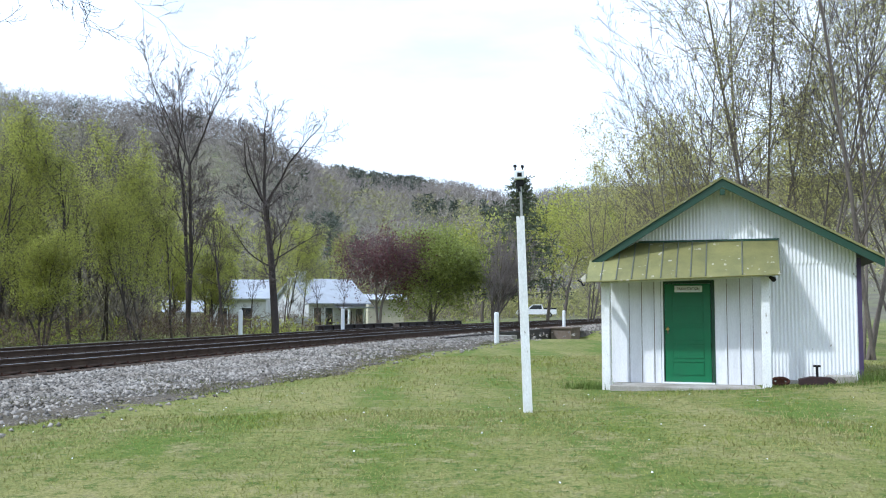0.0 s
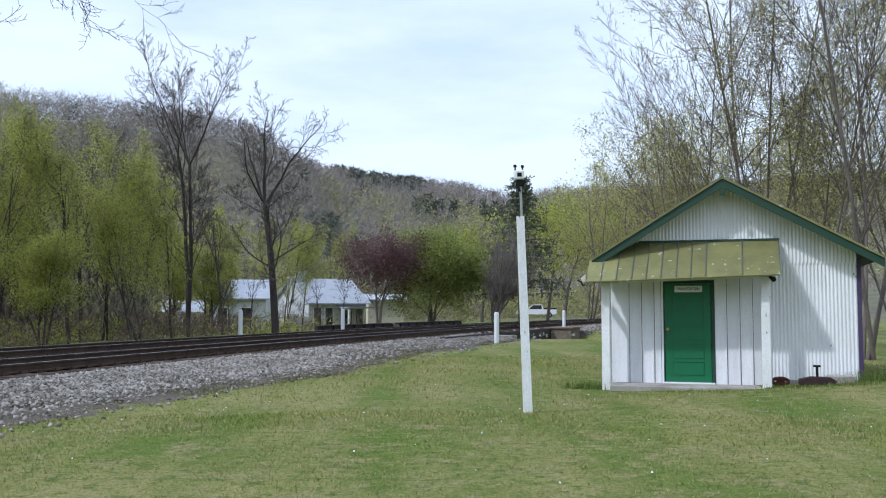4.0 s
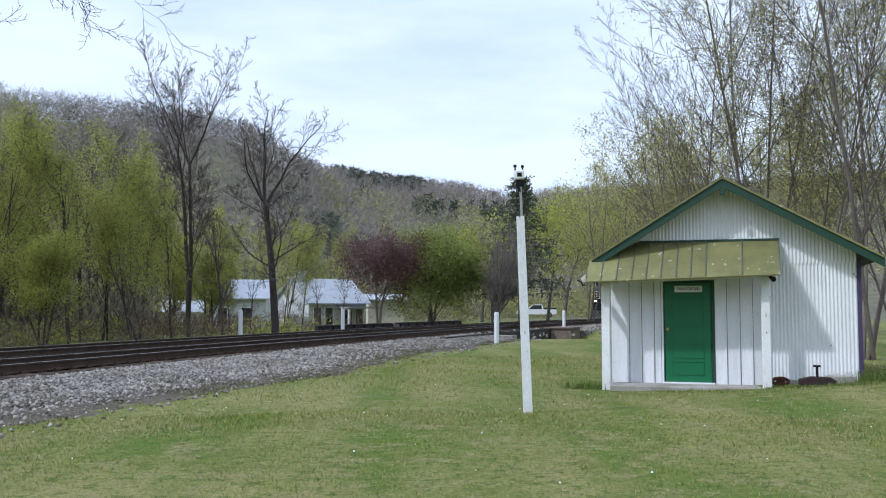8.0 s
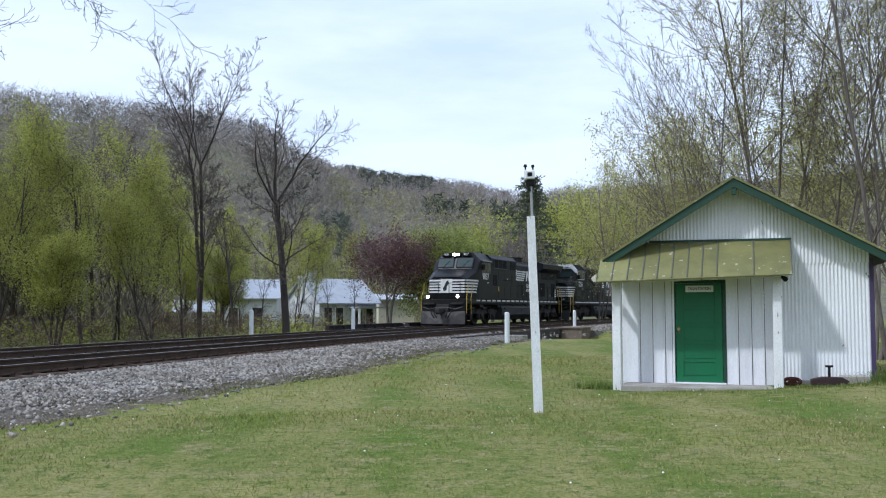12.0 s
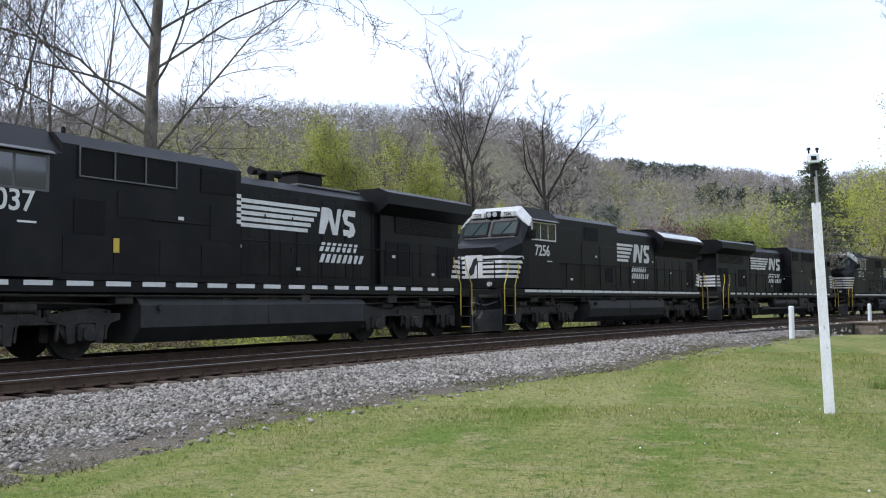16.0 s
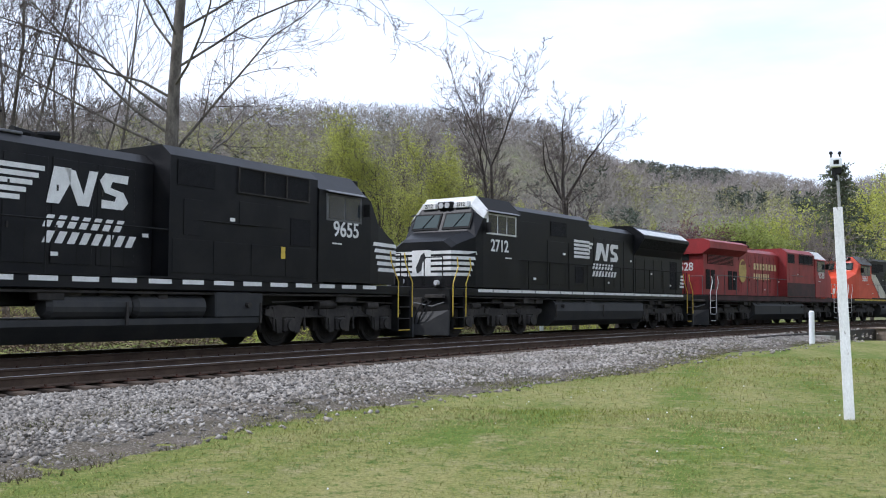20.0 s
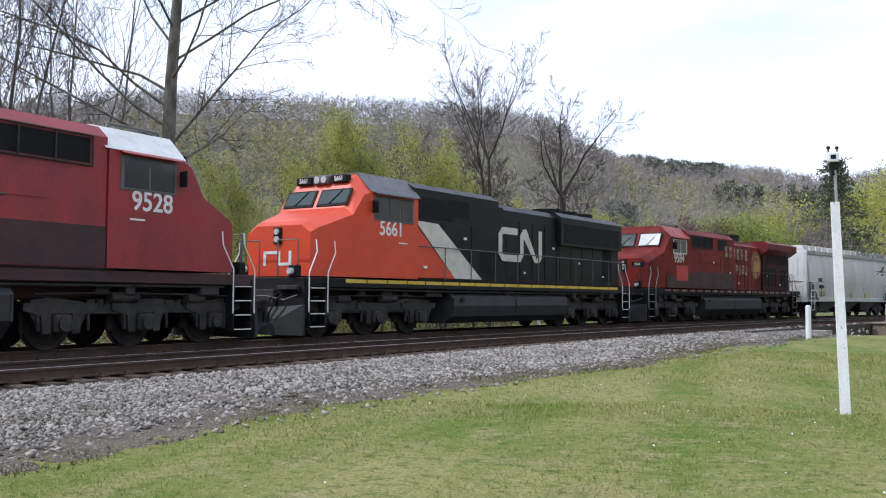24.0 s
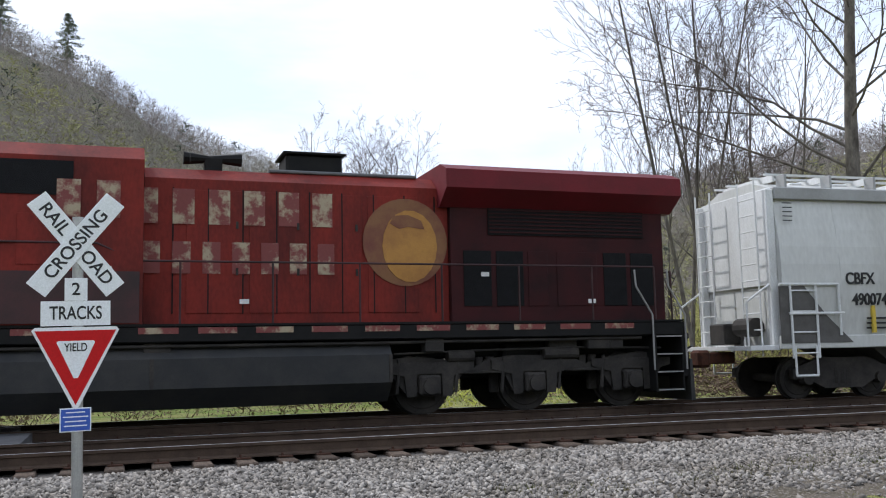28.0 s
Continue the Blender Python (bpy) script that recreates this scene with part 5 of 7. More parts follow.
    if paint.get("brow"):
        br = [[(x, -1.56, 3.99), (x, -1.56, zc), (x, -1.06, zt + 0.014), (x, 1.06, zt + 0.014), (x, 1.56, zc), (x, 1.56, 3.99), (x, 1.0, zt - 0.1), (x, -1.0, zt - 0.1)] for x, zc, zt in ((wtop[0] + 0.03, 4.0, wtop[1]), (rtop[0] + 0.07, 4.11 + rise, rtop[1]))]
        part("cab_brow", Shape().loft(br), paint["brow"], u, "white brow over the windscreen")
    # windscreen panes on the slope between nose and roof
    xa, za = nose[2][0], nose[2][1]
    xb, zb = wtop
    tilt = math.atan2(xa - xb, zb - za)
    for s in (-1, 1):
        m = Matrix.Translation(((xa + xb) / 2 + 0.012, s * 0.66, (za + zb) / 2)) @ Matrix.Rotation(-tilt, 4, "Y")
        L = math.hypot(xa - xb, zb - za)
        part("windscreen_frame", Shape().box(-0.01, 0.02, -0.58, 0.58, -L * 0.42, L * (0.40 if ge else 0.22), 0, m), M_DARK, u)
        part("windscreen", Shape().box(0.01, 0.03, -0.52, 0.52, -L * (0.36 if ge else 0.34), L * (0.34 if ge else 0.16), 0, m), paint["shade"] if "shade" in paint and s == side else M_PALEGLASS, u)
        part("wiper", Shape().pipe([m @ Vector((0.045, -0.1, -L * 0.36)), m @ Vector((0.045, 0.25, L * 0.15))], 0.012), M_DARK, u)
    # side windows
    for s in (-1, 1):
        wx0, wx1 = (rear + 0.35, rear + 1.75) if ge else (rear + 0.3, rear + 2.05)
        part("side_window_frame", Shape().box(wx0 - 0.06, wx1 + 0.06, s * 1.53, s * 1.56, 3.30 + rise, 4.02 + rise, 0.01), paint.get("window", M_RAILGREY), u)
        n = 2 if ge else 3
        for k in range(n):
            a = wx0 + k * (wx1 - wx0) / n
            part("side_window", Shape().box(a + 0.03, a + (wx1 - wx0) / n - 0.03, s * 1.555, s * 1.57, 3.36 + rise, 3.96 + rise), M_GLASS, u)
        part("window_awning", Shape().prism([(s * 1.55, 4.12 + rise), (s * 1.70, 4.05 + rise), (s * 1.70, 4.035 + rise), (s * 1.55, 4.09 + rise)], 0, wx0 - 0.1, wx1 + 0.1), paint.get("shadehood", body), u)
        part("mirror", Shape().box(wx1 + 0.12, wx1 + 0.16, s * 1.56, s * 1.78, 3.5, 3.85, 0.01), M_DARK, u)
    # lamps and number boards over the windscreen
    high = not paint.get("emblem")
    if high:
        part("headlight_housing", Shape().box(wtop[0] - 0.15, wtop[0] + 0.14, -0.3, 0.3, 4.36, 4.62, 0.03), M_DARK if ge else (roofm or M_DARK), u)
    for s in (-1, 1):
        part("ditch_light", Shape().rod((10.2, s * 1.0, 1.78), (10.34, s * 1.0, 1.78), 0.085, n=12), M_LAMP if lit else M_LENS, u)
        part("ditch_light_box", Shape().box(10.0, 10.22, s * 0.86, s * 1.14, 1.62, 1.94, 0.02), M_DARK, u)
        if not high:
            continue
        part("headlight", Shape().rod((wtop[0] + 0.13, s * 0.13, 4.49), (wtop[0] + 0.17, s * 0.13, 4.49), 0.10, n=14), M_LAMP if lit else M_LENS, u)
        part("number_board", Shape().box(wtop[0] - 0.1, wtop[0] + 0.12, s * 0.38, s * 0.98, 4.38, 4.60, 0.02), M_WHITE if paint.get("boards") else M_DARK, u)
        front_number(u, number, wtop[0] + 0.125, s * 0.68, 4.49, 0.19, M_INK if paint.get("boards") else M_WHITE)
    if not high:
        nl = part("nose_lamp_box", Shape().box(9.62, 9.68, -0.15, 0.15, 2.42, 2.98, 0.01), M_DARK, u)
        for z in (2.55, 2.70, 2.85):
            part("nose_lamp", Shape().rod((9.68, 0, z), (9.71, 0, z), 0.06, n=12), M_LENS, nl)
        for s in (-1, 1):
            part("number_board", Shape().box(9.60, 9.65, s * 0.42, s * 1.02, 2.62, 2.84, 0.01), M_DARK, u)
            front_number(u, number, 9.653, s * 0.72, 2.73, 0.17, M_WORM)
            part("nose_mark", Shape().box(9.62, 9.635, s * 0.62, s * 0.86, 2.05, 2.30), M_CREAM, u)
        part("nose_door", Shape().box(9.62, 9.64, 0.22, 0.82, 1.72, 2.50, 0.008), cab, u)
        part("roof_rail", Shape().pipe([(7.6, side * 0.9, rtop[1] - 0.02), (7.55, side * 0.9, rtop[1] + 0.12), (6.2, side * 0.9, rtop[1] + 0.12), (6.15, side * 0.9, rtop[1] - 0.02)], 0.035), M_SILVER, u)
    # nose stripes
    if paint.get("nose_bars"):
        hz = [2.02, 2.20, 2.38, 2.56, 2.74]
        for k, z in enumerate(hz):
            part("nose_stripe", Shape().box(9.62 if ge else 9.75, 9.632 if ge else 9.762, -1.2, 1.2, z, z + 0.105), M_WHITE, u)
            for s in (-1, 1):
                xe = (8.12 if ge else 8.72) + (4 - k) * 0.07
                line = [(x, hw) for x, zt, hw in nose] + [(wtop[0], 1.54)]
                bend = [(x, hw) for x, hw in line if x > xe + 0.1]
                xs, ws = [x for x, hw in reversed(line)], [hw for x, hw in reversed(line)]
                low = bend + [(xe, float(np.interp(xe, xs, ws)))]
                top = bend + [(xe + 0.05, float(np.interp(xe + 0.05, xs, ws)))]
                m = len(low)
                part("nose_stripe", Shape().add([(x + (0.008 if q == 0 else 0), s * (hw + 0.008), z) for q, (x, hw) in enumerate(low)] + [(x + (0.008 if q == 0 else 0), s * (hw + 0.008), z + 0.105) for q, (x, hw) in enumerate(top)],
                                                [(q, q + 1, m + q + 1, m + q) for q in range(m - 1)]), M_WHITE, u)
        part("nose_emblem", Shape().box(9.634 if ge else 9.764, 9.646 if ge else 9.776, -0.42, 0.36, 2.02, 2.88, 0.004), M_WHITE, u)
        part("emblem_figure", Shape().prism([(-0.20, 2.1), (-0.02, 2.2), (0.02, 2.45), (0.16, 2.6), (0.1, 2.8), (-0.04, 2.72), (-0.14, 2.5), (-0.26, 2.3)], 0, 9.647 if ge else 9.777, 9.652 if ge else 9.782), M_INK, u)
    # hood
    fx = rear
    if ge:
        part("equipment_cabinet", Shape().loft([ring_at(x, 1.5, 1.66, 4.58, 0.25, 0.3) for x in (fx - 0.02, shoulder)]), hood, u)
        part("engine_hood", Shape().loft([ring_at(x, 0.98, 1.66, 4.36, 0.22, 0.3) for x in (shoulder - 0.02, -5.45)]), hood, u)
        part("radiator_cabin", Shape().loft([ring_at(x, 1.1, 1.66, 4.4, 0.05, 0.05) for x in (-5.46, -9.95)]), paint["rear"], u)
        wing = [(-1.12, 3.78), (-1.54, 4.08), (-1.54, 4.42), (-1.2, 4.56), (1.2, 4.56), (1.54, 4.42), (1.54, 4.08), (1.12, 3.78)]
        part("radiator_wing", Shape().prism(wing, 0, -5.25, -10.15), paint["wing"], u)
        part("radiator_grille", Shape().box(-9.5, -6.2, side * 1.11, side * 1.125, 3.28, 3.80), M_GRILLE, u)
        gs = Shape()
        for k in range(7):
            gs.box(-9.48, -6.22, side * 1.125, side * 1.14, 3.32 + k * 0.07, 3.345 + k * 0.07)
        part("radiator_slats", gs, paint["rear"], u)
        part("cabinet_vent", Shape().box(1.0, 2.1, side * 1.505, side * 1.52, 3.7, 4.25), M_GRILLE, u)
        part("blower_grille", Shape().box(2.9, 5.3, side * 1.505, side * 1.515, 3.75, 4.25), M_GRILLE, u)
        part("blower_guard", Shape().pipe([(2.85, side * 1.54, 4.3), (5.35, side * 1.54, 4.3), (5.35, side * 1.54, 3.7), (2.85, side * 1.54, 3.7), (2.85, side * 1.54, 4.3)], 0.02).rod((3.7, side * 1.54, 4.3), (3.7, side * 1.54, 3.7), 0.02).rod((4.5, side * 1.54, 4.3), (4.5, side * 1.54, 3.7), 0.02), M_RAILGREY if number == "9037" else M_DIRT, u)
        part("smokestack", Shape().box(-3.6, -2.55, -0.4, 0.4, 4.34, 4.78, 0.03), M_DARK, u)
        part("stack_lip", Shape().box(-3.66, -2.49, -0.46, 0.46, 4.785, 4.83, 0.01), M_DARK, u)
        part("hood_hatch", Shape().box(-4.95, -2.2, -0.72, 0.72, 4.36, 4.42, 0.02), paint.get("hatch", M_SILVER), u)
        hx0, hx1, hw = -4.9, 0.4, 0.98
        for k in range(4 if worn else 5):
            a = hx0 + k * 1.05
            part("hood_door", Shape().box(a + 0.04, a + 0.98, side * hw, side * (hw + 0.018), 1.85, 3.95, 0.006), hood, u)
            for z in (2.5, 3.3):
                part("door_latch", Shape().box(a + 0.12, a + 0.16, side * (hw + 0.018), side * (hw + 0.04), z, z + 0.12), M_DIRT, u)
        for k in range(9 if worn else 10):
            a = -5.2 + k * 0.58
            part("door_seam", Shape().box(a, a + 0.022, side * (hw + 0.012), side * (hw + 0.0195), 1.84, 3.98), M_DARK, u)
        for k, (a, w) in enumerate(((-9.7, 0.5), (-9.1, 0.5), (-8.45, 0.85), (-7.4, 0.4), (-6.9, 0.55), (-6.25, 0.55))):
            part("cabin_door", Shape().box(a, a + w, side * 1.1, side * 1.118, 1.95, 2.98, 0.006), M_GRILLE if k in (0, 1, 4, 5) else paint["rear"], u)
        part("bell_bracket", Shape().box(-10.03, -9.95, -0.3, 0.3, 3.45, 3.8), M_DARK, u)
        for k in range(4):
            part("battery_door", Shape().box(0.9 + k * 1.21, 2.06 + k * 1.21, side * 1.5, side * 1.512, 1.75, 2.5, 0.004), paint.get("low", hood), u)
        for k, (px, pz, pw, ph) in enumerate(((4.7, 2.55, 0.75, 0.7), (2.9, 2.95, 1.5, 0.55), (1.2, 2.6, 0.6, 0.8))[0 if paint.get("nose_bars") else 1:]):
            part("access_panel", Shape().box(px, px + pw, side * 1.5, side * 1.514, pz, pz + ph, 0.006), M_GRILLE if pw == 0.75 else hood, u)
        part("lift_mark", plate(4.35, 4.5, 2.2, 2.5, side * 1.513), M_YELLOW if paint.get("nose_bars") else paint["rear"], u)
        part("horn", Shape().rod((-1.25, 0.3, 4.62), (-0.75, 0.3, 4.64), 0.05, 0.12).rod((-1.25, 0.5, 4.6), (-0.85, 0.5, 4.6), 0.04, 0.1).rod((-1.15, 0.4, 4.62), (-1.75, 0.4, 4.62), 0.05, 0.12).box(-1.4, -1.1, 0.25, 0.55, 4.34, 4.6), M_DARK, u)
        part("roof_stanchion", Shape().box(5.0, 5.06, 0.5, 0.56, 4.58, 4.85), M_DARK, u)
    else:
        part("equipment_cabinet", Shape().loft([ring_at(x, 1.36, 1.66, 4.66, 0.2, 0.35) for x in (fx - 0.02, 0.5)]), hood, u)
        part("engine_hood", Shape().loft([ring_at(x, 1.0, 1.66, 4.48, 0.22, 0.35) for x in (0.48, -4.4)]), hood, u)
        part("radiator_cabin", Shape().loft([ring_at(x, 1.02, 1.66, 4.3, 0.05, 0.05) for x in (-4.42, -10.05)]), hood, u)
        if paint.get("flared", True):
            wing = [(-1.03, 3.35), (-1.5, 4.1), (-1.5, 4.22), (-0.95, 4.62), (0.95, 4.62), (1.5, 4.22), (1.5, 4.1), (1.03, 3.35)]
            part("radiator_wing", Shape().prism(wing, 0, -4.5, -9.75), hood, u)
            sl = Shape()
            sl.add([(-4.6, side * 1.03, 3.38), (-9.65, side * 1.03, 3.38), (-9.65, side * 1.485, 4.08), (-4.6, side * 1.485, 4.08)], [(0, 1, 2, 3)])
            sl.v = [(x, y + side * 0.012, z) for x, y, z in sl.v]
            part("radiator_grille", sl, M_GRILLE, u)
            rf = Shape().add([(-4.6, side * 1.46, 4.262), (-9.7, side * 1.46, 4.262), (-9.7, side * 1.1, 4.525), (-4.6, side * 1.1, 4.525)], [(0, 1, 2, 3)])
            part("wing_roof", rf, M_CABWHITE, u, "white-topped radiator roof edge")
        else:
            part("radiator_box", Shape().loft([ring_at(x, 1.2, 3.2, 4.5, 0.2, 0.3) for x in (-4.4, -10.05)]), hood, u)
            part("radiator_grille", Shape().box(-9.8, -4.7, side * 1.2, side * 1.212, 3.3, 4.05), M_GRILLE, u)
        for x in (-5.4, -6.8, -8.2):
            part("radiator_fan", Shape().rod((x, 0, 4.5), (x, 0, 4.72), 0.62, n=20), M_DARK, u)
        part("smokestack", Shape().box(-1.0, 0.3, -0.3, 0.3, 4.38, 4.56, 0.03), M_DARK, u)
        part("air_intake", Shape().box(2.4, 3.6, side * 1.37, side * 1.385, 3.7, 4.25), M_GRILLE, u)
        part("brake_blower", Shape().loft([ring_at(x, 0.99, 3.0, 4.58, 0.25, 0.3) for x in (0.5, -0.4)]), hood, u)
        for k in range(4):
            a = -4.3 + k * 0.95
            part("hood_door", Shape().box(a + 0.03, a + 0.87, side * 1.0, side * 1.016, 1.85, 3.9, 0.006), hood, u)
        for k in range(5):
            a = -9.4 + k * 0.98
            part("cabin_door", Shape().box(a + 0.05, a + 0.9, side * 1.02, side * 1.036, 1.85, 3.2, 0.006), M_GRILLE if k == 0 else hood, u)
        part("cabinet_panel", Shape().box(0.7, 2.2, side * 1.36, side * 1.376, 1.85, 3.5, 0.006), hood, u)
        part("cabinet_panel", Shape().box(2.35, 3.85, side * 1.36, side * 1.376, 1.85, 3.5, 0.006), hood, u)
        part("cabinet_panel", Shape().box(4.0, rear - 0.1, side * 1.36, side * 1.376, 1.85, 4.1, 0.006), hood, u)
        part("lower_grille", Shape().box(1.0, 1.7, side * 1.377, side * 1.385, 1.95, 2.6), M_GRILLE, u)
        part("horn", Shape().rod((1.2, 0.0, 4.7), (1.75, 0.0, 4.72), 0.05, 0.11).rod((1.3, 0.2, 4.7), (0.8, 0.2, 4.7), 0.05, 0.1).box(1.1, 1.35, -0.05, 0.25, 4.55, 4.67), M_DARK, u)
        if number == "7256":
            part("rooftop_unit", Shape().box(6.4, 7.3, -0.6, 0.6, 4.68, 4.82, 0.03), M_CABWHITE, u)
    # small data marks
    for k in range(7):
        if k == 2 and paint.get("emblem"):
            continue
        x = -8.4 + k * 2.2
        part("data_plate", plate(x, x + 0.16, 2.0 + (k % 3) * 0.5, 2.08 + (k % 3) * 0.5, side * ((1.42 if x > 2 else 1.122) if not ge else (1.505 if x > shoulder else 1.12)), 0.03 if not ge and x > 2 else 0.006), M_WHITE, u)
    # rear face number, ladder and lamps
    if paint.get("rear_number"):
        front_number(u, number, -9.965, 0.0, 3.1, 0.6, M_WHITE, True)
    if paint.get("nose_bars"):
        for k in range(4):
            z = 1.95 + k * 0.17
            if ge and k == 0:
                front_number(u, number, -10.156, 0.0, 4.2, 0.34, M_WHITE, True)
            part("rear_stripe", Shape().box(-10.075, -9.955, -1.08, 1.08, z, z + 0.1), M_WHITE, u)
            part("rear_stripe", plate(-9.94, -9.45 - k * 0.05, z, z + 0.1, side * 1.121), M_WHITE, u)
    part("rear_lamp", Shape().rod((-9.95, -0.12, 4.0), (-10.2, -0.12, 4.0), 0.09).rod((-9.95, 0.12, 4.0), (-10.2, 0.12, 4.0), 0.09), M_LENS, u)
    # handrails along the walkway and across the ends
    rx0, rx1 = -9.5, rear - 0.3 if not ge else shoulder + 0.1
    part("handrail", Shape().pipe([(rx0, side * 1.46, 1.66), (rx0, side * 1.46, 2.68), (rx1, side * 1.46, 2.68), (rx1 + 0.6, side * 1.5, 2.95 if ge else 2.68), (rx1 + (2.6 if ge else 0.6), side * (1.53 if ge else 1.5), 2.95 if ge else 2.68)], 0.019), rails, u)
    k = rx0 + 1.35
    while k < rx1:
        part("stanchion", Shape().rod((k, side * 1.46, 1.64), (k, side * 1.46, 2.68), 0.018, n=6), rails, u)
        k += 1.5
    for e in (1, -1):
        for y in (-1, 1):
            part("end_rail", Shape().pipe([(e * 10.1, y * 1.1, 1.66), (e * 10.1, y * 1.1, 2.62), (e * 10.1, y * 0.35, 2.62), (e * 10.1, y * 0.35, 1.66)], 0.02), rails, u)
    # road number and emblems
    numbers(u, number, rear + (1.15 if ge else 1.3), 3.08, side * 1.545, 0.58, paint["digits"])
    part("builder_plate", plate(rear + 0.55, rear + 0.95, 2.68, 2.72, side * 1.545), paint["digits"], u)
    hy = side * (1.02 if not ge else 1.0)
    f = side
    if paint.get("nose_bars"):
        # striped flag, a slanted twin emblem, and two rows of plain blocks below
        fa, fb, na, nb, lo, hi, wa, wb, w0, w1 = LIVERY[number]
        out_y = f * (1.505 if ge else 1.382)
        h = (hi - lo) / 5
        for k in range(5):
            z = lo + k * h
            xe = fb + (0.13 * (4 - k) if fb < fa else -0.13 * (4 - k))
            x0, x1 = min(fa, xe), max(fa, xe)
            if x1 > shoulder:
                part("flag_stripe", plate(max(x0, shoulder + 0.004), x1, z, z + h * 0.64, out_y, 0.008), M_WHITE, u)
            if x0 < shoulder:
                part("flag_stripe", plate(x0, min(x1, shoulder - 0.004), z, z + h * 0.64, hy, 0.008), M_WHITE, u)
        wide = (nb - na) / 1.52
        def glyph(poly):
            part("emblem_block", Shape().prism([(na + wide * p, lo + q * (hi - lo) * 0.97) for p, q in poly], 1, hy, hy + f * 0.008), M_WHITE, u)
        glyph([(0.0, 0.0), (0.22, 0.0), (0.42, 0.62), (0.42, 1.0), (0.12, 1.0)])
        glyph([(0.30, 1.0), (0.50, 0.95), (0.66, 0.30), (0.76, 1.0), (0.92, 1.0), (0.76, 0.0), (0.56, 0.0)])
        glyph([(1.0, 0.0), (1.42, 0.0), (1.52, 0.22), (1.42, 0.5), (1.16, 0.6), (1.2, 0.78), (1.5, 0.76), (1.52, 1.0), (1.06, 1.0), (0.96, 0.78), (1.06, 0.45), (1.28, 0.36), (1.26, 0.22), (1.0, 0.24)])
        zh = (w1 - w0) / 2
        name_blocks(u, wa, wa + (wb - wa) * 0.86, w0 + zh * 1.12, w1, 7, M_WHITE, lambda x: hy, 0.12)
        name_blocks(u, wa, wb, w0, w0 + zh * 0.86, 8, M_WHITE, lambda x: hy, 0.12)
    if paint.get("emblem"):
        old = paint["emblem"] == "old"
        cx = -4.62
        part("emblem_disc", Shape().rod((cx, side * 1.0, 3.12), (cx, side * 1.018, 3.12), 0.80, n=28), M_GOLDF if old else M_REDL, u, "worn golden emblem disc")
        part("emblem_shield", Shape().prism([(cx - 0.08 + 0.52 * math.cos(k * math.pi / 9), 3.05 + 0.66 * math.sin(k * math.pi / 9)) for k in range(18)], 1, side * 1.019, side * 1.03), M_SHIELD if old else M_GOLD, u)
        part("emblem_figure", Shape().prism([(cx + 0.30, 3.46), (cx + 0.22, 3.60), (cx - 0.05, 3.62), (cx - 0.30, 3.52), (cx - 0.36, 3.36), (cx - 0.05, 3.40), (cx + 0.12, 3.36)], 1, side * 1.031, side * 1.036), M_GOLDF, u)
        mat = M_CREAM if old else M_PALEGOLD
        at_y = lambda x: side * (1.5165 if x > shoulder else 1.002)
        if old:
            name_blocks(u, 1.3, -3.45, 3.36, 3.96, 8, mat, at_y)
            name_blocks(u, 0.0, -3.45, 2.52, 3.06, 7, mat, at_y)
        else:
            name_blocks(u, 0.4, -3.2, 3.18, 3.54, 8, mat, at_y)
            name_blocks(u, -0.7, -3.2, 2.62, 2.95, 7, mat, at_y)
        part("sooty_band", plate(rear - 0.02, shoulder + 0.05, 1.68, 2.5, side * 1.515), M_REDD, u)
        if old:
            part("lower_band", plate(0.9, 8.3, 1.68, 2.22, side * 1.548), M_REDD, u)
            part("patch_panel", plate(5.95, 7.25, 2.02, 2.75, side * 1.555), M_REDF, u, "bright red repainted panel")
    if paint.get("worm"):
        # slanting colour bands behind the cab and a looped line emblem
        part("colour_field", Shape().prism([(rear + 0.02, 1.72), (rear + 0.02, 3.42), (3.2, 1.72)], 1, side * 1.377, side * 1.389), M_ORANGE, u)
        part("slanted_band", Shape().prism([(rear - 0.02, 3.46), (4.15, 3.42), (1.6, 1.72), (3.2, 1.72)], 1, side * 1.3895, side * 1.4), M_WORM, u)
        part("nose_lamp_box", Shape().box(9.75, 9.80, -0.14, 0.14, 2.55, 3.0, 0.01), M_DARK, u)
        for z in (2.67, 2.88):
            part("nose_lamp", Shape().rod((9.8, 0, z), (9.84, 0, z), 0.085, n=14), M_LENS, u)
        part("nose_mark", Shape().box(9.752, 9.764, -0.55, -0.45, 1.95, 2.35).box(9.752, 9.764, -0.55, 0.05, 2.27, 2.35).box(9.752, 9.764, 0.0, 0.1, 1.95, 2.35).box(9.752, 9.764, 0.1, 0.5, 1.95, 2.03).box(9.752, 9.764, 0.42, 0.52, 1.95, 2.35), M_WHITE, u)
        t = 0.24
        def bar(poly):
            part("emblem_loop", Shape().prism(poly, 1, side * 1.018, side * 1.032), M_WORM, u)
        x, z0, z1 = -0.05, 2.43, 3.65
        bar([(x, z0 + 0.25), (x, z1 - 0.25), (x - t, z1 - 0.3), (x - t, z0 + 0.3)])
        bar([(x, z1 - 0.25), (x - 0.25, z1), (x - 1.3, z1), (x - 1.3, z1 - t), (x - 0.32, z1 - t), (x - t, z1 - 0.3)])
        bar([(x, z0 + 0.25), (x - 0.25, z0), (x - 1.5, z0), (x - 1.74, z0 + 0.25), (x - 1.5, z0 + 0.3), (x - 1.4, z0 + t), (x - 0.32, z0 + t), (x - t, z0 + 0.3)])
        bar([(x - 1.5, z0 + 0.3), (x - 1.74, z0 + 0.25), (x - 1.74, z1 - 0.3), (x - 1.5, z1 - 0.25)])
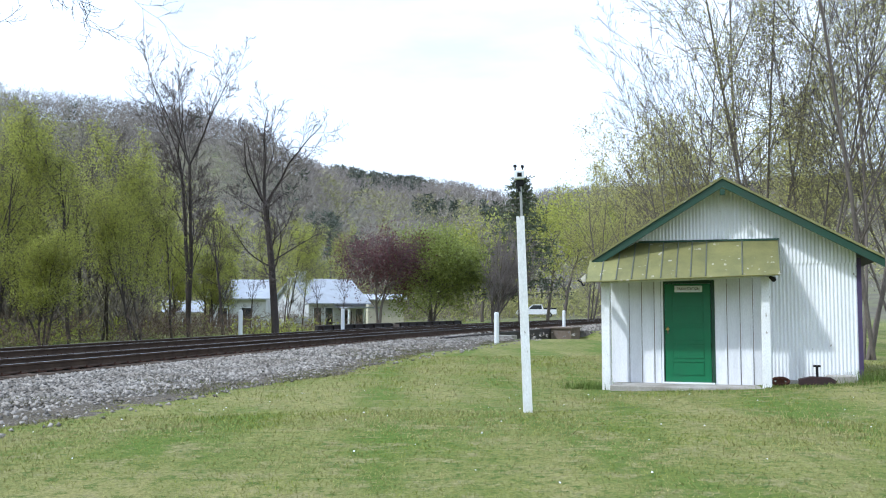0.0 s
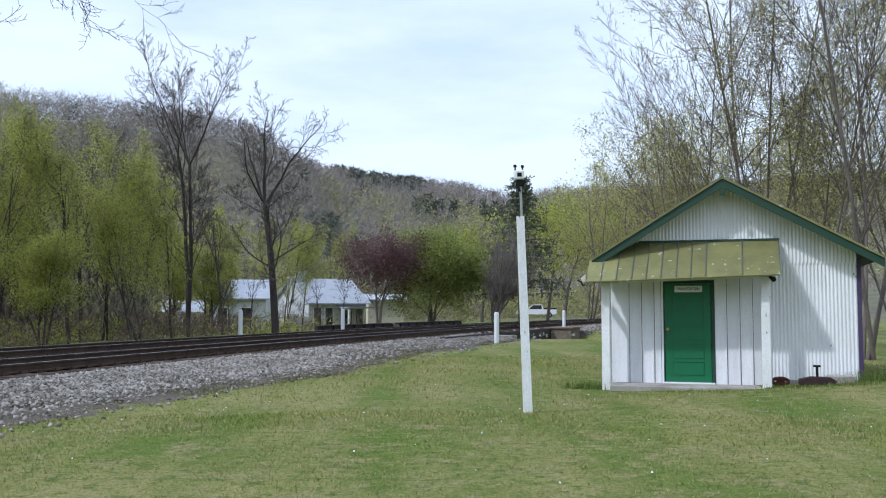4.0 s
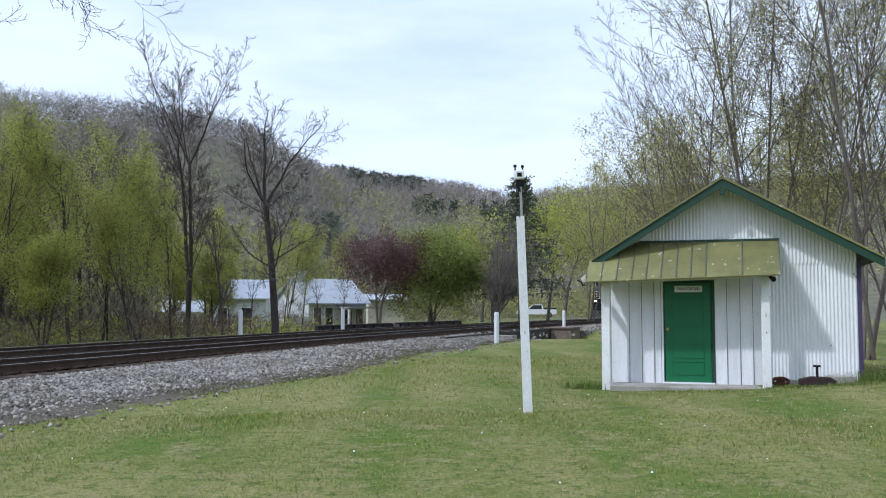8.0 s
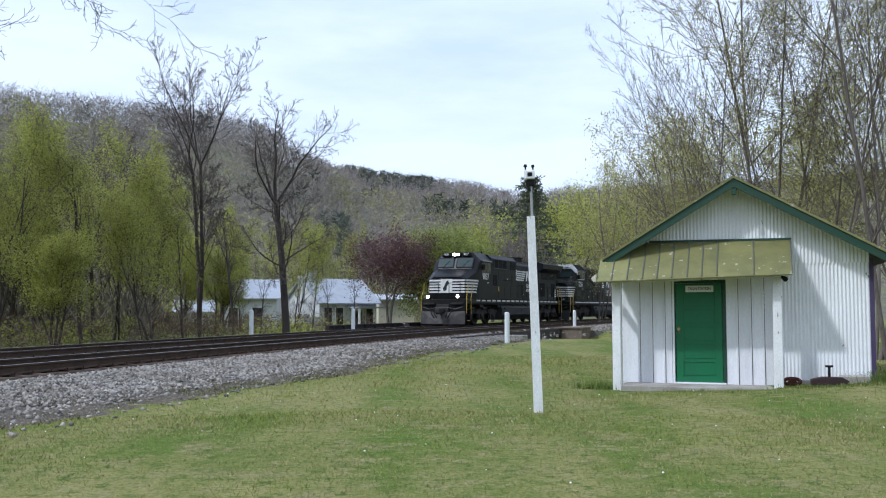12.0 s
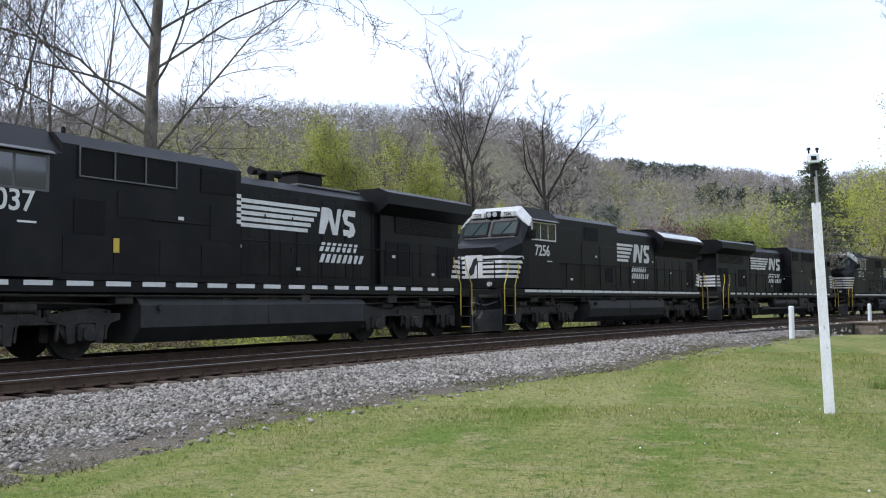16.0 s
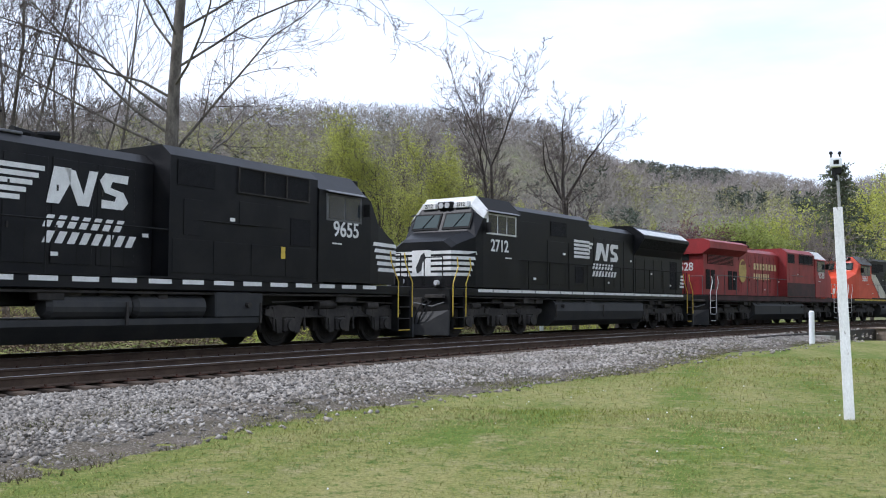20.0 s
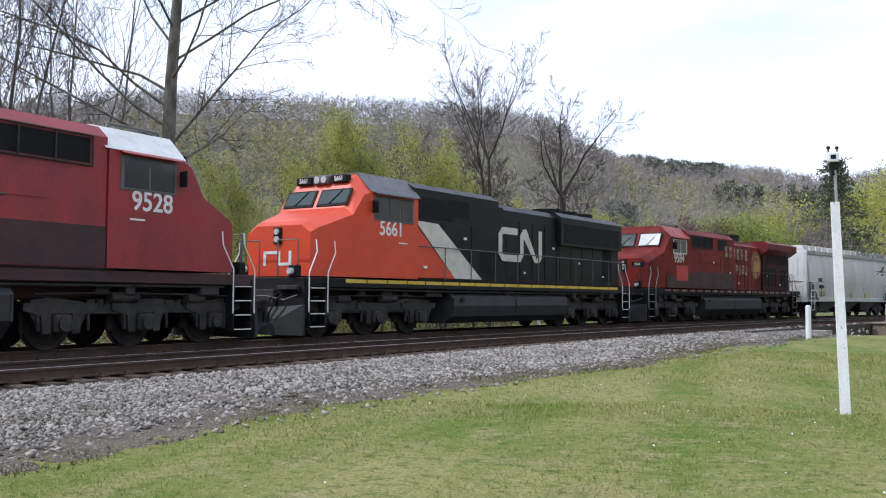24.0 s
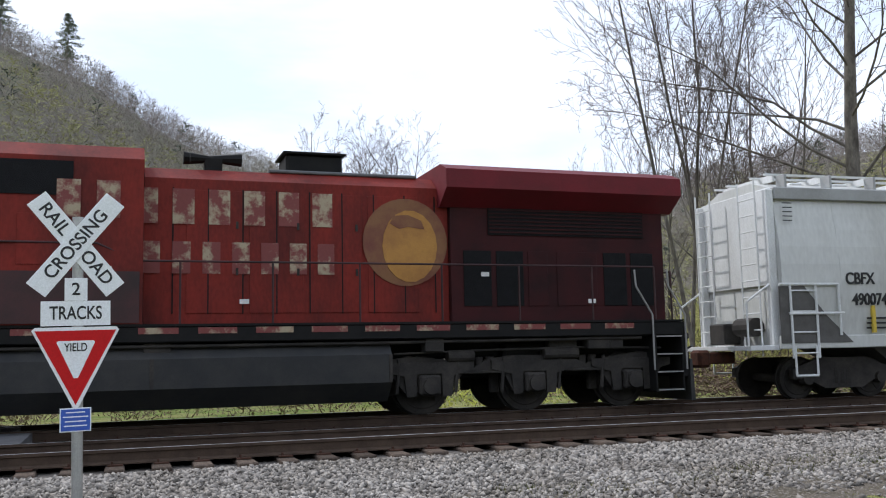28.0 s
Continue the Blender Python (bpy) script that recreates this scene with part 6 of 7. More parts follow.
        bar([(x - 1.5, z1 - 0.25), (x - 1.72, z1), (x - 1.95, z1), (x - 2.82, z0), (x - 2.58, z0), (x - 1.76, z1 - 0.35)])
        bar([(x - 2.6, z0), (x - 2.9, z0), (x - 3.12, z0 + 0.22), (x - 3.12, z1), (x - 2.88, z1), (x - 2.88, z0 + 0.28)])
        part("intake_recess", Shape().box(3.3, 5.3, side * 1.377, side * 1.39, 3.58, 4.2), M_GRILLE, u)
    return u


M_SHIELD = material("orange_shield_paint", (0.42, 0.20, 0.035), 0.6, second=(0.30, 0.13, 0.03), scale=2.5, amount=0.9)
NS = dict(body=M_BLACK, cab=M_BLACK, hood=M_BLACK, rear=M_BLACK, wing=M_BLACK, frame=M_BLACK, roof=None, rails=M_DARK, grab=M_YELLOW, sill=(M_WHITE, "dash"), digits=M_WHITE, nose_bars=True, shadehood=M_SILVER)
NS_EMD = dict(NS, roof=M_DARK, brow=M_CABWHITE, sill=(M_WHITE, "long"), boards=True, window=M_CABWHITE)
CP = dict(body=M_REDL, cab=M_REDL, hood=M_REDL, rear=M_REDL, wing=M_REDL, frame=M_REDD, roof=M_CABWHITE, rails=M_RAILGREY, grab=M_WHITE, sill=(M_REDD, "dash"), digits=M_WHITE, emblem="new", rear_number=True, hatch=M_REDL)
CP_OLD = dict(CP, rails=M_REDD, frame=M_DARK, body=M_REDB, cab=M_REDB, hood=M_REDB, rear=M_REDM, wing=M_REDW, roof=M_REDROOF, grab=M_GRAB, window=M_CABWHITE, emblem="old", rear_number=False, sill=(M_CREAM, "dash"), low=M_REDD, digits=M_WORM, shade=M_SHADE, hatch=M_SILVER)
CN = dict(body=M_BLACK, cab=M_ORANGE, hood=M_BLACK, rear=M_BLACK, wing=M_BLACK, frame=M_BLACK, roof=M_SILVER, rails=M_RAILGREY, grab=M_WHITE, sill=(M_YELLOW, "long"), digits=M_WHITE, worm=True, flared=False)


M_SCRAWL = material("blue_spray_paint", (0.09, 0.11, 0.26), 0.6, second=(0.25, 0.25, 0.30), scale=3, amount=0.8)
# dark grey that holds the shade under the hopper bodies
M_SLOPE_SHADE = material("hopper_underside_shade_grey", (0.10, 0.095, 0.088), 0.8, second=(0.05, 0.045, 0.04), scale=2.0, amount=0.8)


def bogie4(unit, cx):
    b = new("truck", Shape().box(-0.25, 0.25, -1.0, 1.0, 0.4, 0.75, 0.04).mesh("truck", M_DARK))
    b.parent = unit
    b.matrix_basis = pose(cx, 0, 0)
    prof = [(-1.2, 0.42), (-1.2, 0.62), (-0.55, 0.85), (0.55, 0.85), (1.2, 0.62), (1.2, 0.42), (0.85, 0.42), (0.45, 0.22), (-0.45, 0.22), (-0.85, 0.42)]
    for y in (-1, 1):
        part("side_frame", Shape().prism(prof, 1, y * 0.98, y * 1.12), M_DIRT, b)
        sp = Shape()
        for k in (-0.16, 0.0, 0.16):
            sp.rod((k, y * 1.08, 0.32), (k, y * 1.08, 0.62), 0.07)
        part("spring_nest", sp, M_DIRT, b)
        for x in (-0.89, 0.89):
            part("journal_box", Shape().rod((x, y * 1.0, 0.42), (x, y * 1.2, 0.42), 0.12, n=12), M_DIRT, b)
    for x in (-0.89, 0.89):
        WHEELS.setdefault(unit, []).append((wheelset(b, x, 0.42), x, 0.42))


def hopper(label, paint, end_paint, code=None, scrawl=False):
    """A covered hopper with bowed sides, roof hatches, end platforms and three bays."""
    u = thing("hopper_car", label, "hopper car", "covered hoppers of the train")
    L = 8.1
    rings = []
    for x in (-L, -L + 0.06, -4, 0, 4, L - 0.06, L):
        prof = [(-1.36, 1.12)]
        for k in range(9):
            a = k / 8
            prof.append((-1.36 - 0.17 * math.sin(math.pi * a) + 0.06 * a, 1.32 + 2.88 * a))
        prof += [(-1.18, 4.38), (-0.6, 4.56), (0.6, 4.56), (1.18, 4.38)] + [(-a, b) for a, b in reversed(prof[1:])] + [(1.36, 1.12)]
        rings.append([(x, a, b) for a, b in prof])
    part("body", Shape().loft(rings), paint, u)
    for s in (-1, 1):
        part("side_sill", Shape().box(-L - 0.1, L + 0.1, s * 1.40, s * 1.5, 1.04, 1.30, 0.015), paint, u)
        part("roof_sill", Shape().box(-L, L, s * 1.24, s * 1.41, 4.10, 4.36, 0.02), M_HOPR if code else paint, u)
        for k in range(15):
            part("board_bracket", Shape().box(-L + 0.4 + k * 1.1, -L + 0.46 + k * 1.1, s * 1.0, s * 1.30, 4.36, 4.66, 0.008), M_HOPR if code else paint, u)
        for k in range(7):
            x = -L + 1.3 + k * 2.25
            part("body_seam", Shape().pipe([(x, s * (1.363 + 0.17 * math.sin(math.pi * a) - 0.06 * a), 1.34 + 2.84 * a) for a in (0, 0.25, 0.5, 0.75, 1.0)], 0.010, 4), paint, u)
    for e in (-1, 1):
        # end wall, slope sheet, corner posts and platform
        part("end_wall", Shape().box(e * (L + 0.01), e * (L + 0.06), -1.3, 1.3, 2.35, 4.36, 0.01), end_paint, u)
        for s in (-1, 1):
            part("end_post", Shape().box(e * L, e * (L + 0.18), s * 1.22, s * 1.38, 1.1, 4.32, 0.02), end_paint, u)
            # dark plate: the shade below the slope sheet is in its colour
            part("slope_gusset", Shape().prism([(e * (L + 0.1), 1.15), (e * (L - 1.6), 1.15), (e * (L - 1.0), 1.7), (e * (L - 0.5), 2.3), (e * (L + 0.1), 2.3)], 1, s * 1.5, s * 1.512), M_SLOPE_SHADE, u)
            lad = Shape()
            for y in (0.55, 1.15):
                lad.rod((e * (L + 0.3), s * y, 0.9), (e * (L + 0.3), s * y, 4.55), 0.02, n=6)
            for k in range(10):
                lad.rod((e * (L + 0.3), s * 0.55, 1.1 + k * 0.34), (e * (L + 0.3), s * 1.15, 1.1 + k * 0.34), 0.016, n=6)
            part("end_ladder", lad, end_paint, u)
            sl = Shape()
            for x in (L - 0.15, L - 0.75, L - 1.3):
                sl.rod((e * x, s * 1.53, 0.85 if x > L - 1 else 1.3), (e * x, s * 1.53, 2.35), 0.028, n=6)
            for k in range(4):
                sl.rod((e * (L - 0.15), s * 1.53, 0.95 + k * 0.42), (e * (L - 0.75), s * 1.53, 0.95 + k * 0.42), 0.018, n=6)
            sl.rod((e * (L + 0.1), s * 1.53, 2.34), (e * (L - 1.3), s * 1.53, 2.34), 0.03, n=6).rod((e * (L - 0.1), s * 1.53, 1.75), (e * (L - 1.4), s * 1.53, 1.75), 0.03, n=6)
            sl.pipe([(e * (L - 0.2), s * 1.52, 1.1), (e * (L - 0.2), s * 1.52, 0.5), (e * (L - 0.7), s * 1.52, 0.5), (e * (L - 0.7), s * 1.52, 1.1)], 0.025)
            part("side_ladder", sl, end_paint, u)
        part("end_platform", Shape().box(e * (L + 0.05), e * (L + 0.75), -1.4, 1.4, 1.02, 1.12, 0.01), end_paint, u)
        for s in (-1, 1):
            part("end_handrail", Shape().pipe([(e * (L + 0.72), s * 1.3, 1.1), (e * (L + 0.72), s * 1.3, 2.0), (e * (L + 0.1), s * 1.3, 2.4)], 0.022), end_paint, u)
        part("coupler", Shape().box(e * (L + 0.3), e * (L + 0.95), -0.15, 0.15, 0.75, 1.0, 0.03).box(e * (L + 0.9), e * (L + 1.2), -0.2, 0.2, 0.68, 1.05, 0.06), M_RUST, u)
        part("brake_gear", Shape().rod((e * (L + 0.25), 0.3, 1.5), (e * (L + 0.25), 0.9, 1.5), 0.2, n=12).box(e * (L + 0.1), e * (L + 0.5), -0.5, 0.1, 1.15, 1.6, 0.03), M_DIRT, u)
        bogie4(u, e * 6.5)
    for x in (-4.0, 0.0, 4.0):
        # bays coloured darker than the body to stand for the shade underneath
        part("discharge_bay", Shape().loft([[(x + a * 1.97, b * 1.30, 1.12) for a, b in ((-1, -1), (1, -1), (1, 1), (-1, 1))], [(x + a * 0.75, b * 0.9, 0.42) for a, b in ((-1, -1), (1, -1), (1, 1), (-1, 1))]]), M_SLOPE_SHADE, u)
        part("outlet_gate", Shape().box(x - 0.55, x + 0.55, -1.15, 1.15, 0.30, 0.42, 0.01), M_DIRT, u)
    walkway = Shape().box(-L + 0.1, L - 0.1, -0.5, -0.42, 4.68, 4.72).box(-L + 0.1, L - 0.1, 0.42, 0.5, 4.68, 4.72)
    for k in range(14):
        x = -L + 0.5 + k * 1.18
        walkway.box(x, x + 0.05, -0.95, 0.95, 4.56, 4.71)
    for s in (-1, 1):
        walkway.box(-L + 0.1, L - 0.1, s * 0.92, s * 0.98, 4.68, 4.72)
    part("running_board", walkway, end_paint, u)
    for k in range(5):
        x = -6.0 + k * 3.0
        part("roof_hatch", Shape().box(x - 0.9, x + 0.9, -0.32, 0.32, 4.56, 4.68, 0.04), end_paint, u)
    for s in (1,):
        if code:
            lettering("car_code", code[0], 0.34, M_INK, u, Matrix.Translation((L - 1.86, 1.500, 2.45)) @ Matrix.Rotation(math.pi, 4, "Z") @ Matrix.Rotation(math.pi / 2, 4, "X"), 0.018, 0.85) if code[0] else part("owner_mark", plate(L - 2.3, L - 1.3, 2.42, 2.66, 1.525, 0.008), M_INK, u)
            lettering("car_code", code[1], 0.34, M_INK, u, Matrix.Translation((L - 2.1, 1.468, 2.02)) @ Matrix.Rotation(math.pi, 4, "Z") @ Matrix.Rotation(math.pi / 2, 4, "X"), 0.022, 0.85)
            for k in range(5):
                part("data_bar", plate(L - 0.34, L - 0.12, 4.0 - k * 0.09, 4.02 - k * 0.09, 1.475, 0.012), M_INK, u)
        for k in range(3):
            part("data_bar", plate(L - 2.8, L - 2.0, 1.42 + k * 0.1, 1.46 + k * 0.1, 1.43 + k * 0.012, 0.008), M_INK, u)
        for x in (5.9, 3.0, 0.2, -2.6):
            part("yellow_mark", plate(x, x + 0.08, 1.34, 1.9 if x > 5 else 1.62, 1.43, 0.06), M_YELLOW, u)
    if scrawl:
        rng = random.Random(4)
        x = 6.0
        while x > -6:
            w = rng.uniform(0.4, 0.9)
            part("painted_scrawl", plate(x - w * 0.5, x, 1.45, 1.45 + rng.uniform(0.3, 0.75), 1.44, 0.045, rng.uniform(-0.2, 0.2)), rng.choice((M_HOPB, M_SCRAWL, M_TANK, M_SCRAWL)), u)
            x -= w * 0.5 + rng.uniform(0.06, 0.3)
    return u


# front unit first; length over couplers; 1 runs cab first, -1 hood first
TRAIN = [
    (locomotive("black and white diesel locomotive leading the train, headlights lit", "ge", NS, "9037", 1, True), 22.3, 1),
    (locomotive("black diesel locomotive with white cab roof and striped nose", "emd", NS_EMD, "7256", 1), 22.6, 1),
    (locomotive("sooty black diesel locomotive running hood first with round air tanks", "ge", dict(NS, tanks=True), "9655", -1), 22.3, -1),
    (locomotive("black diesel locomotive with striped nose and white cab roof", "emd", NS_EMD, "2712", 1), 22.6, 1),
    (locomotive("bright red diesel locomotive running hood first with golden emblem", "ge", CP, "9528", -1), 22.3, -1),
    (locomotive("black diesel locomotive with orange cab and yellow sill marks", "emd", CN, "5661", 1), 22.2, 1),
    (locomotive("faded dark red diesel locomotive with worn cream lettering", "ge", CP_OLD, "9584", 1), 22.3, 1),
    (hopper("clean pale grey covered hopper car with black code marks", M_HOP, M_HOPW, ("CBFX", "490074")), 18.7, 1),
    (hopper("rust-streaked tan covered hopper car with painted scrawls", M_HOPT, M_HOPT, None, True), 18.7, 1),
    (hopper("pale blue-grey weathered covered hopper car", M_HOPB, M_HOPB), 18.7, 1),
]

# seconds, place of the leading coupler along the line
FRONT = [(0.0, 180.0), (9.5, 85.0), (11.0, 70.3), (13.5, 41.0), (14.0, 34.7), (14.5, 28.6), (15.0, 22.6), (15.5, 16.6), (16.0, 10.3), (16.5, 4.0), (17.0, -2.2), (17.5, -8.4), (18.0, -14.4), (18.5, -20.4),
         (19.0, -26.5), (19.5, -32.7), (20.0, -39.0), (20.5, -45.4), (21.0, -51.8), (22.0, -64.6), (22.5, -71.1), (25.0, -103.2), (26.0, -116.1), (27.0, -129.3), (28.0, -141.8)]


def motions():
    """The train rolls by; each unit follows the curve on its two trucks, and its wheels turn."""
    times = [k * 0.5 for k in range(57)]
    spins = [k / 30 for k in range(841)]
    fr = lambda t: float(np.interp(t, [a for a, b in FRONT], [b for a, b in FRONT]))
    lead = 0.0
    for unit, length, facing in TRAIN:
        rows = []
        for t in times:
            s = fr(t) + lead + length / 2
            a, b = along(s - 6.6, 0, RAIL_TOP), along(s + 6.6, 0, RAIL_TOP)
            ahead = a - b if facing > 0 else b - a
            c = (a + b) / 2
            rows.append((t, pose(c.x, c.y, c.z, 0, 0, math.degrees(math.atan2(ahead.y, ahead.x)))))
        walk(unit, rows)
        if SPIN:
            for ob, x, r in WHEELS[unit]:
                walk(ob, [(t, Matrix.Translation((x, 0, r)) @ Matrix.Rotation(facing * (fr(0) - fr(t)) / r, 4, "Y")) for t in spins])
        lead += length


SPIN = True
# ---- the white shed ----
GABLE = [(-0.10, 2.56), (2.28, 4.02), (4.92, 2.53)]


def roof_line(a):
    (x0, z0), (x1, z1), (x2, z2) = GABLE
    return z0 + (z1 - z0) * (a - x0) / (x1 - x0) if a < x1 else z1 + (z2 - z1) * (a - x1) / (x2 - x1)


def corrugated(x0, x1, y, low, high, pitch=0.068, deep=0.009):
    """A sheet with upright ribs between two edges given as functions of x."""
    n = int((x1 - x0) / pitch * 6)
    vs, fs = [], []
    for i in range(n + 1):
        x = x0 + (x1 - x0) * i / n
        d = deep * math.sin(2 * math.pi * (x - x0) / pitch)
        vs += [(x, y + d, low(x)), (x, y + d, high(x)), (x, y + 0.05, low(x)), (x, y + 0.05, high(x))]
    for i in range(n):
        a, b = 4 * i, 4 * i + 4
        fs += [(a, b, b + 1, a + 1), (a + 2, a + 3, b + 3, b + 2), (a + 1, b + 1, b + 3, a + 3), (a, a + 2, b + 2, b)]
    return Shape().add(vs, fs)


def make_shed():
    t = thing("shed", "small white corrugated-iron shed with green door and mossy awning", "shed", m=SHED)
    w = 0.55
    # walls
    part("front_wall", corrugated(3.06, 4.70, w, lambda x: 0.14, lambda x: 2.43), M_SHED, t, "white corrugated iron wall")
    part("gable_wall", corrugated(0.02, 4.70, w - 0.012, lambda x: 2.41, lambda x: max(roof_line(x) - 0.03, 2.415)), M_SHED, t)
    part("side_wall", Shape().box(4.70, 4.78, w, 7.0, 0.0, 2.5), M_PURPLE, t, "dark violet side wall")
    part("side_wall", Shape().box(0.02, 0.10, w + 0.05, 7.0, -0.2, 2.42), M_SHED, t)
    part("back_wall", Shape().box(0.10, 4.70, 6.9, 7.0, -0.1, 2.45), M_SHED, t)
    part("foundation", Shape().box(3.04, 4.72, w - 0.02, w + 0.1, -0.2, 0.15, 0.01), M_CONC, t)
    # boarded porch wall, left and right of the door, and over it
    for x0, x1, z0 in ((0.04, 0.37, 0.0), (0.37, 0.62, 0.0), (0.62, 0.87, 0.0), (0.87, 1.06, 0.0), (2.04, 2.28, 0.0), (2.28, 2.53, 0.0), (2.53, 2.77, 0.0), (2.77, 3.03, 0.0), (1.06, 2.04, 2.10)):
        part("board", Shape().box(x0 + 0.003, x1 - 0.003, w - 0.04, w, z0, 2.46, 0.005), M_BOARD, t)
        if z0 < 1:
            part("batten", Shape().box(x1 - 0.022, x1 + 0.022, w - 0.068, w - 0.04, z0, 2.46, 0.005), M_BOARD, t)
            part("board_joint", Shape().box(x1 + 0.0225, x1 + 0.034, w - 0.0415, w - 0.0405, z0, 2.46), M_STAIN, t)
    part("corner_board", Shape().box(2.99, 3.08, w - 0.07, w + 0.02, 0.05, 2.46, 0.006), M_BOARD, t)
    # door
    d = part("door", Shape().box(1.105, 2.005, w - 0.035, w + 0.005, 0.06, 2.03, 0.005), M_DOOR, t, "bright green panelled door")
    part("door_frame", Shape().box(1.030, 1.100, w - 0.055, w, 0.03, 2.10, 0.006).box(2.010, 2.080, w - 0.055, w, 0.03, 2.10, 0.006).box(1.100, 2.010, w - 0.055, w, 2.035, 2.10, 0.006), M_TRIM, t)
    part("threshold", Shape().box(1.045, 2.065, w - 0.12, w + 0.02, 0.03, 0.06, 0.006), M_BOARD, t)
    for k in range(5):
        z = 0.20 + k * 0.34
        part("door_panel", Shape().box(1.245, 1.865, w - 0.046, w - 0.034, z, z + 0.02, 0.004).box(1.245, 1.865, w - 0.046, w - 0.034, z + 0.26, z + 0.28, 0.004).box(1.245, 1.265, w - 0.046, w - 0.034, z, z + 0.28, 0.004).box(1.845, 1.865, w - 0.046, w - 0.034, z, z + 0.28, 0.004), M_DOOR, d)
    part("door_knob", Shape().rod((1.165, w - 0.04, 1.12), (1.165, w - 0.09, 1.12), 0.018).rod((1.165, w - 0.09, 1.12), (1.165, w - 0.13, 1.12), 0.034, 0.028, 12), M_BRASS, d, "brass knob")
    part("lock_plate", Shape().box(1.150, 1.180, w - 0.043, w - 0.034, 1.03, 1.17), M_STAIN, d)
    s = part("door_sign", Shape().box(1.305, 1.845, w - 0.052, w - 0.036, 1.86, 1.99, 0.003), M_SIGN, d, "small white wooden station sign")
    lettering("sign_text", "TRAIN STATION", 0.075, M_INK, s, Matrix.Translation((1.575, w - 0.054, 1.925)) @ Matrix.Rotation(math.pi / 2, 4, "X"), 0.002, 0.8)
    # porch slab, posts, beam
    part("porch_slab", Shape().box(0.10, 3.0, -0.30, w, -0.25, 0.035, 0.02), M_CONC, t, "worn concrete step")
    for x, tp in ((0.0, 2.06), (3.03, 2.15)):
        part("porch_post", Shape().box(x - 0.085, x + 0.085, -0.08, 0.08, -0.25, tp, 0.012), M_POST, t, "peeling white wooden post")
    part("porch_beam", Shape().prism([(-0.1, 2.03), (3.15, 2.13), (3.15, 2.23), (-0.1, 2.13)], 1, -0.05, 0.05), M_POST, t)
    # awning of overlapping tin pans
    edges = [-0.34, -0.05, 0.25, 0.55, 0.83, 1.11, 1.40, 1.67, 1.95, 2.62, 3.30]
    for a, b in zip(edges, edges[1:]):
        top = lambda x: min(2.88, roof_line(max(x, -0.05)) - 0.08)
        low = lambda x: 2.08 + 0.030 * (x + 0.34)
        ya = lambda x: w - 0.02 - (2.88 - top(x)) / (2.88 - 2.1) * 0.9
        vs = []
        for x in (a + 0.004, b - 0.004):
            vs += [(x, -0.38, low(x)), (x, ya(x), top(x)), (x, ya(x), top(x) - 0.012), (x, -0.38, low(x) - 0.03)]
        part("awning_pan", Shape().add(vs, [(0, 1, 5, 4), (3, 7, 6, 2), (0, 4, 7, 3), (1, 2, 6, 5), (0, 3, 2, 1), (4, 5, 6, 7)]), M_AWN, t)
        part("awning_seam", Shape().rod((b, -0.385, low(b) + 0.008), (b, ya(b), top(b) + 0.008), 0.013, n=6), M_ROOF, t)
    part("awning_edge", Shape().rod((-0.34, -0.38, 2.06), (3.30, -0.38, 2.17), 0.018, n=6), M_AWN, t)
    part("awning_batten", Shape().box(0.6, 3.32, w - 0.05, w - 0.02, 2.87, 2.91), M_TRIM, t)
    # roof with bargeboards
    for (xa, za), (xb, zb), ext in ((GABLE[1], GABLE[0], 0.22), (GABLE[1], GABLE[2], 0.25)):
        dx, dz = xb - xa, zb - za
        L = math.hypot(dx, dz)
        ux, uz = dx / L, dz / L
        ex, ez = xb + ux * ext, zb + uz * ext
        part("roof_slope", Shape().add([(xa, 0.10, za + 0.05), (ex, 0.10, ez + 0.05), (ex, 7.2, ez + 0.05), (xa, 7.2, za + 0.05), (xa, 0.10, za + 0.09), (ex, 0.10, ez + 0.09), (ex, 7.2, ez + 0.09), (xa, 7.2, za + 0.09)],
                                       [(0, 1, 2, 3), (4, 7, 6, 5), (0, 4, 5, 1), (1, 5, 6, 2), (2, 6, 7, 3), (3, 7, 4, 0)]), M_ROOF, t)
        part("bargeboard", Shape().prism([(xa, za + 0.05), (ex, ez + 0.05), (ex, ez - 0.11), (xa, za - 0.12)], 1, 0.06, 0.098), M_TRIM, t, "dark green bargeboard")
        part("roof_edge", Shape().prism([(xa, za + 0.052), (ex, ez + 0.052), (ex, ez + 0.10), (xa, za + 0.10)], 1, 0.03, 0.098), M_AWN, t)
        part("soffit", Shape().add([(xa, 0.1, za - 0.03), (ex, 0.1, ez - 0.03), (ex, w, ez - 0.03), (xa, w, za - 0.03)], [(0, 1, 2, 3)]), M_TRIM, t)
    part("ridge_bracket", Shape().box(2.23, 2.33, 0.02, 0.06, 3.74, 3.86, 0.01), M_TRIM, t)
    # lamps
    part("porch_lamp", Shape().box(3.10, 3.16, -0.16, -0.04, 2.10, 2.14, 0.01).rod((3.13, -0.10, 2.12), (3.18, -0.24, 2.08), 0.03, 0.05, 10), M_DARK, t, "small black porch lamp")
    part("eave_end", Shape().prism([(-0.41, 2.06), (-0.35, 2.07), (-0.35, 2.22), (-0.45, 2.13)], 1, -0.36, 0.1), M_CREAMW, t, "torn pale end of the eave")
    part("eave_hook", Shape().pipe([(-0.50, -0.38, 2.10), (-0.42, -0.40, 2.05), (-0.40, -0.40, 1.99), (-0.36, -0.40, 2.0)], 0.016), M_DARK, t, "bent black hook")
    return t


make_shed()


def shed_point(a, y, z=0.0):
    return SHED @ Vector((a, y, z))


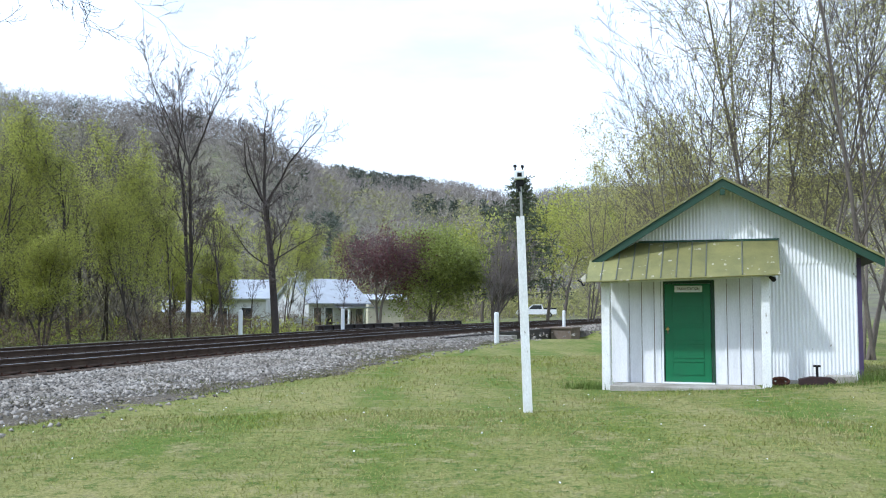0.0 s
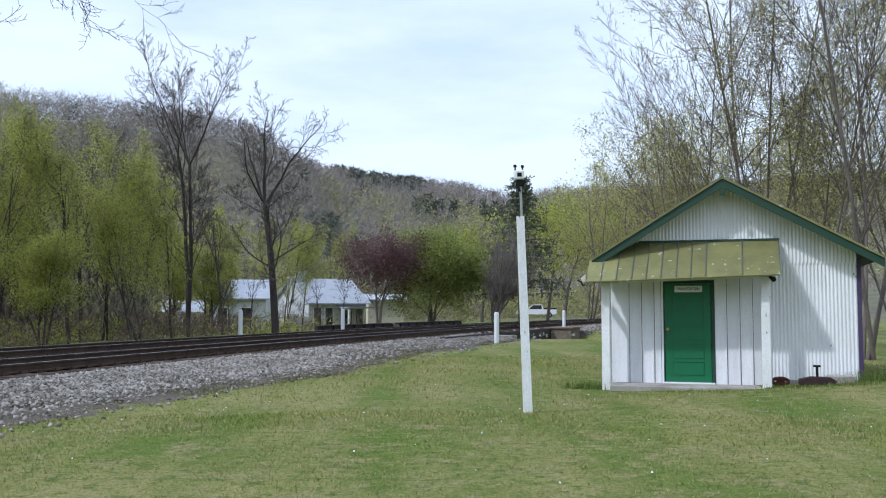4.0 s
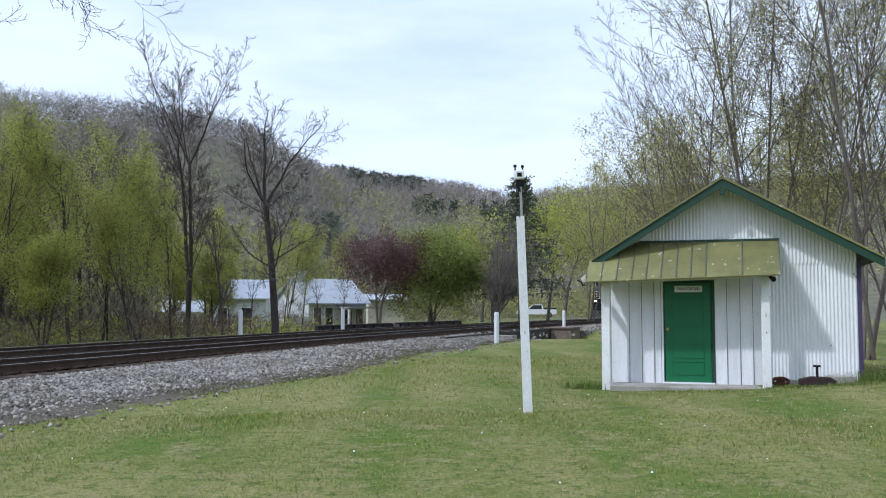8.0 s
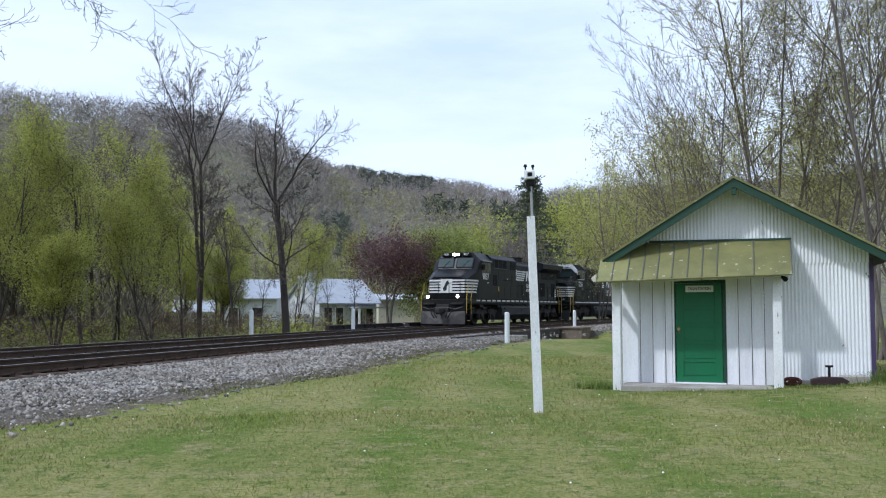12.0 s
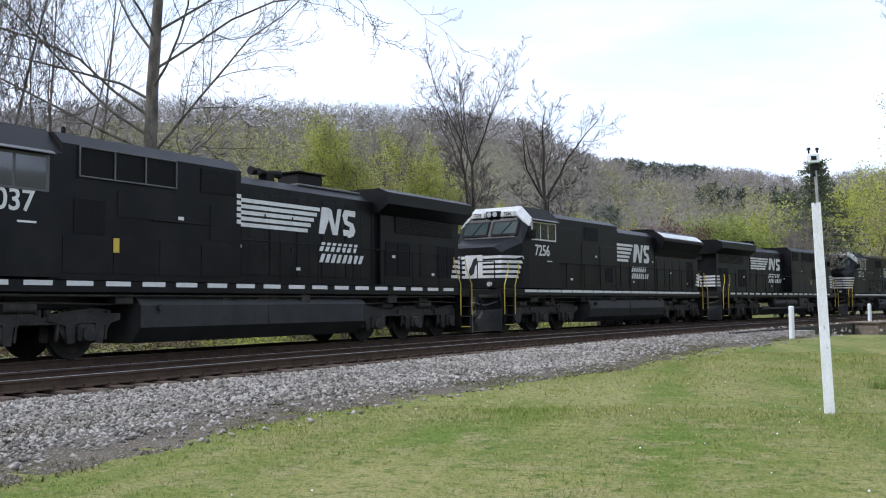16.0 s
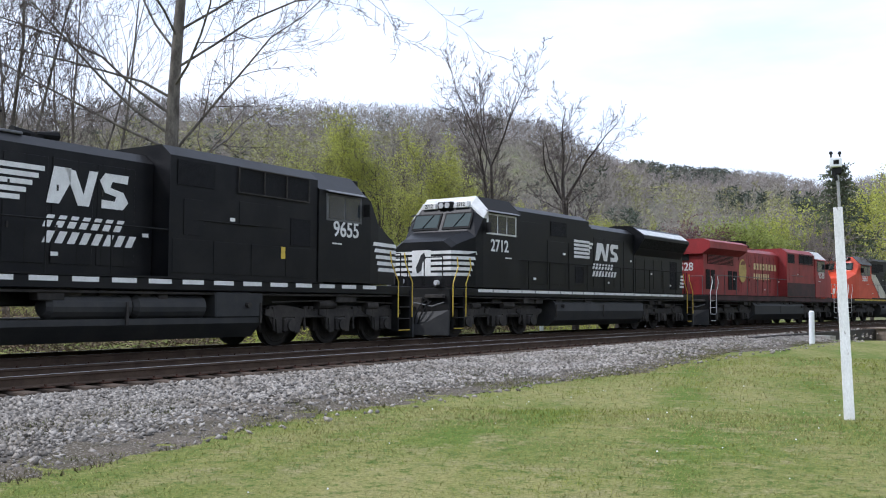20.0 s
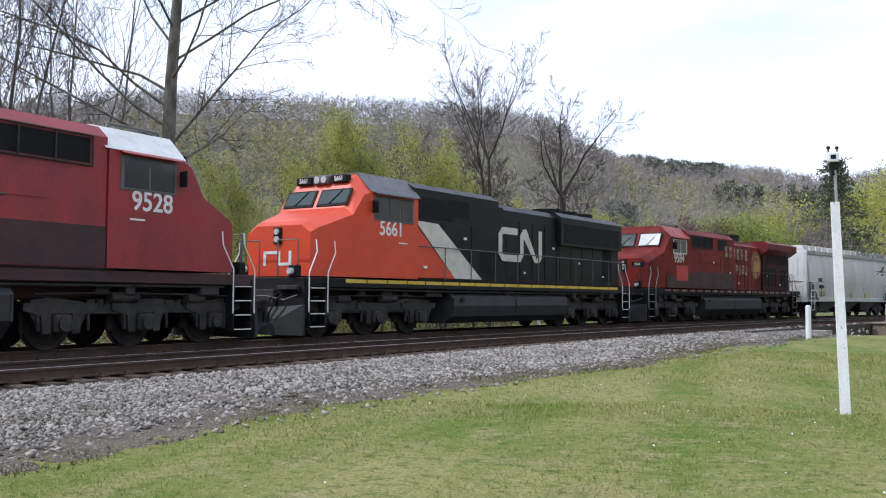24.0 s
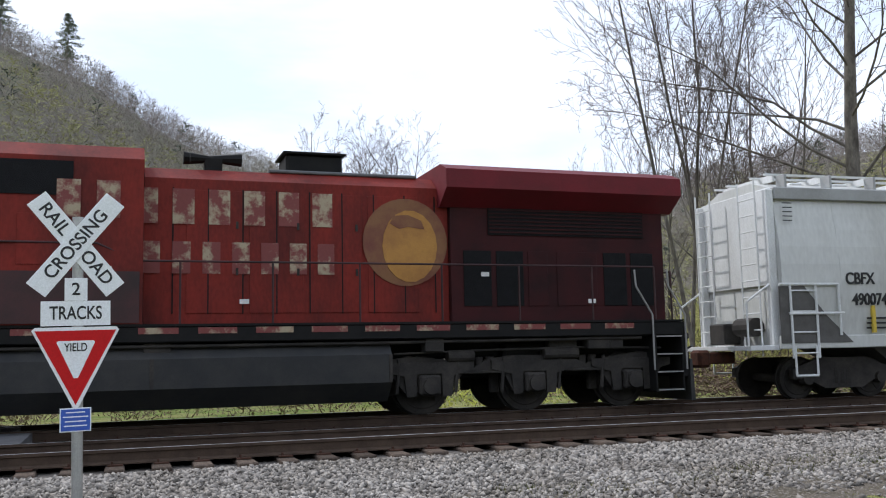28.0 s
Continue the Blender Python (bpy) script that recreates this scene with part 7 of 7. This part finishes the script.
def base_clutter():
    p = shed_point(3.27, 0.25)
    wv = thing("scrap_ring", "rusty iron ring lying against the shed wall", "scrap iron", m=Matrix.Translation((p.x, p.y, ground_z(p.x, p.y))) @ Matrix.Rotation(radians(-18), 4, "Z"))
    sh = Shape()
    for k in range(14):
        a, b = k * 2 * math.pi / 14, (k + 1) * 2 * math.pi / 14
        sh.rod((math.cos(a) * 0.15, 0.07 * math.sin(a), 0.08 + 0.055 * math.sin(a)), (math.cos(b) * 0.15, 0.07 * math.sin(b), 0.08 + 0.055 * math.sin(b)), 0.035, n=6)
    part("rim", sh, M_RUST, wv)
    part("hub", Shape().rod((0, -0.08, 0.07), (0, 0.08, 0.10), 0.085, 0.06), M_RUST, wv)
    p = shed_point(3.92, 0.1)
    j = thing("iron_jack", "dark rusty iron track jack standing by the shed", "tool", m=Matrix.Translation((p.x, p.y, ground_z(p.x, p.y))) @ Matrix.Rotation(radians(-18), 4, "Z"))
    part("base", Shape().prism([(-0.33, 0.0), (0.33, 0.0), (0.33, 0.09), (0.22, 0.15), (-0.12, 0.15), (-0.33, 0.10)], 1, -0.12, 0.12), M_JACK, j)
    part("handle", Shape().rod((0, 0, 0.15), (0, 0, 0.34), 0.025).box(-0.07, 0.07, -0.02, 0.02, 0.33, 0.37, 0.01), M_DARK, j)
    p = shed_point(4.36, 0.3)
    c = thing("concrete_block", "pale concrete block at the corner of the shed", "block", m=Matrix.Translation((p.x, p.y, ground_z(p.x, p.y))) @ Matrix.Rotation(radians(-18), 4, "Z"))
    part("block", Shape().box(-0.26, 0.26, -0.12, 0.12, -0.04, 0.14, 0.02), M_CONC, c)


base_clutter()


def base_tufts():
    """Grass grown long against the shed and the posts."""
    rng = np.random.default_rng(31)
    v = []
    for cx, cy, spread, n, h in ((-0.35, 0.1, 0.28, 420, 0.24), (3.35, -0.05, 0.25, 200, 0.06), (3.85, -0.25, 0.5, 350, 0.06), (4.5, -0.15, 0.35, 350, 0.07), (5.0, 0.3, 0.35, 500, 0.26), (1.4, -0.5, 0.3, 160, 0.07), (2.0, -0.75, 0.25, 120, 0.06)):
        for _ in range(n):
            p = shed_point(cx + rng.normal(0, spread), cy + rng.normal(0, 0.12))
            z, a, k = ground_z(p.x, p.y), rng.uniform(0, 6.283), h * rng.uniform(0.35, 1.0)
            d = Vector((math.cos(a), math.sin(a), 0)) * 0.006
            v += [(p.x - d.x, p.y - d.y, z), (p.x + d.x, p.y + d.y, z), (p.x + rng.normal(0, 0.3 * k), p.y + rng.normal(0, 0.3 * k), z + k)]
    tagged(new("grass_tufts", fast_mesh("grass_tufts", v, np.arange(len(v)).reshape(-1, 3), material("long_dark_grass", (0.10, 0.15, 0.03), 0.8, second=(0.15, 0.17, 0.06), islands=0.4, spec=0.1))), "long grass tufts against the shed wall", "grass", kind="stuff")


base_tufts()


# ---- the white post with a weather instrument ----
def make_pole():
    t = thing("instrument_post", "tall white-painted wooden post carrying a small weather instrument", "post", m=pose(1.25, 13.8, 0, 0, -1.9, 0))
    part("post", Shape().loft([[(-0.065, -0.065, -0.3), (0.065, -0.065, -0.3), (0.065, 0.065, -0.3), (-0.065, 0.065, -0.3)], [(-0.055, -0.055, 2.91), (0.055, -0.055, 2.91), (0.055, 0.055, 2.91), (-0.055, 0.055, 2.91)]]), M_POST, t)
    part("pipe", Shape().rod((0.02, 0, 2.8), (0.02, 0, 3.42), 0.02), M_GALV, t)
    part("bracket", Shape().box(-0.05, 0.07, -0.05, 0.05, 3.36, 3.46, 0.01).rod((-0.03, -0.03, 3.40), (0.0, -0.05, 3.28), 0.02), M_DARK, t)
    h = part("instrument_head", Shape().box(-0.07, 0.08, -0.07, 0.07, 3.46, 3.60, 0.015), M_SIGN, t, "white instrument housing")
    part("lens", Shape().box(-0.03, 0.04, -0.074, -0.07, 3.50, 3.56), M_DARK, h)
    part("wind_cup", Shape().rod((-0.05, 0, 3.6), (-0.05, 0, 3.66), 0.012).rod((-0.05, 0, 3.655), (-0.05, 0, 3.69), 0.03, 0.02).rod((0.06, 0, 3.6), (0.06, 0, 3.65), 0.012).rod((0.06, 0, 3.645), (0.06, 0, 3.68), 0.026, 0.02), M_DARK, h)


make_pole()


# ---- marker posts, bridge and abutment ----
def marker(x, y, z, h, label, r=0.11):
    t = thing("marker_post", label, "post", "white marker posts", m=pose(x, y, z))
    part("post", Shape().rod((0, 0, -0.3), (0, 0, h - 0.05), r, r * 0.95, 14).rod((0, 0, h - 0.05), (0, 0, h), r * 0.95, r * 0.6, 14), M_SIGN, t)
    return t


marker(2.3, 40.0, 0.08, 1.28, "white round marker post at the edge of the ballast")
marker(8.05, 62.0, 0.22, 1.15, "white round marker post on the bridge abutment")
marker(-10.0, 46.0, 0.0, 1.45, "white round marker post beyond the tracks")
marker(-5.6, 52.0, 0.3, 1.2, "white round marker post at the bridge girder")


def strip(s0, s1, o0, o1, z0, z1, step=1.0):
    rings = []
    n = max(2, int((s1 - s0) / step))
    for i in range(n + 1):
        s = s0 + (s1 - s0) * i / n
        rings.append([along(s, o0, z0), along(s, o1, z0), along(s, o1, z1), along(s, o0, z1)])
    return Shape().loft(rings)


def make_bridge():
    t = thing("bridge", "short railway bridge with black plate girders", "bridge")
    for s0, s1 in ((50.5, 60.0), (60.9, 72.0)):
        g = part("girder", strip(s0, s1, -3.3, -3.1, -0.9, 0.56), M_GIRDER, t, "black painted plate girder")
        part("flange", strip(s0, s1, -3.4, -3.0, 0.56, 0.60), M_GIRDER, g)
        k = s0 + 0.4
        while k < s1:
            part("stiffener", strip(k, k + 0.08, -3.1, -2.98, -0.5, 0.55, 0.08), M_GIRDER, g)
            k += 1.3
    part("girder", strip(44.5, 64.5, 6.0, 6.2, -1.4, 0.24), M_GIRDER, t, "rust-stained black girder below the near track")
    part("bridge_pier", strip(60.05, 60.85, -3.45, -2.95, -1, 0.5), M_STAIN, t)
    a = part("abutment", strip(64.0, 66.4, 5.7, 7.5, -1.6, 0.24), M_STAIN, t, "brown-stained concrete abutment")
    part("abutment_cap", strip(63.9, 66.5, 5.75, 7.6, 0.24, 0.31), M_STAIN, a)
    part("wing_wall", strip(51.4, 52.4, 5.6, 7.4, -1.2, 0.14), M_CONC, t, "low pale concrete wing wall")


make_bridge()


# ---- houses and a pickup across the tracks ----
def house(az, r, w, d, h, rise, wall, spin, label, windows, chimneys=(), porch=False):
    """A small gabled house, front towards the railway; windows as (x, z, width, height) on the front."""
    a = radians(az)
    x, y = r * math.sin(a), r * math.cos(a)
    t = thing("house", label, "house", "houses across the tracks", m=Matrix.Translation((x, y, ground_z(x, y) - 0.95)) @ Matrix.Rotation(radians(-az + spin), 4, "Z"))
    part("wall", Shape().prism([(-d / 2, 0), (d / 2, 0), (d / 2, h), (0, h + rise), (-d / 2, h)], 0, -w / 2, w / 2), wall, t)
    for s in (-1, 1):
        sl = math.hypot(d / 2 + 0.4, rise * (d / 2 + 0.4) / (d / 2))
        part("roof", Shape().add([(-w / 2 - 0.3, 0, h + rise + 0.06), (w / 2 + 0.3, 0, h + rise + 0.06), (w / 2 + 0.3, s * (d / 2 + 0.4), h - rise * 0.8 / d + 0.06), (-w / 2 - 0.3, s * (d / 2 + 0.4), h - rise * 0.8 / d + 0.06),
                                  (-w / 2 - 0.3, 0, h + rise + 0.16), (w / 2 + 0.3, 0, h + rise + 0.16), (w / 2 + 0.3, s * (d / 2 + 0.4), h - rise * 0.8 / d + 0.14), (-w / 2 - 0.3, s * (d / 2 + 0.4), h - rise * 0.8 / d + 0.14)],
                                 [(0, 1, 2, 3), (4, 7, 6, 5), (0, 4, 5, 1), (1, 5, 6, 2), (2, 6, 7, 3), (3, 7, 4, 0)]), M_TIN, t, "pale tin roof")
    k = 0.25
    while k < h:
        part("siding_board", Shape().box(-w / 2, w / 2, -d / 2 - 0.02, -d / 2 - 0.004, k, k + 0.02), wall, t)
        k += 0.3
    for wx, wz, ww, wh in windows:
        f = part("window", Shape().box(wx - ww / 2 - 0.08, wx + ww / 2 + 0.08, -d / 2 - 0.06, -d / 2 - 0.022, wz - 0.08, wz + wh + 0.08, 0.01), M_SIGN, t)
        part("pane", Shape().box(wx - ww / 2, wx + ww / 2, -d / 2 - 0.07, -d / 2 - 0.06, wz, wz + wh), M_GLASS, f)
    for cx, ch in chimneys:
        part("chimney", Shape().box(cx - 0.35, cx + 0.35, -0.35, 0.35, h, h + rise + ch, 0.03).box(cx - 0.4, cx + 0.4, -0.4, 0.4, h + rise + ch - 0.15, h + rise + ch, 0.02), M_HOUSE, t, "whitewashed chimney")
    if porch:
        p = part("porch_roof", Shape().box(-0.3, w / 2 + 0.3, -d / 2 - 2.0, -d / 2, h - 0.55, h - 0.42, 0.02), M_TIN, t)
        for px in (-0.1, w / 4, w / 2 + 0.1):
            part("porch_post", Shape().box(px - 0.08, px + 0.08, -d / 2 - 1.9, -d / 2 - 1.74, 0, h - 0.55, 0.01), M_SIGN, p)
    return t


house(-7.5, 80, 5.6, 5.4, 3.0, 1.8, M_HOUSE, 32, "white one-storey house with pale tin roof and porch", [(-2.0, 1.0, 0.7, 1.5), (-0.9, 1.0, 0.7, 1.5), (0.9, 0.4, 0.9, 1.9), (2.1, 1.0, 0.7, 1.4)], ((-2.0, 0.8), (-2.7, 0.3)), True)
house(-12.2, 76, 4.2, 5.0, 3.3, 1.3, M_HOUSE, -6, "white weathered house half hidden by bare trees", [(0.6, 1.0, 0.7, 1.5), (-1.2, 1.0, 0.7, 1.5)], ((-1.6, 0.5),))
house(-3.6, 86, 3.2, 4.0, 3.2, 0.4, M_CREAMW, 4, "cream stuccoed outbuilding behind the plum tree", [])
house(-15.6, 82, 3.0, 4.0, 2.2, 0.8, M_CREAMW, 0, "small cream shed seen through the thicket", [(0.3, 0.8, 0.6, 0.8)])


def pickup():
    a = radians(5.75)
    x, y = 128 * math.sin(a), 128 * math.cos(a)
    t = thing("pickup_truck", "white pickup truck parked on the far road", "truck", m=Matrix.Translation((x, y, ground_z(x, y) + 0.2)) @ Matrix.Rotation(radians(172), 4, "Z"))
    part("body", Shape().prism([(-2.7, 0.45), (2.7, 0.45), (2.72, 0.95), (2.5, 1.08), (1.15, 1.12), (-2.7, 1.12)], 1, -0.95, 0.95), M_TRUCK, t)
    part("cab", Shape().prism([(1.3, 1.1), (0.55, 1.78), (-0.75, 1.8), (-0.95, 1.1)], 1, -0.85, 0.85), M_TRUCK, t)
    for s in (-1, 1):
        part("side_window", Shape().prism([(1.05, 1.15), (0.5, 1.68), (-0.65, 1.7), (-0.75, 1.15)], 1, s * 0.851, s * 0.86), M_GLASS, t)
        for wx in (1.75, -1.7):
            w = part("wheel", Shape().rod((wx, s * 0.72, 0.38), (wx, s * 0.96, 0.38), 0.38, n=18), M_RUBBER, t)
            part("rim", Shape().rod((wx, s * 0.96, 0.38), (wx, s * 0.975, 0.38), 0.22, n=14), M_GALV, w)
    part("windscreen", Shape().add([(1.31, -0.78, 1.14), (1.31, 0.78, 1.14), (0.6, 0.74, 1.76), (0.6, -0.74, 1.76)], [(0, 1, 2, 3)]), M_GLASS, t)
    part("bed_cover", Shape().box(-2.66, -1.0, -0.88, 0.88, 1.12, 1.34, 0.05), M_DARK, t)
    part("bumper", Shape().box(2.7, 2.82, -0.9, 0.9, 0.42, 0.62, 0.03), M_GALV, t)


pickup()


# ---- the road crossing and its sign ----
def crossing():
    t = thing("road_crossing", "patched asphalt road crossing over the rails", "crossing", kind="structure")
    part("asphalt", strip(-9.0, 1.7, SPACING - 0.66, SPACING + 0.66, 0.2, RAIL_TOP - 0.015, 0.5), M_ROAD, t)
    part("asphalt", strip(-9.0, 2.1, 0.84, SPACING - 0.84, 0.2, RAIL_TOP - 0.02, 0.5), M_ROAD, t)
    part("asphalt", strip(-9.0, 1.8, -0.66, 0.66, 0.2, RAIL_TOP - 0.015, 0.5), M_ROAD, t)
    rings = []
    for s, c in ((-9, 1.0), (-5, 1.0), (-2, 1.0), (0.2, 0.95), (0.7, 0.7), (1.1, 0.25), (1.3, 0.0)):
        h = 0.2 + (RAIL_TOP - 0.02 - 0.2) * c
        rings.append([along(s, 4.84, 0.05), along(s, 4.84, h), along(s, 5.6, h - 0.02), along(s, 7.5, h - 0.18 * c), along(s, 9.8, 0.06 + 0.02 * c), along(s, 9.9, -0.1)])
    part("approach", Shape().loft(rings), M_ROAD, t)


crossing()


def crossing_sign():
    a = math.atan2(-9.67, 1.6)
    t = thing("crossing_sign", "railroad crossing sign with yield sign on a steel post", "road sign", m=Matrix.Translation((-10.145, 1.71, 0.09)) @ Matrix.Rotation(-a + radians(3), 4, "Z") @ Matrix.Rotation(radians(-1.0), 4, "Y"))
    part("post", Shape().rod((0.02, 0.05, -0.3), (0.02, 0.05, 2.95), 0.055, n=14), M_GALV, t)
    for k, (ang, word, y) in enumerate(((-51.0, "RAIL   ROAD", -0.012), (51.0, "CROSSING", -0.024))):
        m = Matrix.Translation((0, y, 2.66)) @ Matrix.Rotation(radians(-ang), 4, "Y")
        b = part("crossbuck_blade", Shape().box(-0.61, 0.61, -0.006, 0.006, -0.115, 0.115, 0.004, m), M_SIGN, t)
        lettering("blade_text", word, 0.185, M_INK, b, m @ Matrix.Translation((0, -0.008, 0)) @ Matrix.Rotation(math.pi / 2, 4, "X"), 0.0015, 0.98)
    n = part("track_count_plate", Shape().box(-0.11, 0.11, -0.012, -0.004, 2.075, 2.31, 0.003).box(-0.335, 0.335, -0.012, -0.004, 1.82, 2.073, 0.003), M_SIGN, t)
    lettering("plate_text", "2", 0.18, M_INK, n, Matrix.Translation((0, -0.014, 2.19)) @ Matrix.Rotation(math.pi / 2, 4, "X"), 0.0015)
    lettering("plate_text", "TRACKS", 0.19, M_INK, n, Matrix.Translation((0, -0.014, 1.945)) @ Matrix.Rotation(math.pi / 2, 4, "X"), 0.0015, 0.72)
    tri = lambda r: [(-r * 0.866, r * 0.5), (r * 0.866, r * 0.5), (0, -r)]
    y = part("yield_sign", Shape().prism([(p * 1.0, 1.56 + q) for p, q in [(-0.42, 0.215), (-0.39, 0.245), (0.39, 0.245), (0.42, 0.215), (0.02, -0.585), (-0.02, -0.585)]], 1, -0.018, -0.010), M_SIGN, t)
    part("yield_field", Shape().prism([(p, 1.56 + q) for p, q in [(-0.39, 0.21), (0.39, 0.21), (0.0, -0.545)]], 1, -0.022, -0.0185), M_SIGNRED, y)
    part("yield_centre", Shape().prism([(p, 1.56 + q) for p, q in [(-0.185, 0.09), (-0.17, 0.105), (0.17, 0.105), (0.185, 0.09), (0.02, -0.275), (-0.02, -0.275)]], 1, -0.026, -0.0225), M_SIGN, y)
    lettering("yield_text", "YIELD", 0.115, M_INK, y, Matrix.Translation((0, -0.028, 1.595)) @ Matrix.Rotation(math.pi / 2, 4, "X"), 0.0015, 0.74)
    e = part("notice_plate", Shape().box(-0.15, 0.15, -0.012, -0.002, 0.745, 0.985, 0.004), M_SIGN, t)
    part("notice_field", Shape().box(-0.138, 0.138, -0.016, -0.0125, 0.757, 0.973), M_SIGNBLUE, e, "blue notice with unreadable lines")
    for k in range(4):
        w = (0.09, 0.12, 0.10, 0.11)[k]
        part("notice_line", Shape().box(-w, w, -0.019, -0.0165, 0.935 - k * 0.045, 0.947 - k * 0.045), M_SIGN, e)


crossing_sign()
motions()
